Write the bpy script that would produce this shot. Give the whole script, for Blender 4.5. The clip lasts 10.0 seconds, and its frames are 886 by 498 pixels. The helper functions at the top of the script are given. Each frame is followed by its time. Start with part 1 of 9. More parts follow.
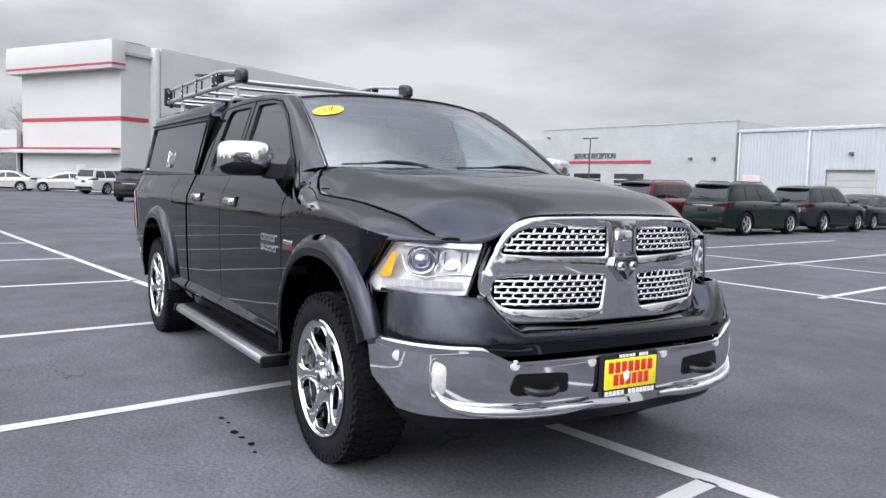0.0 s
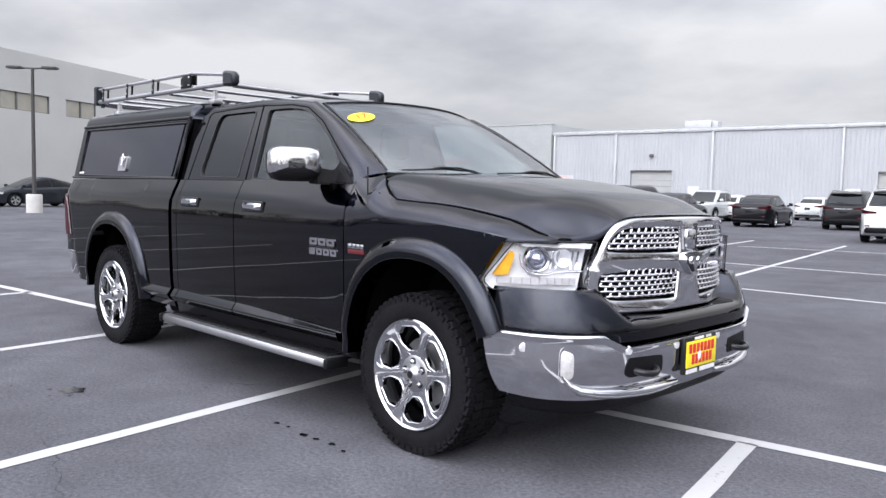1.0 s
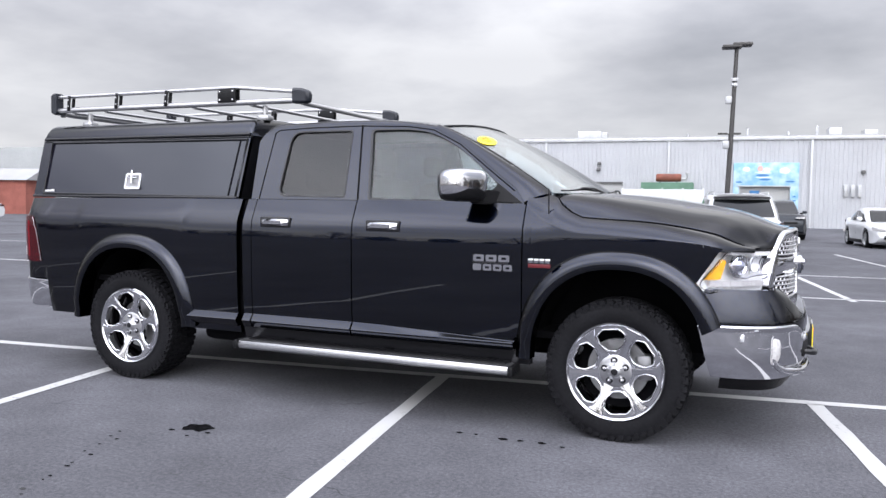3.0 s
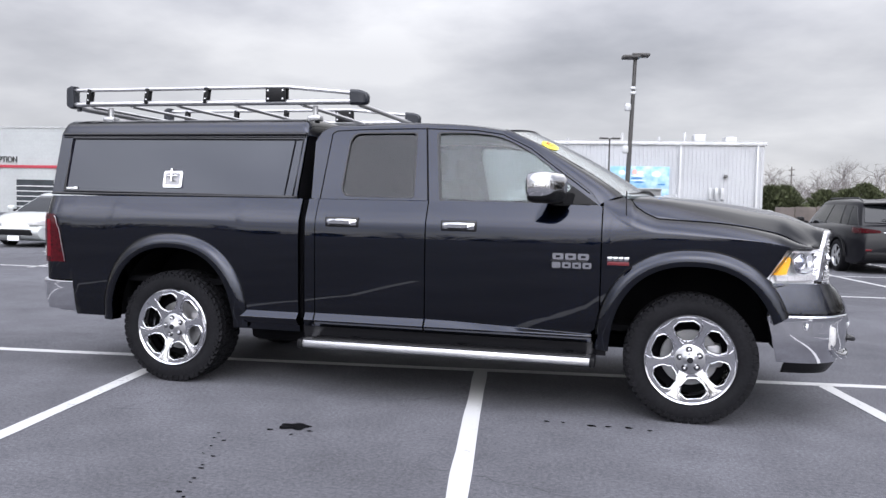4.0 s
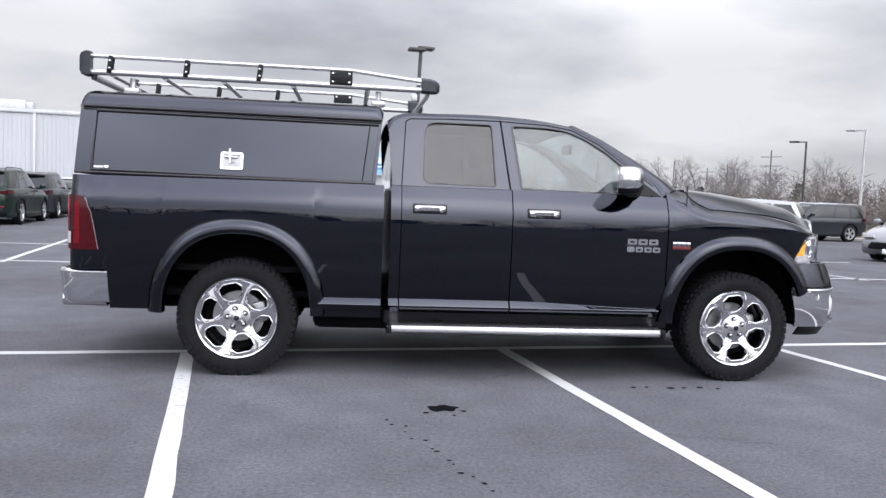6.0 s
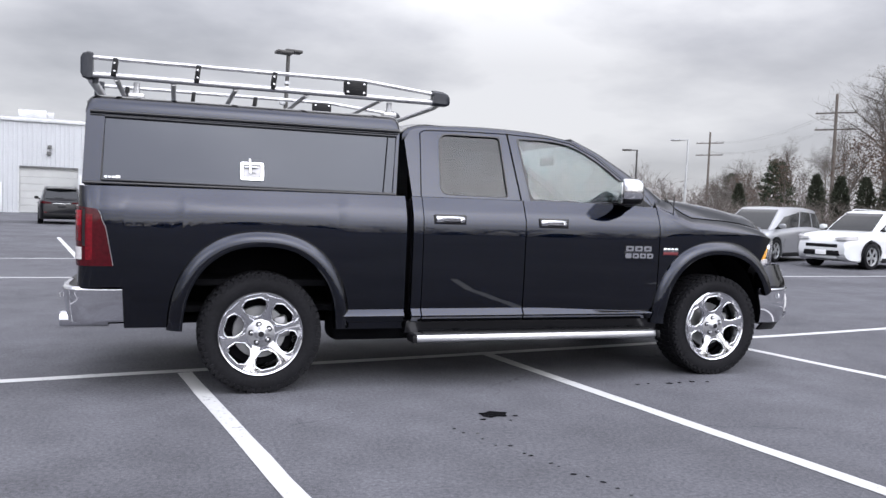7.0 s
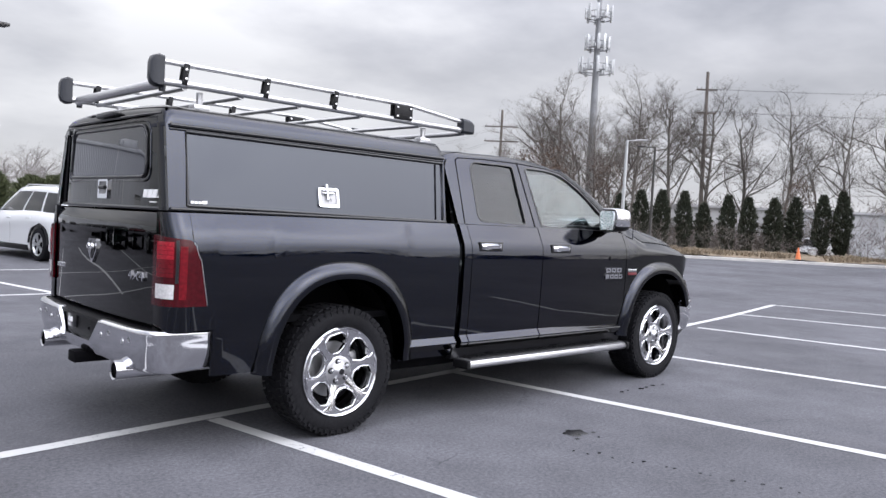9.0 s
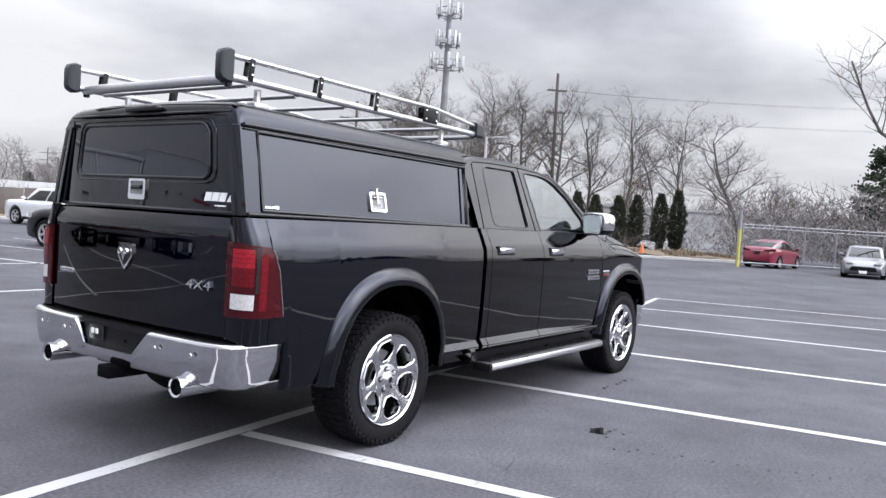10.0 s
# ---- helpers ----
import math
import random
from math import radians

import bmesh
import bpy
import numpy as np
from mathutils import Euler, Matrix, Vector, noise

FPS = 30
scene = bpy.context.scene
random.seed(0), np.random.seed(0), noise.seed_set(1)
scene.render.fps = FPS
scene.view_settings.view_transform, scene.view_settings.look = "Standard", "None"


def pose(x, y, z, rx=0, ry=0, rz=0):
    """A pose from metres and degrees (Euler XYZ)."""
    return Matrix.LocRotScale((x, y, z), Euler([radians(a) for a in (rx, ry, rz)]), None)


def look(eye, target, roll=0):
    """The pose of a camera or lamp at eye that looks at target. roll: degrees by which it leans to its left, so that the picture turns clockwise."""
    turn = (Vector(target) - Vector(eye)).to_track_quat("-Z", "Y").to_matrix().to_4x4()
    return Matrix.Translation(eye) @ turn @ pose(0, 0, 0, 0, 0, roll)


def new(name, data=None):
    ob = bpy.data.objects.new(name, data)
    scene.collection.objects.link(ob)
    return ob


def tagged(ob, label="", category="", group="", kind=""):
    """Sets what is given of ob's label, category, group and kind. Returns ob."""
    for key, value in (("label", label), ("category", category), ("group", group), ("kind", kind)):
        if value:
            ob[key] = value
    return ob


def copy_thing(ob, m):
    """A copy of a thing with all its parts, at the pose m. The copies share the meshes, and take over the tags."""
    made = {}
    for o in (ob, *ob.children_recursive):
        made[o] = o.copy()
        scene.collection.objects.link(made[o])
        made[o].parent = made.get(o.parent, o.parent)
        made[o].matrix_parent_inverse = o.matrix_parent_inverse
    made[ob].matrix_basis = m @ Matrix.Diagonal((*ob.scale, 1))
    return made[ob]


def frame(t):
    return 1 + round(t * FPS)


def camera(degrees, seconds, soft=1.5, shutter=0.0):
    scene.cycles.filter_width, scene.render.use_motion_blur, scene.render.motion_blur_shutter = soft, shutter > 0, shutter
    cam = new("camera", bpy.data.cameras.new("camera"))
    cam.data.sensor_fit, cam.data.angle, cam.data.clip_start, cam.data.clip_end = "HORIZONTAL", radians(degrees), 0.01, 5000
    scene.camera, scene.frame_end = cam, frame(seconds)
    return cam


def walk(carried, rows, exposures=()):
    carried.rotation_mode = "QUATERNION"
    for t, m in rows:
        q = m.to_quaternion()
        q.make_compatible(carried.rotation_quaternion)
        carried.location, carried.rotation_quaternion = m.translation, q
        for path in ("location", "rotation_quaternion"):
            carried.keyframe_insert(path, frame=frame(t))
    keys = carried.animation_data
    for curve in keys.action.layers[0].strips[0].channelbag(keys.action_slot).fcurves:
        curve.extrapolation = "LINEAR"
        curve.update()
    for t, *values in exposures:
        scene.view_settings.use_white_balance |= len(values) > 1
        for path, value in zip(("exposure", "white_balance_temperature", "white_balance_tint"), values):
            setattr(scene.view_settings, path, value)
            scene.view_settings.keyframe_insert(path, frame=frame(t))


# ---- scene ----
cam = camera(58.9, 10.0)
PATH = [
    (0, (6.952, -2.423, 1.314), (5.255, -1.377, 1.152), 1.7),
    (0.5, (6.699, -3.014, 1.303), (5.139, -1.772, 1.15), 1.5),
    (1, (6.362, -3.595, 1.304), (4.954, -2.183, 1.155), 1.4),
    (1.5, (5.981, -4.075, 1.298), (4.721, -2.529, 1.153), 1.1),
    (2, (5.504, -4.557, 1.312), (4.404, -2.892, 1.178), 1.0),
    (2.5, (4.966, -4.985, 1.313), (4.022, -3.226, 1.191), 0.9),
    (4, (3.243, -5.973, 1.298), (2.759, -4.036, 1.191), 1.2),
    (4.5, (2.638, -6.185, 1.286), (2.322, -4.214, 1.17), 1.8),
    (5, (1.995, -6.317, 1.274), (1.853, -4.326, 1.151), 2.2),
    (5.5, (1.372, -6.423, 1.252), (1.415, -4.428, 1.122), 2.3),
    (7, (-0.553, -6.208, 1.25), (0.097, -4.319, 1.15), 2.0),
    (7.5, (-1.207, -6.016, 1.268), (-0.348, -4.212, 1.18), 2.1),
    (8, (-1.823, -5.702, 1.32), (-0.777, -3.999, 1.242), 2.4),
    (8.5, (-2.365, -5.348, 1.337), (-1.149, -3.762, 1.263), 2.6),
    (9, (-2.86, -4.892, 1.353), (-1.49, -3.437, 1.281), 2.9),
    (9.5, (-3.3, -4.443, 1.361), (-1.791, -3.133, 1.287), 3.3),
    (10, (-3.692, -3.926, 1.37), (-2.057, -2.776, 1.299), 3.6),
]
# the camera closes a little on the bright front view and opens again on the way round
EXPOSURES = [(0, -0.12), (1.5, -0.05), (4.0, -0.03), (7.0, -0.05), (10.0, 0.06)]
walk(cam, [(t, look(eye, target, roll)) for t, eye, target, roll in PATH], EXPOSURES)

# ---- sky, sun and exposure ----
SUN_AZ, SUN_EL = radians(-82), radians(38)    # the sun stands behind thin cloud on the walk's side
world = bpy.data.worlds.new("overcast_sky")
scene.world = world
world.use_nodes = True
wn, wl = world.node_tree.nodes, world.node_tree.links
wn.clear()


def wnode(kind, **values):
    n = wn.new(kind)
    for k, v in values.items():
        n.inputs[k].default_value = v
    return n


w_out, w_bg = wn.new("ShaderNodeOutputWorld"), wn.new("ShaderNodeBackground")
w_sky = wn.new("ShaderNodeTexSky")
w_sky.sky_type, w_sky.sun_disc = "NISHITA", False
w_sky.sun_elevation, w_sky.sun_rotation = SUN_EL, radians(90) - SUN_AZ
w_tc = wn.new("ShaderNodeTexCoord")
w_sep = wn.new("ShaderNodeSeparateXYZ")
wl.new(w_tc.outputs["Generated"], w_sep.inputs[0])
# cloud layer seen in perspective: the direction divided by its height
w_h = wn.new("ShaderNodeMath")
w_h.operation = "MAXIMUM"
w_h.inputs[1].default_value = 0.0
wl.new(w_sep.outputs["Z"], w_h.inputs[0])
w_h2 = wn.new("ShaderNodeMath")
w_h2.operation = "ADD"
w_h2.inputs[1].default_value = 0.22
wl.new(w_h.outputs[0], w_h2.inputs[0])
w_div = wn.new("ShaderNodeVectorMath")
w_div.operation = "DIVIDE"
w_comb = wn.new("ShaderNodeCombineXYZ")
for i in range(3):
    wl.new(w_h2.outputs[0], w_comb.inputs[i])
wl.new(w_tc.outputs["Generated"], w_div.inputs[0])
wl.new(w_comb.outputs[0], w_div.inputs[1])
w_n1 = wnode("ShaderNodeTexNoise", Scale=1.15, Detail=6.0, Roughness=0.52)
w_n2 = wnode("ShaderNodeTexNoise", Scale=0.42, Detail=3.0, Roughness=0.5)
wl.new(w_div.outputs[0], w_n1.inputs["Vector"])
wl.new(w_div.outputs[0], w_n2.inputs["Vector"])
w_mixn = wn.new("ShaderNodeMath")
w_mixn.operation = "ADD"
wl.new(w_n1.outputs["Fac"], w_mixn.inputs[0])
wl.new(w_n2.outputs["Fac"], w_mixn.inputs[1])
w_ramp = wn.new("ShaderNodeValToRGB")
w_ramp.color_ramp.elements[0].position, w_ramp.color_ramp.elements[1].position = 0.415, 0.605
w_ramp.color_ramp.elements[0].color = (0.33, 0.34, 0.39, 1)
w_ramp.color_ramp.elements[1].color = (0.93, 0.93, 0.97, 1)
e = w_ramp.color_ramp.elements.new(0.50)
e.color = (0.575, 0.58, 0.635, 1)
w_half = wn.new("ShaderNodeMath")
w_half.operation = "MULTIPLY"
w_half.inputs[1].default_value = 0.5
wl.new(w_mixn.outputs[0], w_half.inputs[0])
wl.new(w_half.outputs[0], w_ramp.inputs[0])
# paler towards the horizon
w_hor = wn.new("ShaderNodeMapRange")
w_hor.inputs["From Min"].default_value, w_hor.inputs["From Max"].default_value = 0.0, 0.30
w_hor.inputs["To Min"].default_value, w_hor.inputs["To Max"].default_value = 0.62, 0.0
wl.new(w_sep.outputs["Z"], w_hor.inputs["Value"])
w_pale = wn.new("ShaderNodeMix")
w_pale.data_type = "RGBA"
w_pale.inputs["B"].default_value = (0.82, 0.82, 0.86, 1)
wl.new(w_hor.outputs[0], w_pale.inputs["Factor"])
wl.new(w_ramp.outputs[0], w_pale.inputs["A"])
# a share of the clear sky's own gradient behind the cloud
w_skys = wn.new("ShaderNodeVectorMath")
w_skys.operation = "SCALE"
w_skys.inputs["Scale"].default_value = 0.10
wl.new(w_sky.outputs[0], w_skys.inputs[0])
w_fin = wn.new("ShaderNodeMix")
w_fin.data_type = "RGBA"
w_fin.inputs["Factor"].default_value = 0.92
wl.new(w_skys.outputs[0], w_fin.inputs["A"])
wl.new(w_pale.outputs["Result"], w_fin.inputs["B"])
# an overcast sky is about three times as bright overhead as at the horizon
w_zen = wn.new("ShaderNodeMapRange")
w_zen.inputs["From Min"].default_value, w_zen.inputs["From Max"].default_value = 0.18, 0.75
w_zen.inputs["To Min"].default_value, w_zen.inputs["To Max"].default_value = 1.0, 2.9
wl.new(w_sep.outputs["Z"], w_zen.inputs["Value"])
w_lift = wn.new("ShaderNodeVectorMath")
w_lift.operation = "SCALE"
wl.new(w_fin.outputs["Result"], w_lift.inputs[0])
wl.new(w_zen.outputs[0], w_lift.inputs["Scale"])
# the cloud glows round the veiled sun
w_dot = wn.new("ShaderNodeVectorMath")
w_dot.operation = "DOT_PRODUCT"
w_dot.inputs[1].default_value = (math.cos(SUN_AZ) * math.cos(SUN_EL), math.sin(SUN_AZ) * math.cos(SUN_EL), math.sin(SUN_EL))
wl.new(w_tc.outputs["Generated"], w_dot.inputs[0])
w_glow = wn.new("ShaderNodeMapRange")
w_glow.inputs["From Min"].default_value, w_glow.inputs["From Max"].default_value = 0.0, 1.0
w_glow.inputs["To Min"].default_value, w_glow.inputs["To Max"].default_value = 1.0, 3.3
w_glow.interpolation_type = "SMOOTHSTEP"
wl.new(w_dot.outputs["Value"], w_glow.inputs["Value"])
w_veil = wn.new("ShaderNodeVectorMath")
w_veil.operation = "SCALE"
wl.new(w_lift.outputs[0], w_veil.inputs[0])
wl.new(w_glow.outputs[0], w_veil.inputs["Scale"])
wl.new(w_veil.outputs[0], w_bg.inputs["Color"])
w_bg.inputs["Strength"].default_value = 1.0
wl.new(w_bg.outputs[0], w_out.inputs[0])

sun = new("sun", bpy.data.lights.new("sun", "SUN"))
sun.data.energy, sun.data.angle, sun.data.color = 0.12, radians(80), (1.0, 0.96, 0.90)
sun.matrix_world = look((60 * math.cos(SUN_AZ) * math.cos(SUN_EL), 60 * math.sin(SUN_AZ) * math.cos(SUN_EL), 60 * math.sin(SUN_EL)), (0, 0, 0))

# ---- materials ----


def material(name, base, rough=0.5, metal=0.0, coat=0.0, spec=0.5, grain=0.0, grain_scale=40.0, blotch=0.0, blotch_scale=3.0,
             bump=0.0, bump_scale=120.0, trans=0.0, ior=1.45, emit=0.0, rand=0.0, rough_var=0.0, coat_rough=0.03, coat_ior=1.5):
    """A Principled surface with colour varied at two scales, relief and uneven gloss."""
    m = bpy.data.materials.new(name)
    m.use_nodes = True
    n, l = m.node_tree.nodes, m.node_tree.links
    b = n["Principled BSDF"]
    b.inputs["Base Color"].default_value = (*base, 1)
    b.inputs["Roughness"].default_value = rough
    b.inputs["Metallic"].default_value = metal
    b.inputs["Coat Weight"].default_value = coat
    b.inputs["Coat Roughness"].default_value = coat_rough
    b.inputs["Coat IOR"].default_value = coat_ior
    b.inputs["Specular IOR Level"].default_value = spec
    b.inputs["Transmission Weight"].default_value = trans
    b.inputs["IOR"].default_value = ior
    if emit:
        b.inputs["Emission Color"].default_value = (*base, 1)
        b.inputs["Emission Strength"].default_value = emit
    tc = n.new("ShaderNodeTexCoord")
    last = None

    def vary(scale, amount, detail, prev):
        t = n.new("ShaderNodeTexNoise")
        t.inputs["Scale"].default_value, t.inputs["Detail"].default_value = scale, detail
        l.new(tc.outputs["Object"], t.inputs["Vector"])
        r = n.new("ShaderNodeMapRange")
        r.inputs["From Min"].default_value, r.inputs["From Max"].default_value = 0.3, 0.7
        r.inputs["To Min"].default_value, r.inputs["To Max"].default_value = 1 - amount, 1 + amount
        l.new(t.outputs["Fac"], r.inputs["Value"])
        v = n.new("ShaderNodeVectorMath")
        v.operation = "SCALE"
        if prev is None:
            v.inputs[0].default_value = base
        else:
            l.new(prev, v.inputs[0])
        l.new(r.outputs[0], v.inputs["Scale"])
        return v.outputs[0]

    if blotch:
        last = vary(blotch_scale, blotch, 5, last)
    if grain:
        last = vary(grain_scale, grain, 3, last)
    if rand:
        oi = n.new("ShaderNodeObjectInfo")
        r = n.new("ShaderNodeMapRange")
        r.inputs["To Min"].default_value, r.inputs["To Max"].default_value = 1 - rand, 1 + rand
        l.new(oi.outputs["Random"], r.inputs["Value"])
        v = n.new("ShaderNodeVectorMath")
        v.operation = "SCALE"
        if last is None:
            v.inputs[0].default_value = base
        else:
            l.new(last, v.inputs[0])
        l.new(r.outputs[0], v.inputs["Scale"])
        last = v.outputs[0]
    if last is not None:
        l.new(last, b.inputs["Base Color"])
    if rough_var:
        t = n.new("ShaderNodeTexNoise")
        t.inputs["Scale"].default_value, t.inputs["Detail"].default_value = 6.0, 6.0
        l.new(tc.outputs["Object"], t.inputs["Vector"])
        r = n.new("ShaderNodeMapRange")
        r.inputs["To Min"].default_value, r.inputs["To Max"].default_value = max(0, rough - rough_var), rough + rough_var
        l.new(t.outputs["Fac"], r.inputs["Value"])
        l.new(r.outputs[0], b.inputs["Roughness"])
    if bump:
        t = n.new("ShaderNodeTexNoise")
        t.inputs["Scale"].default_value, t.inputs["Detail"].default_value = bump_scale, 4.0
        l.new(tc.outputs["Object"], t.inputs["Vector"])
        bp = n.new("ShaderNodeBump")
        bp.inputs["Strength"].default_value, bp.inputs["Distance"].default_value = bump, 0.01
        l.new(t.outputs["Fac"], bp.inputs["Height"])
        l.new(bp.outputs[0], b.inputs["Normal"])
    return m


def see_through(name, tint, rough=0.0, mirror=0.12):
    """A thin pane: it tints what lies behind and mirrors what lies in front."""
    m = bpy.data.materials.new(name)
    m.use_nodes = True
    n, l = m.node_tree.nodes, m.node_tree.links
    n.clear()
    out, mix = n.new("ShaderNodeOutputMaterial"), n.new("ShaderNodeMixShader")
    tr, gl, fr = n.new("ShaderNodeBsdfTransparent"), n.new("ShaderNodeBsdfGlossy"), n.new("ShaderNodeLayerWeight")
    tr.inputs["Color"].default_value = (*tint, 1)
    gl.inputs["Roughness"].default_value = rough
    fr.inputs["Blend"].default_value = 0.5
    pw = n.new("ShaderNodeMath")
    pw.operation = "POWER"
    pw.inputs[1].default_value = 4.0
    l.new(fr.outputs["Facing"], pw.inputs[0])
    sc = n.new("ShaderNodeMath")
    sc.operation = "MULTIPLY_ADD"
    sc.inputs[1].default_value, sc.inputs[2].default_value = 1 - mirror, mirror
    l.new(pw.outputs[0], sc.inputs[0])
    l.new(sc.outputs[0], mix.inputs["Fac"])
    l.new(tr.outputs[0], mix.inputs[1])
    l.new(gl.outputs[0], mix.inputs[2])
    l.new(mix.outputs[0], out.inputs[0])
    return m


def asphalt_material():
    """Sealed asphalt: fine stone, pale worn patches, dark drips and hair cracks."""
    m = material("asphalt", (0.062, 0.062, 0.068), rough=0.66, spec=0.18)
    n, l = m.node_tree.nodes, m.node_tree.links
    b = n["Principled BSDF"]
    tc = n.new("ShaderNodeTexCoord")

    def noise_of(scale, detail, lo, hi, a, z, rough=0.55):
        t = n.new("ShaderNodeTexNoise")
        t.inputs["Scale"].default_value, t.inputs["Detail"].default_value, t.inputs["Roughness"].default_value = scale, detail, rough
        l.new(tc.outputs["Object"], t.inputs["Vector"])
        r = n.new("ShaderNodeMapRange")
        r.inputs["From Min"].default_value, r.inputs["From Max"].default_value = lo, hi
        r.inputs["To Min"].default_value, r.inputs["To Max"].default_value = a, z
        l.new(t.outputs["Fac"], r.inputs["Value"])
        return r.outputs[0]

    def times(a, c):
        v = n.new("ShaderNodeMath")
        v.operation = "MULTIPLY"
        l.new(a, v.inputs[0])
        l.new(c, v.inputs[1])
        return v.outputs[0]

    k = times(noise_of(0.35, 4, 0.35, 0.65, 0.82, 1.20), noise_of(2.6, 6, 0.3, 0.7, 0.87, 1.13))
    k = times(k, noise_of(170, 3, 0.3, 0.7, 0.66, 1.34))
    k = times(k, noise_of(46, 4, 0.3, 0.7, 0.70, 1.30))
    k = times(k, noise_of(14, 5, 0.62, 0.80, 1.0, 0.74))
    # pale chips of stone showing through
    k = times(k, noise_of(260, 1, 0.70, 0.78, 1.0, 1.9))
    # hair cracks along cell borders, broken up by a coarse noise
    vo = n.new("ShaderNodeTexVoronoi")
    vo.feature = "DISTANCE_TO_EDGE"
    vo.inputs["Scale"].default_value = 0.30
    wob = n.new("ShaderNodeTexNoise")
    wob.inputs["Scale"].default_value, wob.inputs["Detail"].default_value = 1.7, 5
    l.new(tc.outputs["Object"], wob.inputs["Vector"])
    add = n.new("ShaderNodeVectorMath")
    add.operation = "MULTIPLY_ADD"
    add.inputs[1].default_value = (1.1, 1.1, 0)
    l.new(wob.outputs["Color"], add.inputs[0])
    l.new(tc.outputs["Object"], add.inputs[2])
    l.new(add.outputs[0], vo.inputs["Vector"])
    cr = n.new("ShaderNodeMapRange")
    cr.inputs["From Min"].default_value, cr.inputs["From Max"].default_value = 0.0006, 0.0022
    cr.inputs["To Min"].default_value, cr.inputs["To Max"].default_value = 0.55, 1.0
    l.new(vo.outputs["Distance"], cr.inputs["Value"])
    gate = noise_of(0.5, 2, 0.50, 0.60, 0.0, 1.0)
    mx = n.new("ShaderNodeMix")
    mx.inputs["A"].default_value = 1.0
    l.new(gate, mx.inputs["Factor"])
    l.new(cr.outputs[0], mx.inputs["B"])
    k = times(k, mx.outputs["Result"])
    v = n.new("ShaderNodeVectorMath")
    v.operation = "SCALE"
    v.inputs[0].default_value = (0.083, 0.083, 0.093)
    l.new(k, v.inputs["Scale"])
    l.new(v.outputs[0], b.inputs["Base Color"])
    l.new(noise_of(1.2, 5, 0.3, 0.7, 0.76, 0.94), b.inputs["Roughness"])
    t = n.new("ShaderNodeTexNoise")
    t.inputs["Scale"].default_value, t.inputs["Detail"].default_value = 150.0, 3.0
    l.new(tc.outputs["Object"], t.inputs["Vector"])
    bp = n.new("ShaderNodeBump")
    bp.inputs["Strength"].default_value, bp.inputs["Distance"].default_value = 0.45, 0.006
    l.new(t.outputs["Fac"], bp.inputs["Height"])
    l.new(bp.outputs[0], b.inputs["Normal"])
    return m


def line_material():
    """Traffic paint worn through to the asphalt in flecks."""
    m = material("line_paint", (0.55, 0.55, 0.56), rough=0.7, bump=0.3, bump_scale=150)
    n, l = m.node_tree.nodes, m.node_tree.links
    b = n["Principled BSDF"]
    tc = n.new("ShaderNodeTexCoord")
    t = n.new("ShaderNodeTexNoise")
    t.inputs["Scale"].default_value, t.inputs["Detail"].default_value, t.inputs["Roughness"].default_value = 30.0, 8.0, 0.7
    l.new(tc.outputs["Object"], t.inputs["Vector"])
    t2 = n.new("ShaderNodeTexNoise")
    t2.inputs["Scale"].default_value, t2.inputs["Detail"].default_value = 1.3, 3.0
    l.new(tc.outputs["Object"], t2.inputs["Vector"])
    ad = n.new("ShaderNodeMath")
    ad.operation = "MULTIPLY_ADD"
    ad.inputs[1].default_value = 0.5
    l.new(t2.outputs["Fac"], ad.inputs[0])
    l.new(t.outputs["Fac"], ad.inputs[2])
    r = n.new("ShaderNodeValToRGB")
    r.color_ramp.elements[0].position, r.color_ramp.elements[1].position = 0.52, 0.64
    r.color_ramp.elements[0].color, r.color_ramp.elements[1].color = (0.15, 0.15, 0.16, 1), (0.44, 0.44, 0.44, 1)
    l.new(ad.outputs[0], r.inputs[0])
    l.new(r.outputs[0], b.inputs["Base Color"])
    return m


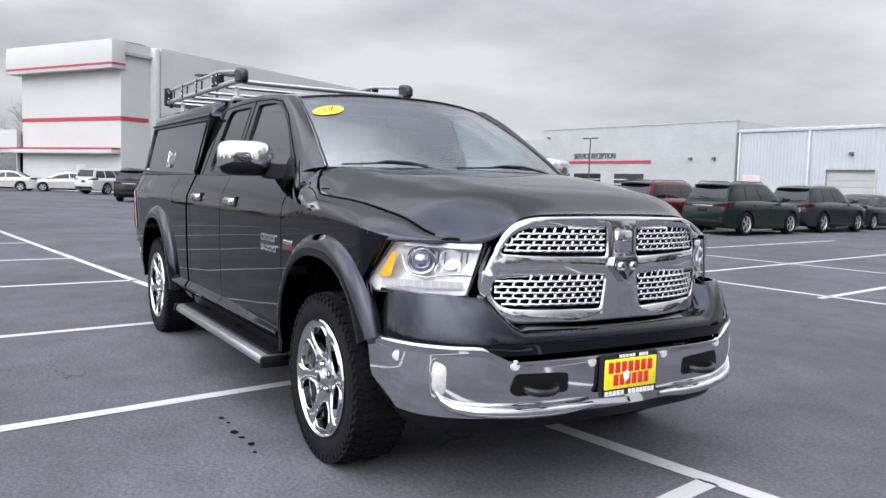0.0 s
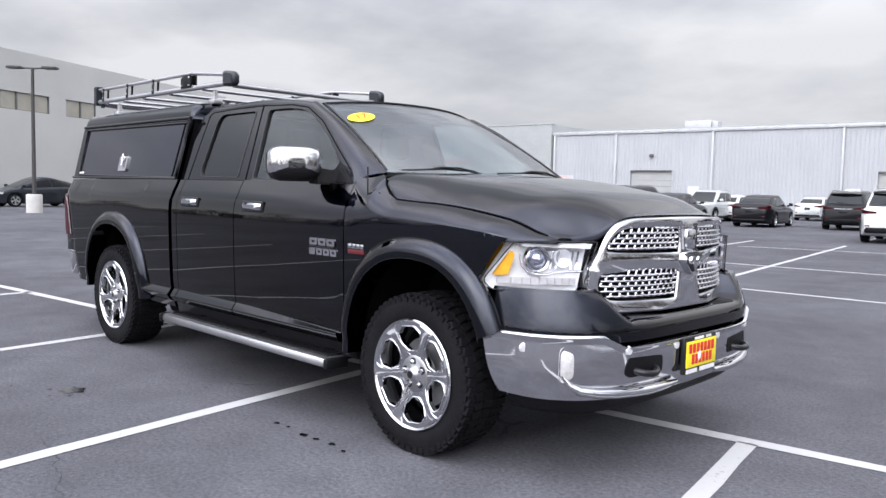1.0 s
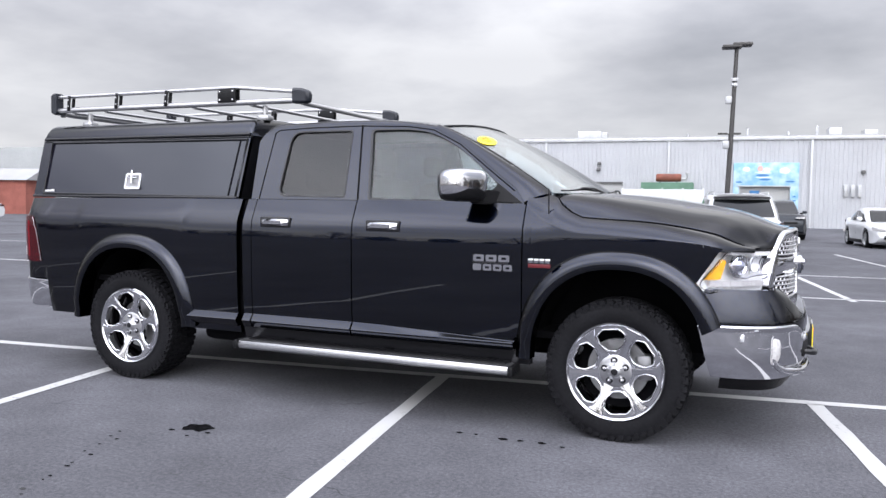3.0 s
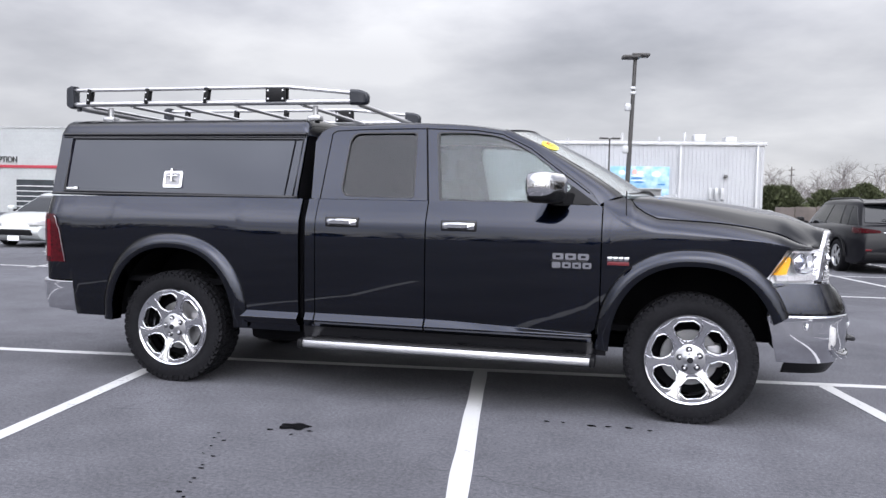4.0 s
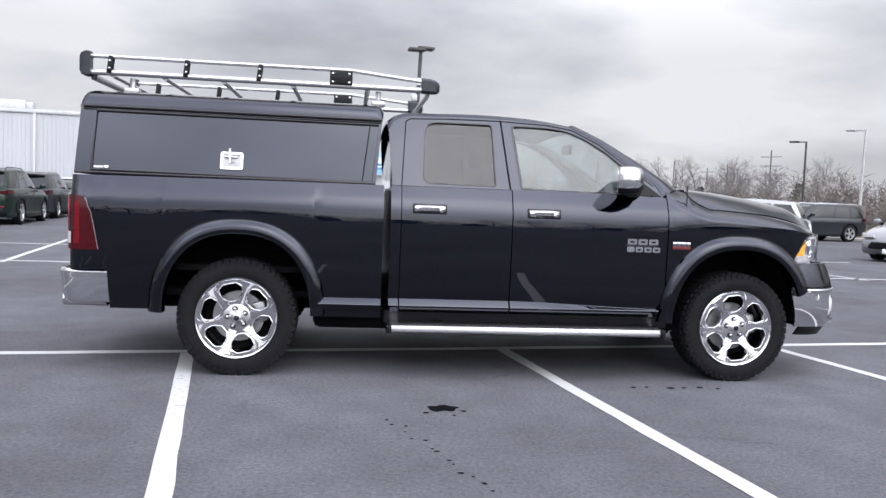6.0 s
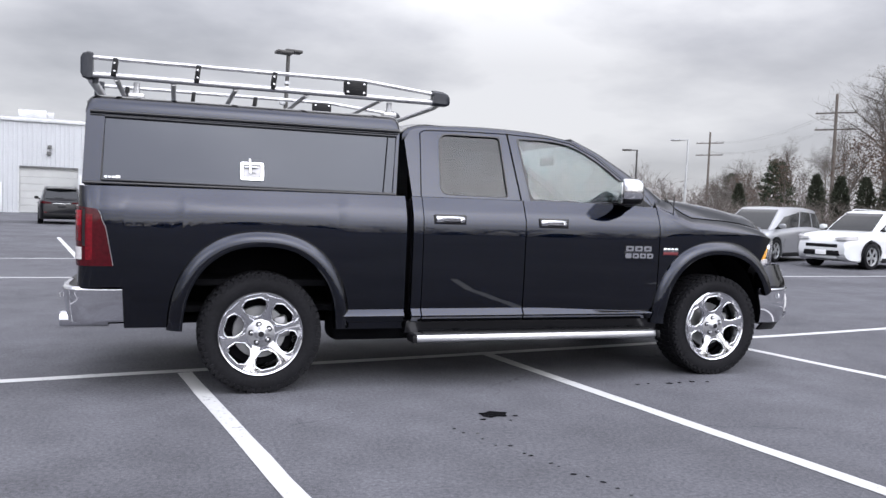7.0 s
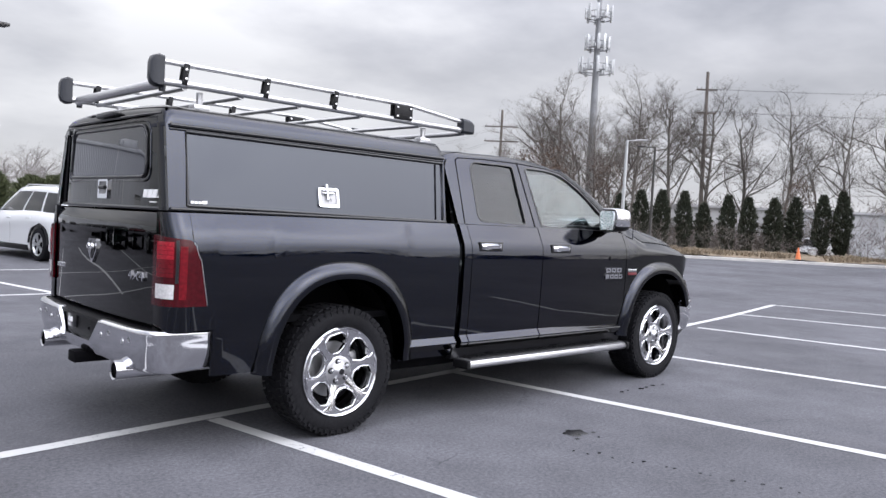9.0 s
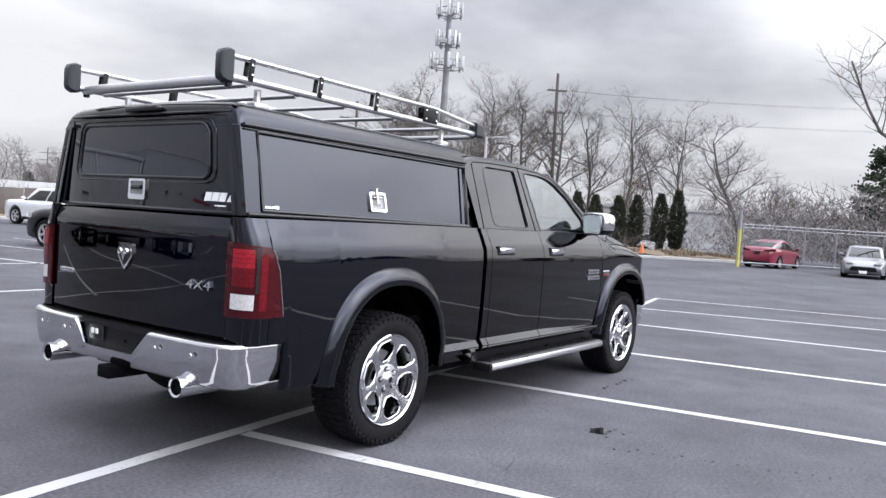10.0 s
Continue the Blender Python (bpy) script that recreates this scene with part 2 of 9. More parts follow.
M = dict(
    asphalt=asphalt_material(),
    line=line_material(),
    paint=material("black_metallic_paint", (0.0028, 0.0050, 0.0135), rough=0.20, metal=1.0, coat=0.95, grain=0.25, grain_scale=900, coat_rough=0.008, coat_ior=1.50),
    chrome=material("chrome", (0.68, 0.68, 0.70), rough=0.06, metal=1.0, rough_var=0.025),
    alu=material("brushed_aluminium", (0.52, 0.52, 0.53), rough=0.36, metal=0.9, grain=0.06, grain_scale=60, rough_var=0.1),
    plastic=material("black_plastic", (0.006, 0.006, 0.007), rough=0.45, spec=0.22, grain=0.2, grain_scale=300, bump=0.15, bump_scale=500),
    trim=material("satin_black_trim", (0.010, 0.010, 0.012), rough=0.28, grain=0.15, grain_scale=200),
    cappl=material("blue_black_plastic", (0.012, 0.014, 0.020), rough=0.38, grain=0.2, grain_scale=200, bump=0.1, bump_scale=400),
    rubber=material("tyre_rubber", (0.0085, 0.0085, 0.0100), rough=0.66, spec=0.12, grain=0.25, grain_scale=60, blotch=0.25, blotch_scale=6, bump=0.2, bump_scale=200),
    steel=material("dull_steel", (0.28, 0.28, 0.29), rough=0.45, metal=0.8, blotch=0.2, blotch_scale=8),
    under=material("underbody_black", (0.004, 0.004, 0.005), rough=0.9, spec=0.08, blotch=0.3, blotch_scale=5),
    lens=see_through("headlight_lens", (0.99, 0.99, 1.0), 0.0, 0.03),
    reflector=material("headlight_reflector", (0.80, 0.81, 0.83), rough=0.25, metal=0.35, grain=0.1, grain_scale=60, rough_var=0.08),
    projector=material("projector_glass", (0.50, 0.52, 0.62), rough=0.04, metal=0.9, coat=1.0),
    amber=material("amber_lens", (0.88, 0.42, 0.02), rough=0.15, coat=1.0, grain=0.15, grain_scale=70),
    housing=material("lamp_housing", (0.86, 0.87, 0.88), rough=0.2, metal=0.1, grain=0.08, grain_scale=60, rough_var=0.08),
    mirror=material("mirror_silver", (0.85, 0.86, 0.87), rough=0.01, metal=1.0),
    satin=material("satin_metal", (0.46, 0.46, 0.475), rough=0.36, metal=1.0, grain=0.05, grain_scale=40, rough_var=0.08),
    redmid=material("mid_red_lens", (0.11, 0.003, 0.007), rough=0.16, coat=0.3, spec=0.3, grain=0.25, grain_scale=60),
    red=material("red_lens", (0.040, 0.0010, 0.0030), rough=0.18, coat=0.3, spec=0.25, grain=0.25, grain_scale=40),
    redbright=material("bright_red_lens", (0.27, 0.009, 0.018), rough=0.15, coat=0.4, spec=0.3, grain=0.3, grain_scale=90),
    white_lens=material("clear_reversing_lens", (0.52, 0.51, 0.51), rough=0.2, coat=1.0, grain=0.15, grain_scale=80),
    glass=see_through("side_glass", (0.70, 0.74, 0.74), 0.0, 0.05),
    shield=see_through("windscreen_glass", (0.84, 0.90, 0.91), 0.0, 0.14),
    tint=see_through("privacy_glass", (0.15, 0.17, 0.21), 0.0, 0.045),
    capglass=material("dark_cap_glass", (0.007, 0.0065, 0.012), rough=0.01, coat=0.18, ior=1.5, coat_rough=0.0, grain=0.1, grain_scale=3),
    cloth=material("grey_seat_cloth", (0.075, 0.072, 0.07), rough=0.9, grain=0.2, grain_scale=120, bump=0.3, bump_scale=300),
    beige=material("beige_headliner", (0.32, 0.31, 0.29), rough=0.9, grain=0.06, grain_scale=80),
    dash=material("dashboard_black", (0.02, 0.02, 0.021), rough=0.55, grain=0.15, grain_scale=150),
    yellow=material("yellow_vinyl", (0.86, 0.72, 0.03), rough=0.45, grain=0.05, grain_scale=40),
    redprint=material("red_print", (0.62, 0.03, 0.03), rough=0.5, grain=0.08, grain_scale=60),
    whiteprint=material("white_print", (0.8, 0.8, 0.8), rough=0.5),
    badgered=material("dark_red_badge", (0.11, 0.012, 0.016), rough=0.4, grain=0.1, grain_scale=40),
    stain=material("oil_stain", (0.008, 0.008, 0.009), rough=0.10, blotch=0.4, blotch_scale=20),
)
# the flakes under the clear coat keep their dark tone at grazing angles
M["paint"].node_tree.nodes["Principled BSDF"].inputs["Specular Tint"].default_value = (0.06, 0.085, 0.17, 1)

M["capglass"].node_tree.nodes["Principled BSDF"].inputs["Specular Tint"].default_value = (0.84, 0.90, 1.0, 1)

# ---- mesh helpers ----


def part(name, bm, mat, parent=None, label="", smooth=40):
    """Links a bmesh as one mesh object under a thing or a part."""
    me = bpy.data.meshes.new(name)
    bm.normal_update()
    bm.to_mesh(me)
    bm.free()
    me.materials.append(mat)
    if smooth:
        me.shade_smooth()
        me.set_sharp_from_angle(angle=radians(smooth))
    ob = new(name, me)
    if parent is not None:
        ob.parent = parent
    if label:
        ob["label"] = label
    return ob


def add_box(bm, a, b, bevel=0.0, m=None, seg=2):
    """An upright box from corner a to corner b, its edges rounded."""
    g = bmesh.ops.create_cube(bm, size=1.0)["verts"]
    for v in g:
        v.co = Vector([(a[i] + b[i]) / 2 + v.co[i] * (b[i] - a[i]) for i in range(3)])
    if bevel:
        es = {ed for v in g for ed in v.link_edges}
        r = bmesh.ops.bevel(bm, geom=list(es), offset=bevel, segments=seg, affect="EDGES", profile=0.5)
        g = list({v for f in r["faces"] for v in f.verts} | {v for v in g if v.is_valid})
    if m is not None:
        bmesh.ops.transform(bm, matrix=m, verts=[v for v in g if v.is_valid])
    return bm


def box(a, b, bevel=0.0, m=None):
    return add_box(bmesh.new(), a, b, bevel, m)


def loft(bm, rings, closed=True, caps=True):
    """A skin over rings of points of one length."""
    vs = [[bm.verts.new(p) for p in ring] for ring in rings]
    k = len(rings[0])
    for r0, r1 in zip(vs, vs[1:]):
        for i in range(k if closed else k - 1):
            j = (i + 1) % k
            bm.faces.new((r0[i], r0[j], r1[j], r1[i]))
    if caps and closed:
        bm.faces.new(vs[0][::-1])
        bm.faces.new(vs[-1])
    return bm


def tube(bm, pts, r, n=10, flat=1.0):
    """A round bar along a line of points."""
    pts = [Vector(p) for p in pts]
    rings = []
    for i, p in enumerate(pts):
        d = (pts[min(i + 1, len(pts) - 1)] - pts[max(i - 1, 0)]).normalized()
        up = Vector((0, 0, 1)) if abs(d.z) < 0.95 else Vector((1, 0, 0))
        s = d.cross(up).normalized()
        u = s.cross(d)
        rr = r[i] if isinstance(r, (list, tuple)) else r
        rings.append([p + s * (rr * math.cos(a)) + u * (rr * flat * math.sin(a)) for a in (2 * math.pi * k / n for k in range(n))])
    return loft(bm, rings)


def lathe(bm, profile, n=48, axis="Y", centre=(0, 0, 0), close=False):
    """Turns (radius, along) pairs round an axis."""
    rings = []
    c = Vector(centre)
    for k in range(n):
        a = 2 * math.pi * k / n
        ca, sa = math.cos(a), math.sin(a)
        rings.append([c + (Vector((r * ca, h, r * sa)) if axis == "Y" else Vector((r * ca, r * sa, h)) if axis == "Z" else Vector((h, r * ca, r * sa))) for r, h in profile])
    vs = [[bm.verts.new(p) for p in ring] for ring in rings]
    k = len(profile)
    for i in range(n):
        r0, r1 = vs[i], vs[(i + 1) % n]
        for j in range(k if close else k - 1):
            j2 = (j + 1) % k
            bm.faces.new((r0[j], r1[j], r1[j2], r0[j2]))
    return bm


def sheet(bm, outer, holes, fn, thick):
    """A plate with holes: loops of (u, v), laid out by fn(u, v, depth)."""
    edges = []
    for lp in [outer, *holes]:
        vs = [bm.verts.new((u, v, 0)) for u, v in lp]
        edges += [bm.edges.new((vs[i], vs[(i + 1) % len(vs)])) for i in range(len(vs))]
    fs = [f for f in bmesh.ops.triangle_fill(bm, use_beauty=True, edges=edges)["geom"] if isinstance(f, bmesh.types.BMFace)]
    r = bmesh.ops.extrude_face_region(bm, geom=fs)
    top = {v for v in r["geom"] if isinstance(v, bmesh.types.BMVert)}
    for v in bm.verts:
        v.co = fn(v.co.x, v.co.y, thick if v in top else 0.0)
    bmesh.ops.recalc_face_normals(bm, faces=bm.faces[:])
    return bm


def slab(bm, us, vs, fn, thick):
    """A curved plate over a grid: fn(u, v, depth) with depth 0 outside and thick inside."""
    g = [[[bm.verts.new(fn(u, v, d)) for v in vs(u)] for u in us] for d in (0.0, thick)]
    nu, nv = len(us), len(g[0][0])
    for k in range(2):
        for i in range(nu - 1):
            for j in range(nv - 1):
                bm.faces.new((g[k][i][j], g[k][i + 1][j], g[k][i + 1][j + 1], g[k][i][j + 1]))
    rim = [(i, 0) for i in range(nu)] + [(nu - 1, j) for j in range(1, nv)] + [(i, nv - 1) for i in range(nu - 2, -1, -1)] + [(0, j) for j in range(nv - 2, 0, -1)]
    for (a, b), (c, d) in zip(rim, rim[1:] + rim[:1]):
        bm.faces.new((g[0][a][b], g[0][c][d], g[1][c][d], g[1][a][b]))
    bmesh.ops.recalc_face_normals(bm, faces=bm.faces[:])
    return bm


def interp(table, x):
    return float(np.interp(x, [a for a, _ in table], [b for _, b in table]))


def smooth_table(table):
    """A smooth curve through (x, value) pairs."""
    xs, ys = np.array([a for a, _ in table]), np.array([b for _, b in table])
    m = np.gradient(ys, xs)

    def f(x):
        x = min(max(x, xs[0]), xs[-1])
        i = min(int(np.searchsorted(xs, x, side="right")) - 1, len(xs) - 2)
        h = xs[i + 1] - xs[i]
        t = (x - xs[i]) / h
        return float((2 * t**3 - 3 * t**2 + 1) * ys[i] + (t**3 - 2 * t**2 + t) * h * m[i] + (3 * t**2 - 2 * t**3) * ys[i + 1] + (t**3 - t**2) * h * m[i + 1])

    return f


def steps(a, b, n):
    return [a + (b - a) * i / n for i in range(n + 1)]


def rounded(pts, r, n=4):
    """A polygon with its corners rounded."""
    out = []
    k = len(pts)
    for i in range(k):
        p, a, b = Vector(pts[i]), Vector(pts[i - 1]), Vector(pts[(i + 1) % k])
        rr = r[i] if isinstance(r, (list, tuple)) else r
        da, db = (a - p), (b - p)
        q0, q1 = p + da.normalized() * min(rr, da.length * 0.45), p + db.normalized() * min(rr, db.length * 0.45)
        for t in steps(0, 1, n):
            out.append(tuple((1 - t) ** 2 * q0 + 2 * t * (1 - t) * p + t * t * q1))
    return out


def thing(name, label, category, at=(0, 0, 0), rz=0.0, group="", kind=""):
    """An Empty at a thing's base, which holds its parts."""
    ob = new(name)
    ob.empty_display_size = 0.2
    ob.matrix_basis = pose(*at, 0, 0, rz)
    return tagged(ob, label, category, group, kind)


def lettering(name, text, size, depth, mat, m, parent=None, label=""):
    """Words cut out of the built-in font, as a mesh."""
    cu = bpy.data.curves.new(name, "FONT")
    cu.body, cu.size, cu.extrude, cu.align_x, cu.align_y = text, size, depth, "CENTER", "CENTER"
    tmp = new(name, cu)
    me = bpy.data.meshes.new_from_object(tmp.evaluated_get(bpy.context.evaluated_depsgraph_get()))
    bpy.data.objects.remove(tmp)
    me.materials.clear()
    me.materials.append(mat)
    me.transform(m)
    ob = new(name, me)
    ob.parent = parent
    if label:
        ob["label"] = label
    return ob

# ---- ground and parking lines ----
bm = bmesh.new()
xs_g = [-3000, -600, -200] + list(range(-100, 101, 10)) + [200, 600, 3000]
gv = [[bm.verts.new((x, y, 0)) for y in xs_g] for x in xs_g]
for i in range(len(xs_g) - 1):
    for j in range(len(xs_g) - 1):
        bm.faces.new((gv[i][j], gv[i + 1][j], gv[i + 1][j + 1], gv[i][j + 1]))
tagged(part("ground", bm, M["asphalt"], smooth=0), "dark grey sealed asphalt parking lot with hair cracks", "ground", kind="structure")


def stripe(a, b, w=0.105):
    """One painted line on the asphalt from a to b, with slightly ragged edges."""
    a, b = Vector((*a, 0)), Vector((*b, 0))
    d = (b - a).normalized()
    s = Vector((-d.y, d.x, 0))
    n = max(2, int((b - a).length / 0.35))
    rnd = random.Random(int(a.x * 91 + b.y * 37))
    bm = bmesh.new()
    lo, hi = [], []
    for i in range(n + 1):
        p = a.lerp(b, i / n)
        w0, w1 = w / 2 + rnd.uniform(-0.005, 0.005), w / 2 + rnd.uniform(-0.005, 0.005)
        lo.append(bm.verts.new(p - s * w0 + Vector((0, 0, 0.004))))
        hi.append(bm.verts.new(p + s * w1 + Vector((0, 0, 0.004))))
    for i in range(n):
        bm.faces.new((lo[i], lo[i + 1], hi[i + 1], hi[i]))
    return tagged(part("parking_line", bm, M["line"], smooth=0), "worn white painted parking line on asphalt", "parking line", kind="structure")


def along(p, ang, d):
    return (p[0] + d * math.cos(radians(ang)), p[1] + d * math.sin(radians(ang)))


LOT = 8.0                       # the lot's lines lie turned by this much from the truck
J0 = (2.05, 0.13)
J1 = (-1.80, -0.375)
stripe(along(J1, 6.7, -22), J1)
stripe(J1, J0)
stripe(J0, (5.94, 0.68))
stripe((5.94, 0.68), (9.6, 1.30))
stripe((9.6, 1.30), (12.71, 1.94))
for p, a in (((-0.46, -0.265), -80.9), (J0, -80.9), ((4.64, 0.46), -79.2)):          # stalls beside and ahead of the truck
    stripe(p, along(p, a, 5.6))
for d in (-5.55, -8.6, -11.8, -15.0):                      # stalls behind it
    p = along(J0, LOT - 1.2, d)
    stripe(p, along(p, LOT - 92, 5.4))
K0 = (1.5, 7.05)
stripe(along(K0, 3.2, -22), along(K0, 5.0, 16))
K1 = (2.0, 11.65)
stripe(along(K1, 6, -13), along(K1, 6, 12))
for d in (-9.4, -6.2, -3.15, -0.55, 3.9, 6.6, 9.3):
    p = along(K0, 4.0, d)
    stripe(p, along(p, 99.5, 13.5))
for p, a, d in (((-2.9, 16.9), 18, 5.0), ((-10.6, 18.6), 93, 12), ((4.3, 21.7), 101, 8), ((-1.9, 24.2), 99, 8)):
    stripe(p, along(p, a, d))
stripe((-30, 9.5), (-14, 12.6))
for a, b in (((7.56, 0.75), (8.48, -3.9)), ((10.10, 1.40), (12.05, -4.5)), ((12.71, 1.99), (14.40, -4.5))):
    stripe(a, b)


def stain(x, y, r, seed, mat=M["stain"]):
    rnd = random.Random(seed)
    bm = bmesh.new()
    n = 26
    k = [0.55 + 0.75 * rnd.random() for _ in range(n)]
    k = [(k[i - 1] + 2 * k[i] + k[(i + 1) % n]) / 4 for i in range(n)]
    bm.faces.new([bm.verts.new((x + r * k[i] * math.cos(2 * math.pi * i / n), y + 0.75 * r * k[i] * math.sin(2 * math.pi * i / n), 0.003)) for i in range(n)])
    return tagged(part("oil_stain", bm, mat, smooth=0), "dark wet drip stain on the asphalt", "stain", kind="structure")


stain(1.33, -1.80, 0.10, 1)
for i, (x, y, r) in enumerate([(1.22, -1.90, 0.02), (1.45, -1.86, 0.018), (1.38, -1.95, 0.014), (2.73, -1.22, 0.022), (2.83, -1.21, 0.015), (3.00, -1.23, 0.028), (3.10, -1.22, 0.02), (3.22, -1.21, 0.026), (3.34, -1.23, 0.016)]):
    stain(x, y, r, i + 5)
rnd = random.Random(4)
for i in range(15):                                        # a trail of drips
    t = i / 14
    stain(1.00 + 0.40 * t + rnd.uniform(-0.03, 0.03), -2.02 - 1.2 * t + rnd.uniform(-0.04, 0.04), rnd.uniform(0.007, 0.017), 40 + i)

# ---- buildings ----
B = dict(
    ribbed=material("white_ribbed_steel", (0.40, 0.41, 0.43), rough=0.45, blotch=0.05, blotch_scale=0.4, grain=0.03, grain_scale=8),
    stucco=material("white_stucco", (0.47, 0.475, 0.46), rough=0.85, blotch=0.05, blotch_scale=0.25, grain=0.03, grain_scale=10, bump=0.2, bump_scale=40),
    block=material("pale_grey_block", (0.36, 0.375, 0.375), rough=0.85, blotch=0.07, blotch_scale=0.5, grain=0.04, grain_scale=6, bump=0.2, bump_scale=30),
    redband=material("red_band", (0.36, 0.035, 0.055), rough=0.5, grain=0.05, grain_scale=3),
    door=material("grey_roller_door", (0.36, 0.365, 0.36), rough=0.6, blotch=0.08, blotch_scale=0.8),
    window=material("tan_window_glass", (0.36, 0.345, 0.29), rough=0.08, coat=0.6, blotch=0.12, blotch_scale=0.7),
    darkglass=material("dark_shop_glass", (0.03, 0.035, 0.04), rough=0.05, coat=1.0, blotch=0.3, blotch_scale=0.6),
    frame=material("window_frame_grey", (0.10, 0.10, 0.10), rough=0.5),
    roof=material("roof_grey", (0.33, 0.33, 0.34), rough=0.8, blotch=0.1, blotch_scale=0.5),
    unit=material("galvanised_unit", (0.45, 0.46, 0.47), rough=0.5, metal=0.3, blotch=0.12, blotch_scale=2),
    mural=None,
    sign=material("black_sign_letters", (0.03, 0.03, 0.03), rough=0.5),
    white=material("white_vinyl", (0.52, 0.53, 0.54), rough=0.5, blotch=0.03, blotch_scale=1.0),
    green=material("green_container_paint", (0.07, 0.15, 0.10), rough=0.6, blotch=0.15, blotch_scale=1.5),
    rust=material("rusty_tank_paint", (0.17, 0.055, 0.035), rough=0.7, blotch=0.3, blotch_scale=2.0, grain=0.1),
    pole=material("dark_bronze_pole", (0.045, 0.043, 0.042), rough=0.5, grain=0.1, grain_scale=20),
    concrete=material("concrete", (0.46, 0.45, 0.43), rough=0.9, blotch=0.12, blotch_scale=3, grain=0.08, grain_scale=40, bump=0.3, bump_scale=60),
    galv=material("galvanised_pole", (0.42, 0.43, 0.44), rough=0.5, metal=0.4, blotch=0.1, blotch_scale=2),
    wood=material("weathered_pole_wood", (0.11, 0.095, 0.085), rough=0.9, grain=0.2, grain_scale=12, blotch=0.2),
)


def mural_material():
    m = material("blue_mural_paint", (0.20, 0.42, 0.62), rough=0.6)
    n, l = m.node_tree.nodes, m.node_tree.links
    tc = n.new("ShaderNodeTexCoord")
    t = n.new("ShaderNodeTexNoise")
    t.inputs["Scale"].default_value, t.inputs["Detail"].default_value = 1.6, 4
    l.new(tc.outputs["Object"], t.inputs["Vector"])
    r = n.new("ShaderNodeValToRGB")
    els = r.color_ramp.elements
    els[0].position, els[1].position = 0.40, 0.66
    els[0].color, els[1].color = (0.20, 0.40, 0.57, 1), (0.44, 0.60, 0.71, 1)
    l.new(t.outputs["Fac"], r.inputs[0])
    l.new(r.outputs[0], n["Principled BSDF"].inputs["Base Color"])
    return m


B["mural"] = mural_material()


def facade(name, label, at, rz):
    return thing(name, label, "building", at, rz, kind="structure")


# long white steel hall: local x runs along its front, local y into it
hall = facade("warehouse", "long white ribbed steel warehouse with flat eaves and downpipes", (-10, 56.5, 0), 5.1)
HX0, HX1, HH = -27.4, 22.4, 6.6
OPEN = [(-19.7, -16.0, 3.3), (-1.0, 2.8, 3.25), (11.4, 14.8, 3.05)]


def ribbed_wall(x0, x1, z0, z1, pitch=0.30):
    bm = bmesh.new()
    prof = []
    x = x0
    while x < x1 - 1e-6:
        for dx, y in ((0, 0), (0.62, 0), (0.72, -0.035), (0.90, -0.035)):
            if x + dx * pitch < x1:
                prof.append((x + dx * pitch, y))
        x += pitch
    prof.append((x1, 0))
    lo = [bm.verts.new((px, py, z0)) for px, py in prof]
    hi = [bm.verts.new((px, py, z1)) for px, py in prof]
    lb = [bm.verts.new((px, 0.15, z0)) for px, _ in (prof[0], prof[-1])]
    hb = [bm.verts.new((px, 0.15, z1)) for px, _ in (prof[0], prof[-1])]
    for i in range(len(prof) - 1):
        bm.faces.new((lo[i], lo[i + 1], hi[i + 1], hi[i]))
    bm.faces.new((lb[1], lb[0], hb[0], hb[1]))
    bm.faces.new(hi + [hb[1], hb[0]])
    bm.faces.new((lo[0], hi[0], hb[0], lb[0]))
    bm.faces.new((hi[-1], lo[-1], lb[1], hb[1]))
    return bm


edge = HX0
for a, b, top in OPEN:
    part("wall", ribbed_wall(edge, a, 0, HH), B["ribbed"], hall, smooth=0)
    part("wall", ribbed_wall(a, b, top, HH), B["ribbed"], hall, smooth=0)
    edge = b
part("wall", ribbed_wall(edge, HX1, 0, HH), B["ribbed"], hall, smooth=0)
bm = box((HX0, 0.16, 0), (HX0 + 0.15, 30, HH))
part("wall", bm, B["ribbed"], hall)
part("wall", box((HX1 - 0.15, 0.16, 0), (HX1, 30, HH)), B["ribbed"], hall)
part("wall", box((HX0, 30, 0), (HX1, 30.2, HH)), B["ribbed"], hall)
part("roof", box((HX0 - 0.1, 0.16, HH + 0.02), (HX1 + 0.1, 30.2, HH + 0.2)), B["roof"], hall)
part("eave_trim", box((HX0 - 0.12, -0.13, HH - 0.14), (HX1 + 0.15, 0.14, HH + 0.12), 0.02), B["unit"], hall, "pale grey eave gutter")
for u in (-27.2, -21.1, -12.7, -3.3, 6.2, 16.2, 21.9):
    part("downpipe", box((u - 0.07, -0.20, 0.05), (u + 0.07, -0.05, HH - 0.14), 0.02), B["white"], hall)


def roller_door(parent, a, b, top, y=0.12):
    bm = bmesh.new()
    z = 0.02
    while z < top - 0.02:
        add_box(bm, (a, y, z), (b, y + 0.05, min(z + 0.5, top)), 0.012, seg=1)
        z += 0.51
    d = part("roller_door", bm, B["door"], parent, "closed grey sectional roller door")
    part("frame", box((a - 0.09, -0.06, 0), (a, 0.1, top + 0.09)), B["unit"], d)
    part("frame", box((b, -0.06, 0), (b + 0.09, 0.1, top + 0.09)), B["unit"], d)
    part("frame", box((a, -0.06, top), (b, 0.1, top + 0.09)), B["frame"], d)
    return d


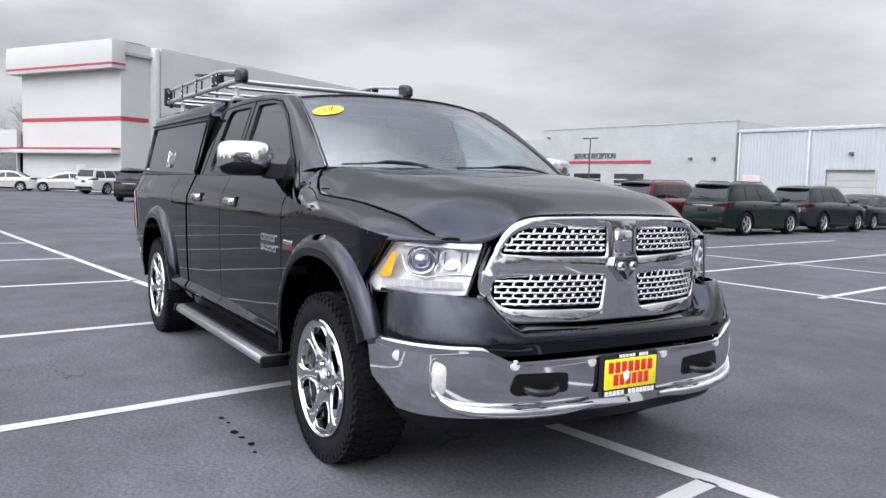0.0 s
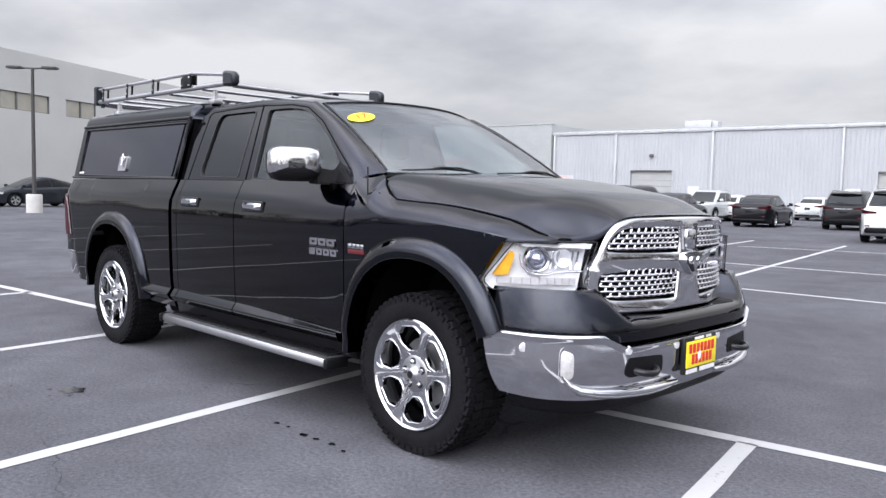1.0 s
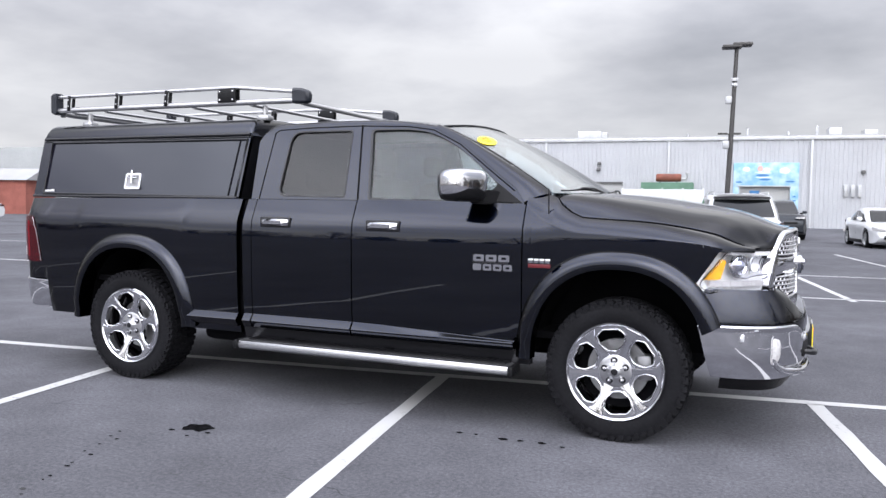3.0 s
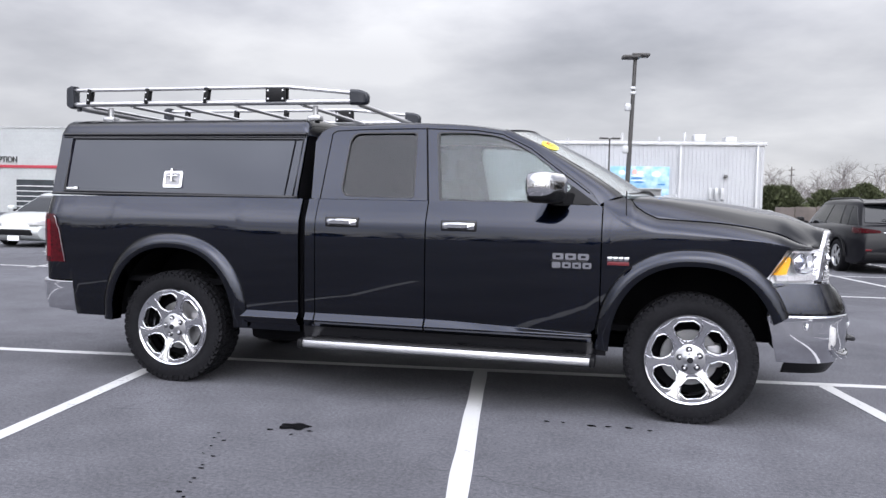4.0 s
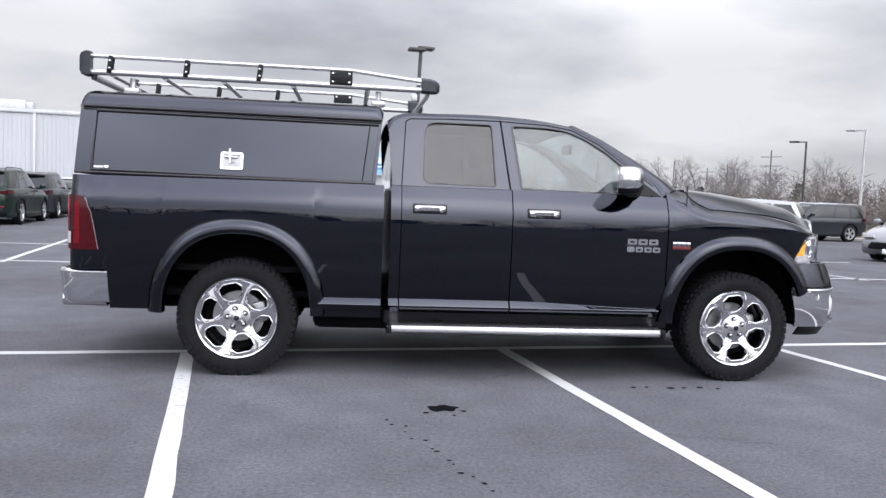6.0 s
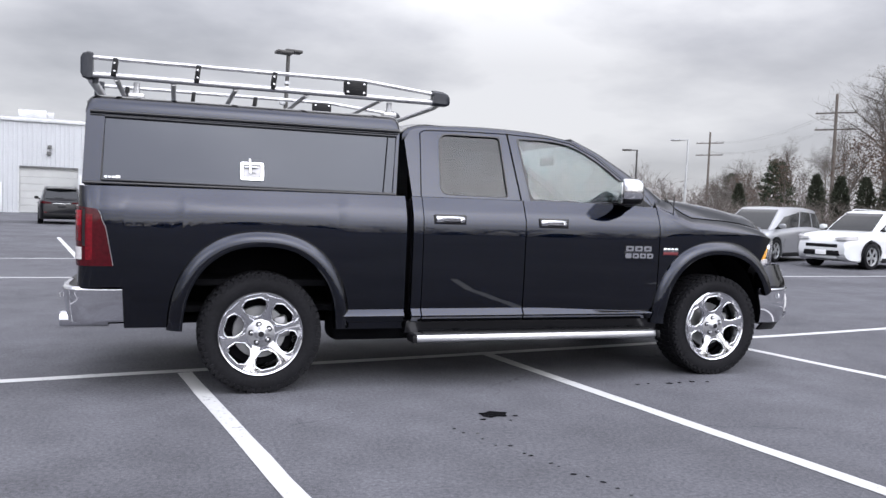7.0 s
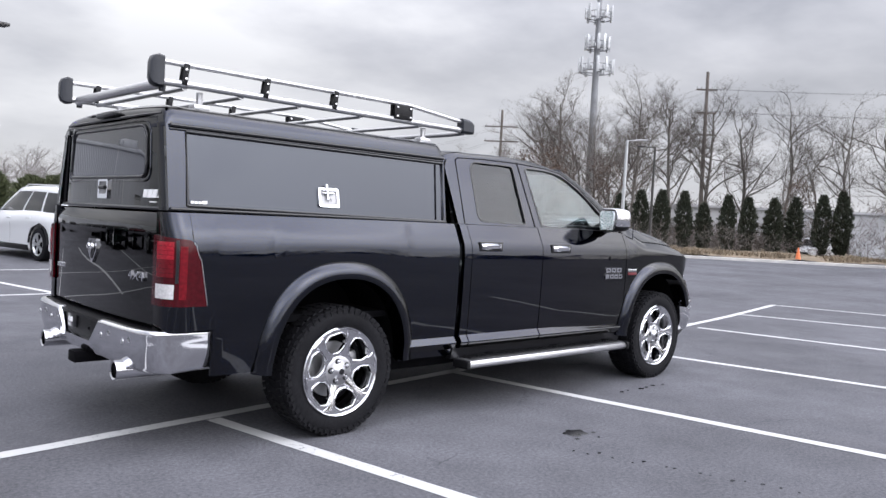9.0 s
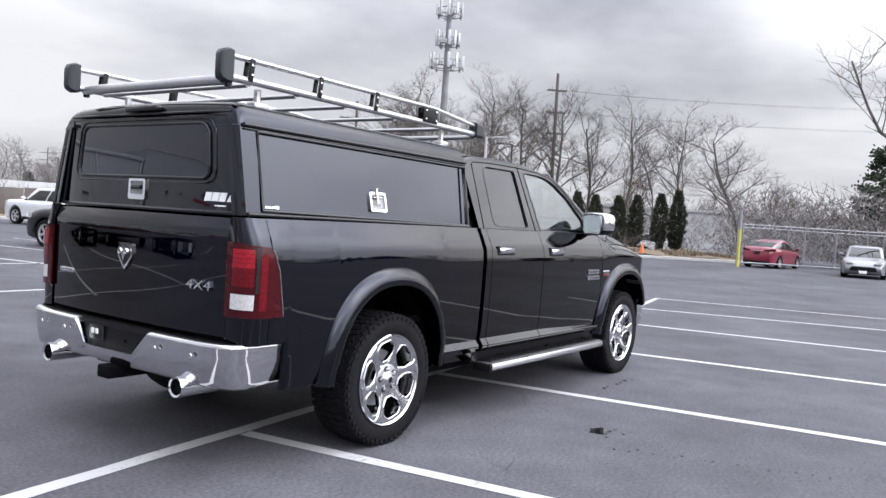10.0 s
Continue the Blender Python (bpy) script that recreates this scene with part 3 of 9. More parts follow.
for a, b, top in OPEN:
    roller_door(hall, a, b, top)
for u in (-14.6, -3.0):
    part("side_door", box((u, -0.09, 0.02), (u + 0.95, -0.04, 2.1), 0.01), B["white"], hall, "white steel side door")
for u, z in ((-17.8, 4.6), (0.9, 4.3), (0.95, 4.75), (19.6, 4.1)):
    part("wall_light", box((u - 0.14, -0.3, z - 0.12), (u + 0.14, -0.04, z + 0.12), 0.04), B["frame"], hall)
for u in (18.5, 18.95, 19.4):
    part("utility_meter", box((u - 0.12, -0.2, 2.3), (u + 0.12, -0.04, 3.2), 0.04), B["unit"], hall)
for u, y, w, h in ((-15.7, 4, 2.3, 0.95), (-0.4, 3.5, 1.9, 0.85), (18.4, 5, 0.9, 1.0), (20.9, 5, 0.9, 0.8)):
    bm = box((u - w / 2, y, HH + 0.3), (u + w / 2, y + 1.6, HH + 0.2 + h), 0.03)
    add_box(bm, (u - w / 2 - 0.05, y - 0.05, HH + 0.2), (u + w / 2 + 0.05, y + 1.65, HH + 0.32))
    if w > 1.5:
        add_box(bm, (u + w / 2, y + 0.2, HH + 0.45), (u + w / 2 + 0.5, y + 1.2, HH + 0.1 + h), 0.03)
    part("rooftop_unit", bm, B["unit"], hall)
for u, h in ((14.8, 0.7), (16.8, 1.1), (11.9, 1.0), (7.5, 0.6)):
    part("vent_pipe", tube(bmesh.new(), [(u, 2.5, HH + 0.1), (u, 2.5, HH + h)], 0.11), B["unit"], hall)
# painted panel round the last door: blue ground with pale blots for its picture
mu = part("painted_panel", box((10.9, -0.16, 3.05), (15.4, -0.045, 4.78), 0.01), B["mural"], hall, "blue and white painted panel over a door")
part("panel_leg", box((14.85, -0.16, 1.2), (15.4, -0.045, 3.05)), B["mural"], mu)
part("panel_leg", box((10.9, -0.16, 2.2), (11.3, -0.045, 3.05)), B["mural"], mu)
part("panel_trim", box((11.2, -0.22, 3.02), (14.85, -0.165, 3.10)), B["unit"], mu)
PB = dict(pink=material("pink_paint", (0.62, 0.38, 0.33), rough=0.6, blotch=0.2, blotch_scale=6), pale=material("pale_blue_paint", (0.62, 0.74, 0.82), rough=0.6, blotch=0.1, blotch_scale=5),
          deep=material("deep_blue_paint", (0.05, 0.18, 0.40), rough=0.6, blotch=0.2, blotch_scale=5), cream=material("cream_paint", (0.70, 0.66, 0.50), rough=0.6, blotch=0.1, blotch_scale=5))
rnd = random.Random(4)
for k, (u, z, w, h, c) in enumerate([(12.75, 4.35, 0.45, 0.5, "pink"), (13.2, 4.25, 0.5, 0.4, "cream"), (12.9, 3.85, 1.0, 0.22, "deep"), (13.1, 3.55, 0.9, 0.2, "deep"), (13.0, 4.05, 1.2, 0.16, "pale"), (13.0, 3.7, 1.2, 0.12, "pale"), (11.3, 3.35, 0.5, 0.14, "deep"),
                                    (14.8, 3.4, 0.7, 0.12, "deep"), (15.1, 2.3, 0.3, 0.12, "deep"), (15.1, 2.0, 0.3, 0.1, "deep"), (11.8, 4.3, 0.6, 0.4, "pale"), (14.4, 4.2, 0.8, 0.5, "pale")]):
    bm = bmesh.new()
    bm.faces.new([bm.verts.new((u + w / 2 * math.cos(a) * rnd.uniform(0.8, 1), -0.164 - 0.002 * k, z + h / 2 * math.sin(a) * rnd.uniform(0.8, 1))) for a in (2 * math.pi * i / 14 for i in range(14))])
    part("paint_shape", bm, PB[c], mu, smooth=0)
for u, z, c in ((12.4, 2.35, "deep"), (12.25, 1.75, "cream"), (13.4, 1.65, "cream")):
    part("poster", box((u - 0.35, 0.06, z - 0.38), (u + 0.35, 0.1, z + 0.38)), PB[c], hall)

# pale block service wing, a little taller
svc = facade("service_building", "pale grey block service building with red band and black lettering", (-37.3, 53.3, 0), 5.1)
part("wall", box((-23.4, 0.45, 0), (0, 0.8, 7.5)), B["block"], svc)
part("wall", box((-40, 0.8, 0), (-23.4, 1.1, 6.6)), B["block"], svc)
part("wall", box((-0.35, 0.8, 0), (0, 26, 7.5)), B["block"], svc)
part("wall", box((-40, 1.1, 0), (-39.7, 26, 6.6)), B["block"], svc)
part("wall", box((-40, 26, 0), (0, 26.3, 7.5)), B["block"], svc)
part("roof", box((-40, 1.0, 6.3), (-0.4, 26, 6.5)), B["roof"], svc)
part("coping", box((-23.5, 0.38, 7.5), (0.06, 0.86, 7.58)), B["unit"], svc)
part("red_band", box((-20.8, 0.36, 3.98), (-8.8, 0.446, 4.22)), B["redband"], svc)
lettering("sign_letters", "SERVICE RECEPTION", 0.78, 0.03, B["sign"], pose(-15.9, 0.40, 4.68, 90, 0, 0) @ Matrix.Diagonal((0.78, 1, 1, 1)), svc, "black sign letters")
for a in (-18.6, -13.2):
    d = part("roller_door", box((a, 0.38, 0.02), (a + 3.6, 0.444, 2.95)), B["darkglass"], svc, "glazed roller door with white bars")
    for k in range(6):
        part("bar", box((a, 0.34, 0.45 * k + 0.1), (a + 3.6, 0.376, 0.45 * k + 0.18)), B["white"], d)
for u in (-4.4, -2.0, -22.5):
    part("wall_light", box((u - 0.15, 0.2, 4.2 if u > -20 else 6.6), (u + 0.15, 0.446, 4.45 if u > -20 else 6.8), 0.04), B["frame"], svc)
part("notice", box((-26.75, -0.12, 2.38), (-25.15, -0.06, 2.92)), B["white"], hall)
for k in range(3):
    part("notice_bar", box((-26.65, -0.13, 2.46 + 0.15 * k), (-25.3 - 0.25 * k, -0.122, 2.54 + 0.15 * k)), PB["pink"], hall)
# rows of block show as faint joints
for k in range(1, 19):
    part("block_course", box((-23.38, 0.440, 0.4 * k), (-0.02, 0.452, 0.4 * k + 0.012)), B["roof"], svc)

# tall white showroom, turned to the lot
A_ = facade("showroom", "tall white stucco showroom with red bands and overhanging fascia", (-56.3, 7.3, 0), 28.7)
# local x points back along the front from its far end to the corner at 0; local y runs down the long side
part("wall", box((-12.5, 0.9, 0), (-0.15, 1.2, 9.35)), B["stucco"], A_)
part("fascia", box((-13.2, 0, 9.3), (0, 1.2, 11.4), 0.02), B["stucco"], A_)
part("ledge", box((-13.0, 0.1, 2.95), (-0.25, 0.9, 3.25), 0.02), B["stucco"], A_)
part("red_band", box((-13.22, -0.02, 9.55), (0.02, 1.2, 9.72)), B["redband"], A_)
part("red_band", box((-12.52, 0.86, 5.5), (-0.11, 0.897, 5.8)), B["redband"], A_)
part("red_band", box((-0.148, 0.90, 5.5), (-0.11, 3.4, 5.8)), B["redband"], A_)
part("red_band", box((-13.02, 0.08, 3.27), (-0.23, 0.9, 3.40)), B["redband"], A_)
part("wall", box((-0.45, 1.2, 0), (-0.15, 3.6, 11.36)), B["stucco"], A_)
part("wall", box((-0.95, 3.6, 0), (0.4, 4.2, 11.3), 0.25), B["stucco"], A_, "rounded white corner")
WINS = [(7.0, 13.6), (15.4, 19.0)]
y0 = 4.2
for a, b in WINS + [(40.0, 40.0)]:
    part("wall", box((0.1, y0, 0), (0.4, a, 11.3)), B["stucco"], A_)
    if b > a:
        part("wall", box((0.1, a, 0), (0.4, b, 6.75)), B["stucco"], A_)
        part("wall", box((0.1, a, 8.15), (0.4, b, 11.3)), B["stucco"], A_)
    y0 = b
for a, b in WINS:
    n = max(2, round((b - a) / 1.65))
    for k in range(n):
        p0, p1 = a + (b - a) * k / n, a + (b - a) * (k + 1) / n
        w = part("window", box((0.2, p0 + 0.04, 6.79), (0.23, p1 - 0.04, 8.11)), B["window"], A_)
        part("frame", box((0.16, p1 - 0.06, 6.75), (0.34, p1 + 0.06 if k < n - 1 else p1, 8.15)), B["frame"], w)
        part("frame", box((0.16, p0 + 0.06, 6.75), (0.30, p1 - 0.06, 6.80)), B["frame"], w)
part("roof", box((-12.5, 1.2, 10.4), (0.1, 40, 10.6)), B["roof"], A_)
part("wall", box((-12.5, 39.7, 0), (0.1, 40, 11.3)), B["stucco"], A_)
part("wall", box((-12.8, 1.2, 0), (-12.5, 40, 11.3)), B["stucco"], A_)
part("rooftop_unit", box((-2.5, 2, 10.6), (-1.2, 4, 11.62)), B["frame"], A_)
part("side_door", box((-5.4, 0.86, 0.02), (-4.4, 0.897, 2.1)), B["white"], A_)
for y in (21, 24):
    part("wall_light", box((0.4, y, 4.3), (0.6, y + 0.4, 4.6), 0.05), B["unit"], A_)
ann = facade("showroom_annex", "low white annex with red band and dark shop windows", (-56.3, 7.3, 0), 28.7)
part("wall", box((-40, 0.6, 3.0), (-12.85, 1.0, 4.9)), B["stucco"], ann)
part("wall", box((-40, 0.6, 0), (-12.85, 1.0, 0.35)), B["stucco"], ann)
part("red_band", box((-40, 0.55, 3.25), (-12.85, 0.596, 3.4)), B["redband"], ann)
for k in range(9):
    w = part("window", box((-40 + 3 * k + 0.1, 0.75, 0.37), (-37 + 3 * k - 0.0, 0.8, 2.98)), B["darkglass"], ann)
    part("frame", box((-37 + 3 * k, 0.65, 0.36), (-36.9 + 3 * k, 0.9, 2.99)), B["unit"], w)
part("roof", box((-40, 1.0, 4.6), (-12.85, 20, 4.8)), B["roof"], ann)
part("wall", box((-40, 20, 0), (-12.85, 20.3, 4.9)), B["stucco"], ann)
part("wall", box((-40.3, 0.6, 0), (-40, 20.3, 4.9)), B["stucco"], ann)

# brick enclosure before the white wall
bk = facade("brick_enclosure", "low red brick enclosure with a steel gate", (-45.1, 19.2, 0), 62)
BRICK = material("red_brick", (0.27, 0.105, 0.075), rough=0.85, grain=0.25, grain_scale=9, blotch=0.3, blotch_scale=1.2)
for x0, x1, y0, y1 in ((0, 0.3, 0, 3.4), (0.3, 2.2, 0, 0.3), (3.9, 5.2, 0, 0.3), (4.9, 5.2, 0.3, 3.4), (0.3, 4.9, 3.1, 3.4)):
    part("wall", box((x0, y0, 0), (x1, y1, 2.35)), BRICK, bk)
part("gate", box((2.22, 0.1, 0.1), (3.88, 0.16, 2.2), 0.02), material("brown_gate", (0.13, 0.055, 0.045), rough=0.6, grain=0.2, grain_scale=5), bk)

# ---- the pickup truck: rear axle at x = 0, nose towards +x, right side at -y ----
truck = thing("pickup_truck", "black pickup truck with chrome trim, bed cap and ladder rack", "pickup truck")
RAX, FAX, HUB, TYRE = 0.0, 3.569, 0.395, 0.400
side_z = smooth_table([(0.36, 0.925), (0.46, 0.955), (0.56, 0.978), (0.70, 0.988), (0.85, 0.9935), (1.0, 0.9970), (1.10, 0.9985), (1.155, 0.9970), (1.19, 0.9910), (1.22, 0.9800), (1.25, 0.9650), (1.30, 0.9410), (1.36, 0.912)])


def half(x, z):
    """Half the body's width at x along and z up."""
    w = side_z(z)
    if x > 3.95:
        w -= 0.85 * (x - 3.95) ** 1.6
    if x < -0.95:
        w -= 0.9 * (-0.95 - x) ** 1.7
    return w


def arch(x, xc, a=0.50, h=0.585):
    t = abs(x - xc) / a
    return HUB + h * (1 - min(t, 1) ** 2.3) ** (1 / 2.3) if t < 1 else 0.0


def flank(s):
    def fn(x, z, d):
        return Vector((x, s * (half(x, z) - d), z))
    return fn


def body_side(name, xs, lo, hi, s, rows=12, thick=0.03):
    bm = bmesh.new()
    slab(bm, xs, lambda x: steps(lo(x), max(hi(x), lo(x) + 0.004), rows), flank(s), thick)
    return part(name, bm, M["paint"], truck, smooth=50)


belt = smooth_table([(-1.2, 1.325), (0.96, 1.335), (1.05, 1.335), (3.0, 1.322), (3.15, 1.315)])
fend = smooth_table([(3.02, 1.316), (3.12, 1.235), (3.25, 1.180), (3.5, 1.157), (3.8, 1.140), (4.02, 1.120), (4.12, 1.100), (4.2, 1.090), (4.35, 1.085)])
x_arch = lambda xc: [xc + 0.5 * math.sin(radians(a)) for a in range(-90, 91, 6)]
for s in (-1, 1):
    xr = sorted(set(steps(-0.985, -0.85, 4) + [-0.838] + steps(-0.79, -0.5, 5) + x_arch(RAX) + steps(0.5, 0.972, 6)))
    body_side("bed_side", xr, lambda x: max(arch(x, RAX), 0.70 if x < -0.845 else 0.44 if x < -0.49 else 0.41), belt, s)
    bm = bmesh.new()
    slab(bm, steps(1.098, 1.872, 12), lambda x: steps(0.47, 1.335, 12), flank(s), 0.03)
    rdoor = part("rear_door", bm, M["paint"], truck, smooth=50)
    bm = bmesh.new()
    slab(bm, steps(1.022, 1.092, 4), lambda x: steps(0.47, 1.335, 12), flank(s), 0.03)
    part("cab_corner", bm, M["paint"], truck, smooth=50)
    bm = bmesh.new()
    fx = steps(1.880, 3.012, 14)
    slab(bm, fx, lambda x: steps(0.47 + 0.12 * max(0, (x - 2.86) / 0.16) ** 2, belt(x), 12), flank(s), 0.03)
    fdoor = part("front_door", bm, M["paint"], truck, smooth=50)
    xf = sorted(set(steps(3.020, 3.069, 3) + [x for x in x_arch(FAX) if x < 4.02] + [3.97, 3.985, 4.005, 4.025, 4.045, 4.065, 4.085, 4.10, 4.115]))
    body_side("fender", xf, lambda x: max(arch(x, FAX), 0.45 if x < 3.3 else 0.5 if x < 3.98 else min(0.905 + 1.55 * (x - 3.985), fend(x) - 0.004)), fend, s)
    # rocker under the doors
    bm = bmesh.new()
    slab(bm, steps(1.0, 3.06, 8), lambda x: steps(0.375, 0.462, 4), lambda x, z, d: Vector((x, s * (0.925 + 0.25 * (z - 0.375) - d), z)), 0.05)
    part("rocker", bm, M["trim"], truck)
    # flared ledge along the door bottoms
    for xa, xb, par in ((1.100, 1.870, rdoor), (1.882, 2.97, fdoor), (0.52, 0.970, truck), (1.024, 1.090, truck)):
        bm = bmesh.new()
        ztop = lambda x: 0.552 - 0.038 * max(0, (x - 2.0) / 0.97) if x > 1 else 0.547
        ledge = lambda x: [(0.001, ztop(x)), (0.004, ztop(x) - 0.004), (0.036, 0.512), (0.040, 0.506), (0.040, 0.498), (0.024, 0.462), (0.0, 0.455)]
        loft(bm, [[(x, s * (half(x, z) + dy), z) for dy, z in ledge(x)] + [(x, s * 0.94, 0.47), (x, s * 0.94, 0.54)] for x in steps(xa, xb, 6)])
        bmesh.ops.recalc_face_normals(bm, faces=bm.faces[:])
        part("lower_ledge", bm, M["paint"], par, smooth=30)
    # door handles in dark cups
    for xh, par in ((1.29, rdoor), (2.10, fdoor)):
        zh = 1.182 if par is rdoor else 1.176
        y = half(xh, zh)
        cup = part("handle_cup", box((xh - 0.12, s * y - 0.008, zh - 0.035), (xh + 0.12, s * y + 0.008, zh + 0.035), 0.007), M["trim"], par)
        bm = bmesh.new()
        rings = []
        for t in steps(0, 1, 10):
            xx = xh - 0.105 + 0.21 * t
            b = 0.014 + 0.026 * math.sin(math.pi * t) ** 0.5
            hz = 0.019 + 0.004 * math.sin(math.pi * t)
            rings.append([(xx, s * (y + dy * b), zh + dz * hz) for dy, dz in ((0.0, -0.9), (0.6, -1), (1, -0.5), (1, 0.5), (0.6, 1), (0.0, 0.9))])
        loft(bm, rings)
        part("door_handle", bm, M["chrome"], cup, "chrome door handle")
    # wheel arch flares
    for xc, a0, a1 in ((RAX, 3, 177), (FAX, 28, 177)):
        bm = bmesh.new()
        rings = []
        for t in steps(a0, a1, 44):
            ca, sa = math.cos(radians(t)), math.sin(radians(t))
            def sup(a, h):
                k = (abs(ca / a) ** 2.3 + abs(sa / h) ** 2.3) ** (-1 / 2.3)
                return xc + k * ca, HUB + k * sa
            xi, zi = sup(0.492, 0.575)
            xo, zo = sup(0.590, 0.678)
            xm, zm = sup(0.530, 0.625)
            hi = half(min(max(xc, 0), 3.9), min(max(zo, 0.5), 1.3))
            rings.append([(xi, s * 0.90, zi), (xi, s * (hi + 0.040), zi), (xi + (xo - xi) * 0.12, s * (hi + 0.046), zi + (zo - zi) * 0.12), (xi + (xo - xi) * 0.45, s * (hi + 0.043), zi + (zo - zi) * 0.45), (xi + (xo - xi) * 0.68, s * (hi + 0.032), zi + (zo - zi) * 0.68), (xi + (xo - xi) * 0.86, s * (hi + 0.016), zi + (zo - zi) * 0.86), (xo, s * (hi + 0.001), zo), (xo, s * (hi - 0.03), zo)])
        loft(bm, rings, closed=True)
        bmesh.ops.recalc_face_normals(bm, faces=bm.faces[:])
        part("wheel_arch_flare", bm, M["paint"], truck, "glossy black wheel arch flare", smooth=60)
        # dark inner liner
        bm = bmesh.new()
        slab(bm, steps(4, 176, 26), lambda t: [0.45, 0.93], lambda t, y, d: Vector((xc + (0.53 + d) * math.cos(radians(t)), s * y, HUB + (0.61 + d) * math.sin(radians(t)))), 0.015)
        part("wheel_liner", bm, M["under"], truck)
        part("inner_wing", box((xc - 0.60, min(s * 0.44, s * 0.48), 0.45), (xc + 0.60, max(s * 0.44, s * 0.48), 1.05)), M["under"], truck)

# ---- greenhouse ----
def gl(s, push=0.0):
    """The sloping plane of the side windows."""
    def fn(x, z, d):
        t = (z - 1.335) / 0.5
        return Vector((x, s * (0.908 - 0.165 * t - 0.01 * t * t + push - d), z))
    return fn


Q_WIN = rounded([(1.243, 1.362), (1.765, 1.356), (1.740, 1.804), (1.262, 1.802)], [0.07, 0.025, 0.03, 0.08], 6)
D_WIN = rounded([(1.951, 1.347), (2.60, 1.340), (2.945, 1.322), (2.815, 1.447), (2.658, 1.583), (2.538, 1.668), (2.418, 1.737), (2.296, 1.783), (2.150, 1.802), (1.888, 1.803)],
                [0.02, 0.1, 0.015, 0.05, 0.05, 0.05, 0.05, 0.05, 0.06, 0.03])
PILLAR = [(0.0, 2.998, 1.338), (0.12, 2.940, 1.418), (0.42, 2.742, 1.562), (0.72, 2.543, 1.710), (1.0, 2.345, 1.806)]
G_OUT = [(1.030, 1.338), (1.86, 1.338), (2.995, 1.322)] + [(x, z) for _, x, z in PILLAR] + [(2.155, 1.830), (1.806, 1.842), (1.3, 1.838), (1.10, 1.824), (1.035, 1.80), (0.998, 1.74)]
for s in (-1, 1):
    bm = bmesh.new()
    sheet(bm, G_OUT, [Q_WIN, D_WIN], gl(s), 0.035)
    fr = part("window_surround", bm, M["paint"], truck, smooth=30)
    for win, mat, nm in ((Q_WIN, M["tint"], "rear_side_window"), (D_WIN, M["glass"], "front_side_window")):
        bm = bmesh.new()
        c = sum((Vector((*p, 0)) for p in win), Vector()) / len(win)
        sheet(bm, [tuple((c + (Vector((*p, 0)) - c) * 1.012)[:2]) for p in win], [], gl(s, -0.012), 0.004)
        pane = part(nm, bm, mat, fr, "dark tinted glass" if mat is M["tint"] else "lightly tinted glass")
        bm = bmesh.new()
        k1 = [tuple((c + (Vector((*p, 0)) - c) * 1.018)[:2]) for p in win]
        k0 = [tuple((c + (Vector((*p, 0)) - c) * 0.985)[:2]) for p in win]
        sheet(bm, k1, [k0], gl(s, 0.003), 0.02)
        part("window_seal", bm, M["trim"], pane)
    # gaps before and behind the rear door, and the line over both doors
    for quad in ([(1.862, 1.34), (1.874, 1.34), (1.811, 1.838), (1.799, 1.838)], [(1.091, 1.34), (1.098, 1.34), (1.122, 1.80), (1.115, 1.80)]):
        bm = bmesh.new()
        sheet(bm, quad, [], gl(s, 0.003), 0.008)
        part("door_gap", bm, M["under"], fr)
    ln = [(1.120, 1.800), (1.150, 1.818), (1.40, 1.829), (1.806, 1.832), (2.150, 1.819)] + [(x - 0.012, z - 0.014) for _, x, z in PILLAR[:0:-1]]
    part("door_gap", tube(bmesh.new(), [gl(s, -0.001)(x, z, 0) for x, z in ln], 0.0045, 6), M["under"], fr)
    # chrome-free belt moulding under the glass
    bm = bmesh.new()
    tube(bm, [gl(s, 0.004)(x, z, 0) for x, z in ((1.945, 1.338), (2.5, 1.334), (2.80, 1.318), (2.955, 1.306))], 0.007, 6)
    part("belt_moulding", bm, M["trim"], fr)
# windscreen: a curved sheet from the cowl to the roof
def ws(u, v, d):
    """u across from -1 to 1, v from the base to the top."""
    w = abs(u) ** 2.4
    return Vector((3.34 - 0.88 * v - (0.21 - 0.085 * v) * w - d * 0.6, u * (0.812 - 0.147 * v), 1.385 + 0.48 * v - 0.04 * v * w + 0.12 * v * (1 - v) - d * 0.8))


# roof: its front edge meets the windscreen's top, its sides roll down to the door frames
roof_e = smooth_table([(0.99, 1.795), (1.03, 1.830), (1.073, 1.848), (1.317, 1.865), (1.808, 1.871), (2.178, 1.848), (2.335, 1.824)])
roof_x = lambda x: roof_e(x) + 0.036


def roof_fn(k, q, d):
    u, e = min(abs(q), 1.0), max(0.0, (abs(q) - 1) / 0.06)
    x = 0.99 + (2.462 - 0.125 * u ** 2.4 - 0.99) * k
    y = interp([(1.9, 0.70), (2.335, 0.668)], x) * u + 0.034 * e ** 0.7
    return Vector((x, math.copysign(y, q), roof_e(x) + (0.034 + 0.007 * k) * (1 - u ** 2.4) - 0.032 * e ** 1.6 + 0.002 - d))


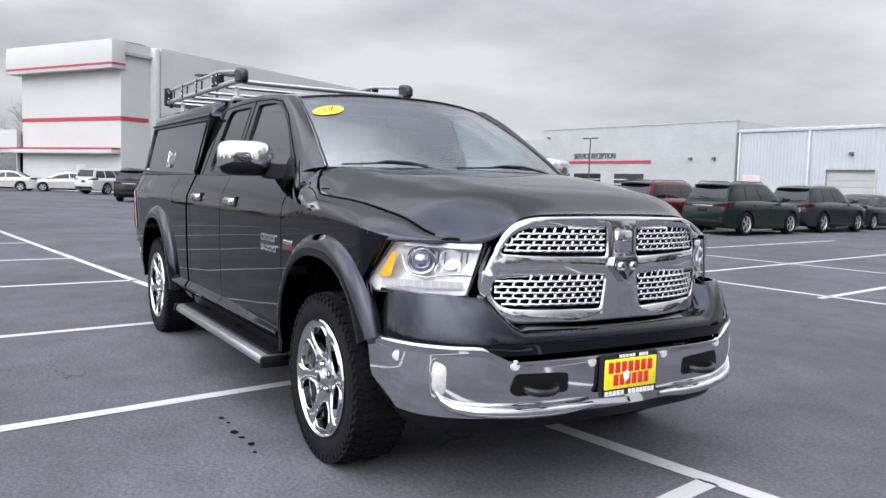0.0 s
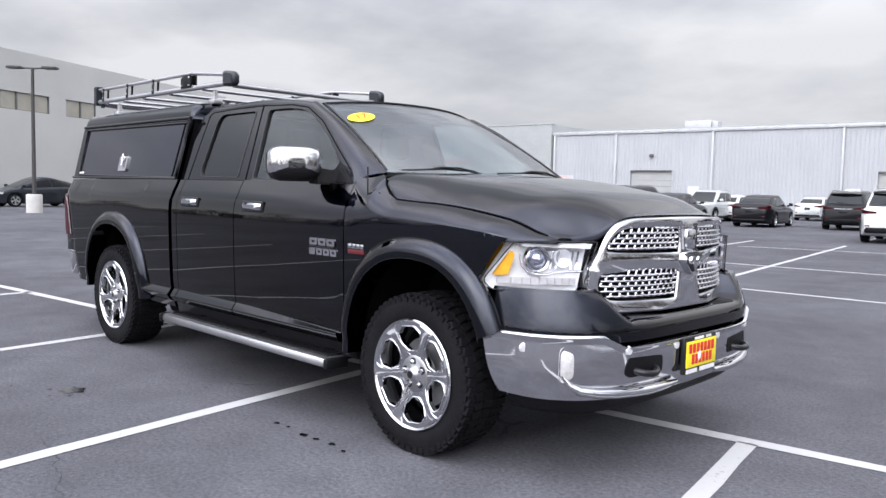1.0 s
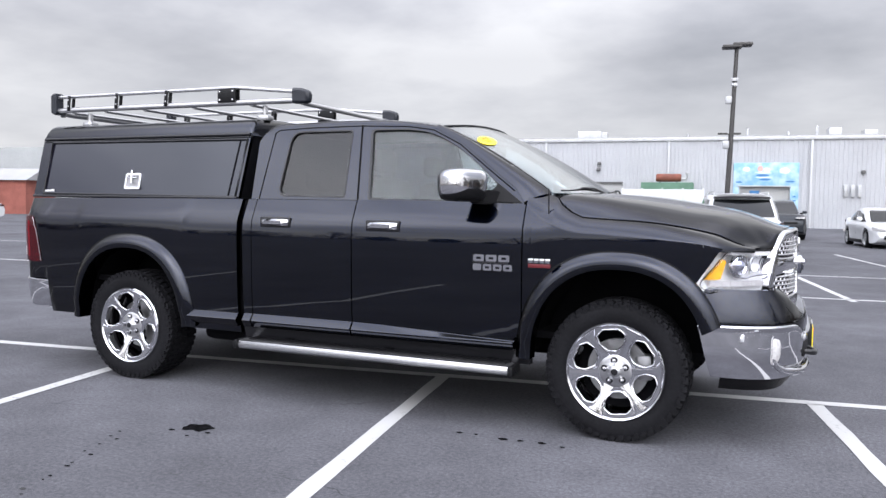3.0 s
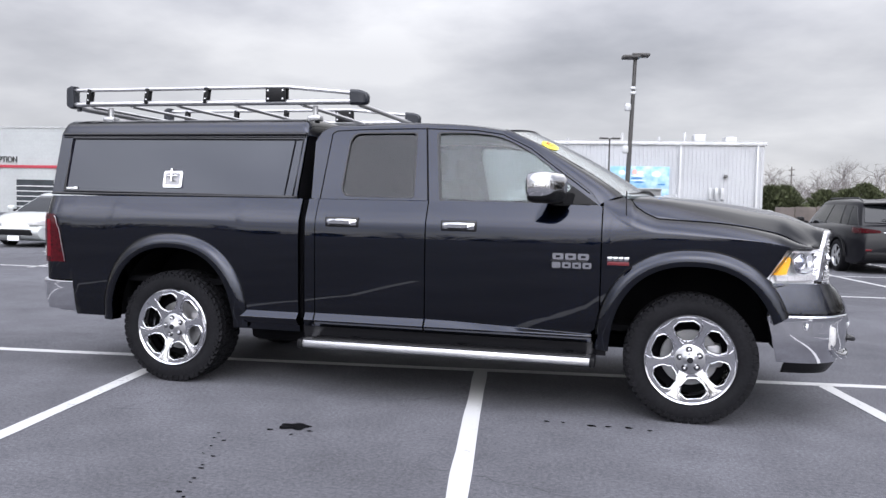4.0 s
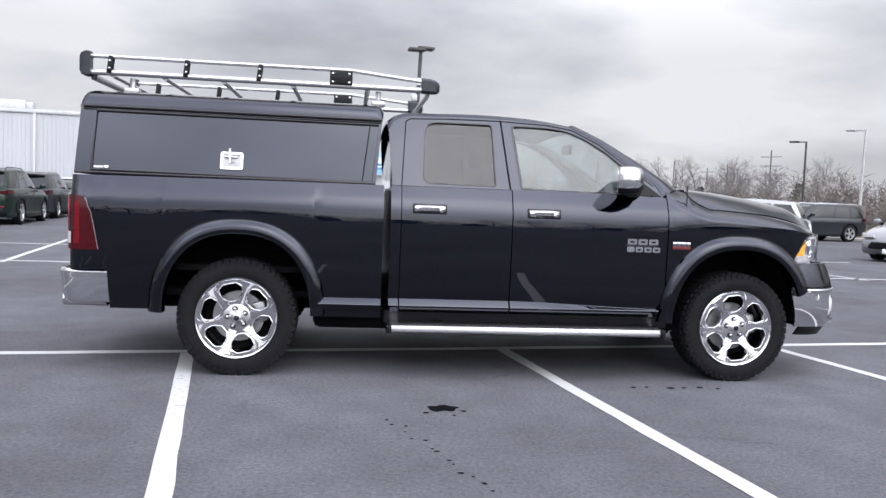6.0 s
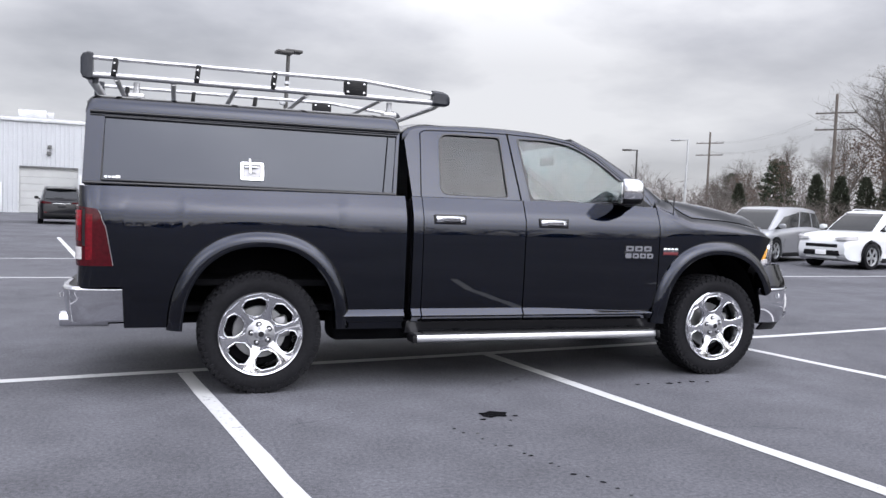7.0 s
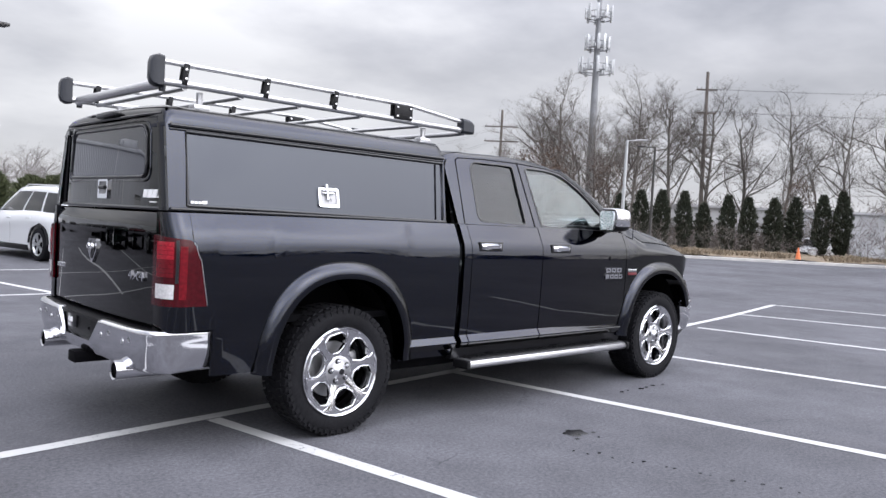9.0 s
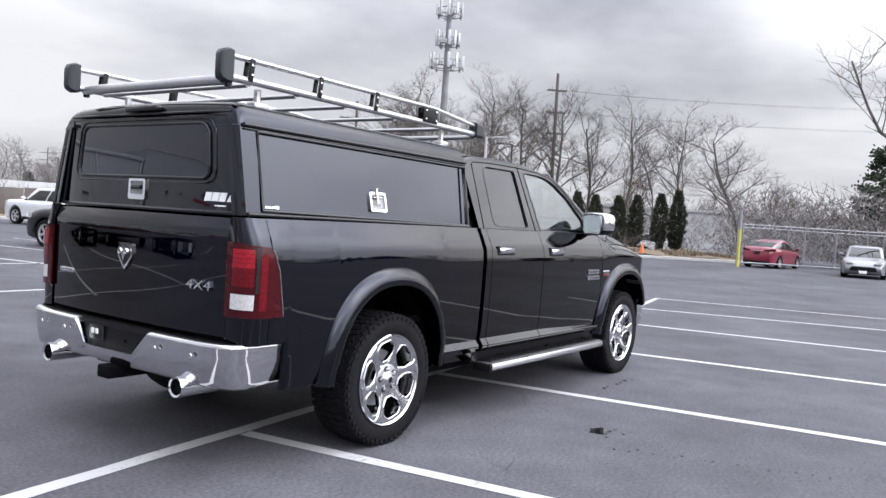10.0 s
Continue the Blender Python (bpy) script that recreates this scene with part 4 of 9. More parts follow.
bm = bmesh.new()
slab(bm, [0, 0.012, 0.03, 0.055, 0.09, 0.14] + steps(0.2, 1.0, 16), lambda k: [-1.06, -1.045, -1.03, -1.015] + steps(-1, 1, 28) + [1.015, 1.03, 1.045, 1.06], roof_fn, 0.022)
part("roof", bm, M["paint"], truck, smooth=60)
bm = bmesh.new()
slab(bm, steps(-1, 1, 16), lambda u: steps(0.02, 0.985, 10), ws, 0.005)
shield = part("windscreen", bm, M["shield"], truck, "curved clear windscreen", smooth=60)
bm = bmesh.new()
edge_uv = [(-0.975, v) for v in steps(0.03, 0.97, 12)] + [(u, 0.985) for u in steps(-0.965, 0.965, 16)] + [(0.975, v) for v in steps(0.97, 0.03, 12)]
tube(bm, [ws(u, v, -0.004) for u, v in edge_uv], 0.005, 6)
part("windscreen_seal", bm, M["trim"], shield, smooth=60)
for s in (-1, 1):
    bm = bmesh.new()
    def pillar_fn(q, v, d):
        x = float(np.interp(v, [a for a, _, _ in PILLAR], [b for _, b, _ in PILLAR]))
        z = float(np.interp(v, [a for a, _, _ in PILLAR], [c for _, _, c in PILLAR]))
        a, b = gl(s, 0.002)(x, z, 0), ws(s, min(v, 1.0), 0) + Vector((0.004, 0, 0.005))
        k = math.sin(math.pi * min(max(q, 0), 1))
        return a.lerp(b, q) + Vector((0.012 * k, s * 0.016 * k, 0.012 * k)) - Vector((0.5 * d, s * 0.7 * d, 0.5 * d))
    slab(bm, steps(-0.02, 1.04, 6), lambda q: steps(0.0, 1.0, 16), pillar_fn, 0.025)
    part("windscreen_pillar", bm, M["paint"], truck, smooth=60)
# rear window of the cab
bm = bmesh.new()
slab(bm, steps(-0.8, 0.8, 4), lambda y: steps(1.30, 1.82, 4), lambda y, z, d: Vector((1.015 + 0.02 * (z - 1.34) / 0.5 + d, y * (1.04 - 0.3 * (z - 1.3)), z)), 0.02)
part("cab_back", bm, M["tint"], truck)
part("cab_back_panel", box((1.03, -0.9, 0.5), (1.07, 0.9, 1.32)), M["trim"], truck)
# round sticker with the year
bm = bmesh.new()
sheet(bm, [(-0.815 + 0.125 * math.cos(a), 0.70 + 0.066 * math.sin(a) + 0.03 * math.cos(a)) for a in (2 * math.pi * k / 28 for k in range(28))], [], lambda u, v, d: ws(u, v, d) + Vector((0.003, 0, 0.004)), 0.002)
tag = part("price_sticker", bm, M["yellow"], shield, "yellow oval sticker with a red year")
p0 = ws(-0.815, 0.70, 0)
ex, ey = (ws(-0.755, 0.714, 0) - ws(-0.875, 0.686, 0)).normalized(), (ws(-0.815, 0.75, 0) - ws(-0.815, 0.65, 0)).normalized()
ez = ex.cross(ey).normalized()
mt = Matrix((ex, ey, ez)).transposed().to_4x4()
mt.translation = p0 + ez * 0.009
lettering("sticker_number", "17", 0.085, 0.001, M["redprint"], mt, tag)
# wipers lying along the foot of the windscreen
for u0, u1 in ((-0.90, -0.36), (-0.15, 0.66)):
    bm = bmesh.new()
    pts = [ws(u0 + (u1 - u0) * t, 0.022 + 0.030 * math.sin(math.pi * min(1, 1.25 * t)) * t + 0.012 * t, 0) + Vector((0.014, 0, 0.012)) for t in steps(0, 1, 8)]
    tube(bm, pts, 0.0055, 6)
    tube(bm, [pts[8] + Vector((0.045, 0.03, -0.022)), pts[6] + Vector((0.012, 0, 0.012)), pts[4] + Vector((0.004, 0, 0.010)), pts[3]], 0.007, 6)
    part("wiper", bm, M["trim"], truck)

# ---- hood and cowl ----
hood_c = smooth_table([(3.1, 1.395), (3.25, 1.402), (3.42, 1.394), (3.73, 1.364), (3.95, 1.332), (4.18, 1.293), (4.32, 1.252), (4.40, 1.226), (4.44, 1.210), (4.50, 1.195)])
hood_e = smooth_table([(3.10, 1.264), (3.19, 1.261), (3.352, 1.253), (3.52, 1.244), (3.68, 1.236), (3.83, 1.221), (3.98, 1.196), (4.13, 1.168), (4.225, 1.122), (4.30, 1.104), (4.36, 1.098), (4.46, 1.095)])
seam = smooth_table([(0, 0.918), (0.25, 0.915), (0.45, 0.905), (0.65, 0.885), (0.80, 0.855), (0.90, 0.820), (0.95, 0.790), (1.0, 0.745)])
hood_f = smooth_table([(0, 1.212), (0.30, 1.209), (0.41, 1.203), (0.48, 1.188), (0.54, 1.150), (0.60, 1.113), (0.66, 1.104), (0.78, 1.106)])
nose_at = lambda y: 4.452 - 0.42 * abs(y / 0.995) ** 3.2


def hood_fn(u, v, d):
    """u from the cowl to the nose, v across between the two seams."""
    y = v * seam(u)
    t = abs(v)
    xr = 3.385 - 0.195 * (min(t, 0.924) / 0.924) ** 2.6 + 0.162 * (max(0, t - 0.924) / 0.076) ** 1.5
    x = xr + (nose_at(y) - 0.018 - xr) * u
    c, ed = hood_c(x), hood_e(x)
    z = ed + (c - ed) * (1 - t ** interp([(3.2, 16.0), (3.35, 12.0), (3.55, 8.0), (3.9, 5.5), (4.4, 5.0)], x)) - 0.010 * t * t * (1 - t ** 8)
    # a raised centre between two soft ridges
    k = min(1, (x - 3.1) * 2) * min(1, max(0, (4.42 - x) * 2.5))
    z += 0.010 * k / (1 + math.exp((t - 0.55) / 0.045))
    # the front rim rolls down round the grille and along the headlamps
    w = min(1, max(0, (u - 0.66) / 0.34)) ** 4
    z = z * (1 - w) + hood_f(abs(y)) * w
    return Vector((x, y, z - d))


bm = bmesh.new()
slab(bm, [0, 0.02, 0.045, 0.08] + steps(0.12, 0.70, 16) + steps(0.72, 1.0, 18), lambda u: [-1, -0.985, -0.97, -0.955, -0.94, -0.924] + steps(-0.905, 0.905, 56) + [0.924, 0.94, 0.955, 0.97, 0.985, 1], hood_fn, 0.02)
part("hood", bm, M["paint"], truck, "glossy black hood with raised centre", smooth=60)
H_EDGE = [(3.02, 0.802, 1.425), (3.07, 0.806, 1.405), (3.13, 0.815, 1.388), (3.19, 0.853, 1.366), (3.22, 0.878, 1.325), (3.28, 0.906, 1.284)] + [tuple(hood_fn(u, 1, 0)) for u in steps(0.0, 1.0, 30)]
for s in (-1, 1):
    # fender tops between hood and flank
    bm = bmesh.new()
    def wing(x, t, d):
        yo = min(half(x, fend(x)), 0.995 * ((4.475 - x) / 0.42) ** 0.3125 - 0.012) if x > 3.9 else half(x, fend(x))
        zo = fend(x) if x < 4.0 else max(fend(x), 1.100 - 0.06 * max(0, x - 4.2))
        yi = min(interp([(a, b) for a, b, _ in H_EDGE], x) + 0.004, yo - 0.004)
        zi = interp([(a, c) for a, _, c in H_EDGE], x) - 0.003
        q = 0.10 * 4 * t * (1 - t)
        return Vector((x, s * ((1 - t) * yo + t * yi + q * abs(zi - zo)), (1 - t) * zo + t * zi + q * (yo - yi) - d))
    gap = bmesh.new()
    tube(gap, [Vector((x, s * y, z)) for x, y, z in H_EDGE[3:-1]], 0.0042, 5)
    part("hood_gap", gap, M["under"], truck)
    slab(bm, sorted(steps(3.02, 4.27, 30) + [3.13, 3.19, 3.205, 3.22, 3.28]), lambda x: steps(0, 1, 8), wing, 0.02)
    part("fender_top", bm, M["paint"], truck, smooth=60)
bm = bmesh.new()
slab(bm, steps(-0.80, 0.80, 12), lambda y: steps(0, 1, 4), lambda y, t, d: Vector((3.42 - 0.20 * abs(y / 0.8) ** 2.4 - 0.16 * t, y, 1.378 - 0.012 * t - d)), 0.02)
part("cowl", bm, M["plastic"], truck)

# ---- nose ----
def nose(s_, z, off=0.0):
    """Front skin: s_ from -1 (right) to 1 (left)."""
    y = s_ * 0.995
    return Vector((nose_at(y) + off * (1 - 0.75 * abs(s_) ** 5), y, z))


def wrap(u, z, off=0.0):
    """Bumper skin, wrapping back to the wheel arch: u from -1 to 1 across its width."""
    a = math.asin(min(1, abs(u)) ** 2)
    s_ = math.copysign(1, u)
    return Vector((4.0 + 0.562 * math.cos(a) ** 0.8 + off * math.cos(a), s_ * (0.968 * math.sin(a) ** 0.5 + off * math.sin(a) ** 3), z))


WRAP_U = [math.copysign(math.sin(radians(abs(a))) ** 0.5, a) for a in list(range(-90, -3, 3)) + [-2, -1, -0.4, 0, 0.4, 1, 2] + list(range(3, 91, 3))]


# painted upper bumper under lamps and grille
bm = bmesh.new()
def cover_fn(u, t, d):
    top = 0.748 + 0.132 * min(1, max(0, (abs(u) - 0.575) / 0.11))
    z = 0.655 + (top - 0.655) * t
    roll = max(0, (t - 0.72) / 0.28) ** 2 * (1 - min(1, max(0, (abs(u) - 0.72) / 0.10)))
    return wrap(u, z, -0.006 - (0.095 - 0.055 * u ** 8) * max(0, (z - 0.70) / 0.18) ** 1.3 - 0.025 * roll - d)
slab(bm, WRAP_U, lambda u: steps(0, 1, 14), cover_fn, 0.03)
part("bumper_cover", bm, M["paint"], truck, "glossy black upper bumper cover", smooth=60)
# shelf from the cover's top edge back to the grille
bm = bmesh.new()
def shelf(u, t, d):
    a = cover_fn(u, 1.0, 0.004)
    return a + (Vector((nose_at(a.y * 0.94) - 0.01, a.y * 0.94, a.z + 0.012)) - a) * t - Vector((0, 0, d))
slab(bm, [u for u in WRAP_U if abs(u) < 0.70], lambda u: steps(0, 1, 3), shelf, 0.012)
part("bumper_shelf", bm, M["paint"], truck, smooth=60)
# chrome bumper with lower lip
bm = bmesh.new()
def bump_z(u, t):
    top = 0.694 - 0.058 * min(1, max(0, (0.74 - abs(u)) / 0.12))
    bot = 0.405 - 0.02 * (1 - abs(u))
    return bot + (top - bot) * t
slab(bm, WRAP_U, lambda u: [0, 0.06, 0.14, 0.24, 0.36, 0.5, 0.64, 0.76, 0.86, 0.91, 0.945, 0.98, 1.0], lambda u, t, d: wrap(u, bump_z(u, t), -0.07 * max(0, 0.5 - t) ** 1.6 * 2 + (0.010 if 0.92 < t < 0.99 else 0) - d) + Vector((0.07 * (1 - t) * abs(u) ** 16, 0, 0)), 0.03)
bump = part("front_bumper", bm, M["chrome"], truck, "chrome front bumper", smooth=60)
for s in (-1, 1):
    # raised lower trim with fog lamp and tow hook
    bm = bmesh.new()
    tube(bm, [wrap(s * u, z, -0.004) for u, z in ((0.90, 0.56), (0.885, 0.51), (0.865, 0.475), (0.83, 0.45), (0.76, 0.437), (0.66, 0.43), (0.55, 0.425), (0.45, 0.422), (0.34, 0.422), (0.20, 0.425))], [0.006, 0.011, 0.016, 0.020, 0.022, 0.023, 0.023, 0.023, 0.022, 0.012], 10)
    part("bumper_lip", bm, M["chrome"], bump, smooth=60)
    fl = wrap(s * 0.872, 0.565, -0.022)
    dirf = Vector((0.80, s * 0.60, 0)).normalized()
    bm = bmesh.new()
    se = lambda c: math.copysign(abs(c) ** 0.5, c)
    loft(bm, [[(x, r * se(math.cos(a)), 1.42 * r * se(math.sin(a))) for a in steps(0, 2 * math.pi * 27 / 28, 27)] for r, x in ((0.006, 0.022), (0.030, 0.020), (0.048, 0.012), (0.051, 0.0), (0.058, 0.012), (0.063, 0.0), (0.062, -0.03))])
    bmesh.ops.transform(bm, matrix=Matrix.Translation(fl) @ dirf.to_track_quat("X", "Z").to_matrix().to_4x4() @ Matrix.Diagonal((1.3, 0.68, 0.95, 1)), verts=bm.verts[:])
    part("fog_lamp", bm, M["white_lens"], bump, "upright clear fog lamp", smooth=50)
    bm = bmesh.new()
    mk = rounded([(0.345, 0.495), (0.60, 0.495), (0.625, 0.52), (0.60, 0.585), (0.40, 0.578), (0.345, 0.572)], 0.02)
    sheet(bm, [(s * u, z) for u, z in mk], [], lambda u, z, d: wrap(u, z, 0.003 - d), 0.02)
    op = part("tow_opening", bm, M["plastic"], bump)
    bm = bmesh.new()
    c = wrap(s * 0.48, 0.522, 0.0)
    tube(bm, [c + Vector((-0.03, dy * 0.07, 0)) for dy in (-1,)] + [c + Vector((0.045 * math.cos(a), 0.07 * math.sin(a), -0.012 * math.cos(a))) for a in steps(-1.4, 1.4, 8)] + [c + Vector((-0.03, 0.07, 0))], 0.016, 8)
    part("tow_hook", bm, M["trim"], op, smooth=60)
    for u, z in ((0.603, 0.618), (0.973, 0.629)):
        bm = bmesh.new()
        c = wrap(s * u, z, 0.0)
        n_ = Vector((1, s * (0.1 + 0.8 * max(0, u - 0.6)), 0)).normalized()
        lathe(bm, [(0.0, 0.010), (0.018, 0.009), (0.022, 0.0)], 16, "X")
        bmesh.ops.transform(bm, matrix=Matrix.Translation(c) @ n_.to_track_quat("X", "Z").to_matrix().to_4x4(), verts=bm.verts[:])
        part("parking_sensor", bm, M["reflector"], bump, smooth=50)
for s in (-0.215, 0.215):
    bm = bmesh.new()
    lathe(bm, [(0.0, 0.010), (0.018, 0.009), (0.022, 0.0)], 16, "X", wrap(s, 0.604, -0.004))
    part("parking_sensor", bm, M["reflector"], bump, smooth=50)
# black valance
bm = bmesh.new()
slab(bm, WRAP_U[3:-3], lambda u: steps(0, 1, 4), lambda u, t, d: wrap(u, 0.318 + 0.087 * t + 0.015 * abs(u), -0.11 + 0.07 * t - d), 0.02)
part("valance", bm, M["plastic"], truck, "matt black lower valance", smooth=60)

# dealer plate with unreadable marks kept as plain bars
px = wrap(0, 0.548, 0.022).x
pl = part("dealer_plate", box((px - 0.02, -0.176, 0.452), (px + 0.004, 0.146, 0.632), 0.008), M["trim"], truck, "black plate frame with yellow dealer plate")
part("plate_face", box((px + 0.002, -0.164, 0.484), (px + 0.010, 0.134, 0.612), 0.004), M["yellow"], pl)
rnd = random.Random(2)
for zc, h, y0, y1, n in ((0.577, 0.046, -0.150, 0.110, 7), (0.524, 0.048, -0.120, 0.090, 6)):
    w = (y1 - y0) / n
    for k in range(n):
        part("print_bar", box((px + 0.008, y0 + w * k + 0.004, zc - h / 2), (px + 0.0125, y0 + w * (k + 1) - 0.004, zc + h / 2), 0.003), M["redprint"], pl)
bm = bmesh.new()
bmesh.ops.create_icosphere(bm, subdivisions=2, radius=0.022)
bmesh.ops.transform(bm, matrix=Matrix.Translation((px + 0.010, -0.045, 0.538)) @ Matrix.Diagonal((0.2, 1, 1.3, 1)), verts=bm.verts[:])
part("print_spot", bm, M["whiteprint"], pl)
for zc, h, n, y0, y1 in ((0.622, 0.012, 9, -0.085, 0.085), (0.467, 0.020, 13, -0.160, 0.130)):
    w = (y1 - y0) / n
    for k in range(n):
        if k not in (5,):
            part("print_bar", box((px + 0.003, y0 + w * k + 0.003, zc - h / 2), (px + 0.007, y0 + w * (k + 1) - 0.003, zc + h / 2)), M["whiteprint"], pl)

# grille
def gr(y, z, d):
    return Vector((nose_at(y) + 0.038 - 0.048 * min(1.1, abs(y) / 0.6) ** 3 + 0.03 * (1.165 - z) - d, y, z))


G_R = [(0.47, 1.196), (0.555, 1.130), (0.612, 0.99), (0.640, 0.88), (0.615, 0.79), (0.545, 0.757)]
G_O = rounded([(0.0, 1.206)] + G_R + [(0.0, 0.760)] + [(-y, z) for y, z in G_R[::-1]], [0.3, 0.09, 0.09, 0.1, 0.06, 0.05, 0.05, 0.3, 0.05, 0.05, 0.06, 0.1, 0.09, 0.09], 6)
HO = [rounded([(0.085, 1.156), (0.490, 1.148), (0.548, 1.090), (0.563, 1.045), (0.088, 1.034)], [0.015, 0.05, 0.04, 0.02, 0.015]),
      rounded([(0.092, 0.953), (0.585, 0.942), (0.595, 0.87), (0.545, 0.822), (0.115, 0.815)], [0.015, 0.03, 0.03, 0.03, 0.015])]
HOLES = HO + [[(-y, z) for y, z in h] for h in HO]
bm = bmesh.new()
sheet(bm, G_O, HOLES, gr, 0.05)
es = [ed for ed in bm.edges if len(ed.link_faces) == 2 and ed.calc_face_angle(0) > 1.0 and all(abs(v.co.x - gr(v.co.y, v.co.z, 0).x) < 1e-4 for v in ed.verts)]
bmesh.ops.bevel(bm, geom=es, offset=0.012, segments=3, affect="EDGES", profile=0.5)
grille = part("grille", bm, M["chrome"], truck, "chrome cross-bar grille surround", smooth=40)
bm = bmesh.new()
sheet(bm, [(y * 0.985, 0.97 + (z - 0.97) * 0.97) for y, z in G_O], [], lambda y, z, d: gr(y, z, 0.06 + d), 0.02)
part("grille_backing", bm, M["under"], grille)


def inside(p, poly):
    c = False
    for (x0, y0), (x1, y1) in zip(poly, poly[1:] + poly[:1]):
        if (y0 > p[1]) != (y1 > p[1]) and p[0] < (x1 - x0) * (p[1] - y0) / (y1 - y0) + x0:
            c = not c
    return c


for h in HOLES:
    bm = bmesh.new()
    y0, y1 = min(y for y, _ in h), max(y for y, _ in h)
    z0, z1 = min(z for _, z in h), max(z for _, z in h)
    pitch, cell = 0.0235, 0.043
    nrow = int((z1 - z0) / pitch) + 1
    for r in range(nrow + 1):
        zc = z0 + r * pitch
        ys = [y for y in steps(y0, y1, 40) if inside((y, zc), h)]
        if len(ys) > 3:
            tube(bm, [gr(y, zc + 0.0015 * math.sin((y / cell + r * 0.5) * 2 * math.pi), 0.014) for y in ys], 0.0066, 6)
        k = y0 + (cell / 2 if r % 2 else 0)
        while k < y1:
            if inside((k, zc + pitch / 2), h) and inside((k, zc), h):
                tube(bm, [gr(k - 0.005, zc, 0.020), gr(k + 0.005, zc + pitch, 0.020)], 0.0052, 5)
            k += cell
    part("grille_mesh", bm, M["chrome"], grille, "chrome mesh insert", smooth=60)
# shield-shaped badge, plain
bm = bmesh.new()
sheet(bm, rounded([(-0.066, 1.032), (0.066, 1.032), (0.074, 0.985), (0.0, 0.915), (-0.074, 0.985)], 0.012), [], lambda y, z, d: gr(y, z, -0.022 + d), 0.03)
bg = part("grille_badge", bm, M["chrome"], grille, "plain shield-shaped badge", smooth=40)
bm = bmesh.new()
sheet(bm, rounded([(-0.050, 1.020), (0.050, 1.020), (0.056, 0.985), (0.0, 0.930), (-0.056, 0.985)], 0.012), [], lambda y, z, d: gr(y, z, -0.026 + d), 0.006)
part("badge_field", bm, M["trim"], bg)
bm = bmesh.new()
sheet(bm, rounded([(-0.034, 1.014), (0.034, 1.014), (0.046, 0.986), (0.018, 0.972), (0.0, 0.938), (-0.018, 0.972), (-0.046, 0.986)], 0.010), [], lambda y, z, d: gr(y, z, -0.034 + d), 0.010)
for sy in (-1, 1):
    lathe(bm, [(0.006, 0.012), (0.016, 0.014), (0.022, 0.006), (0.022, 0.0)], 16, "X", gr(sy * 0.032, 0.992, -0.026))
part("badge_relief", bm, M["chrome"], bg)
part("grille_camera", box((gr(0, 1.09, 0).x - 0.01, -0.045, 1.045), (gr(0, 1.09, 0).x + 0.014, 0.045, 1.145), 0.012), M["chrome"], grille)

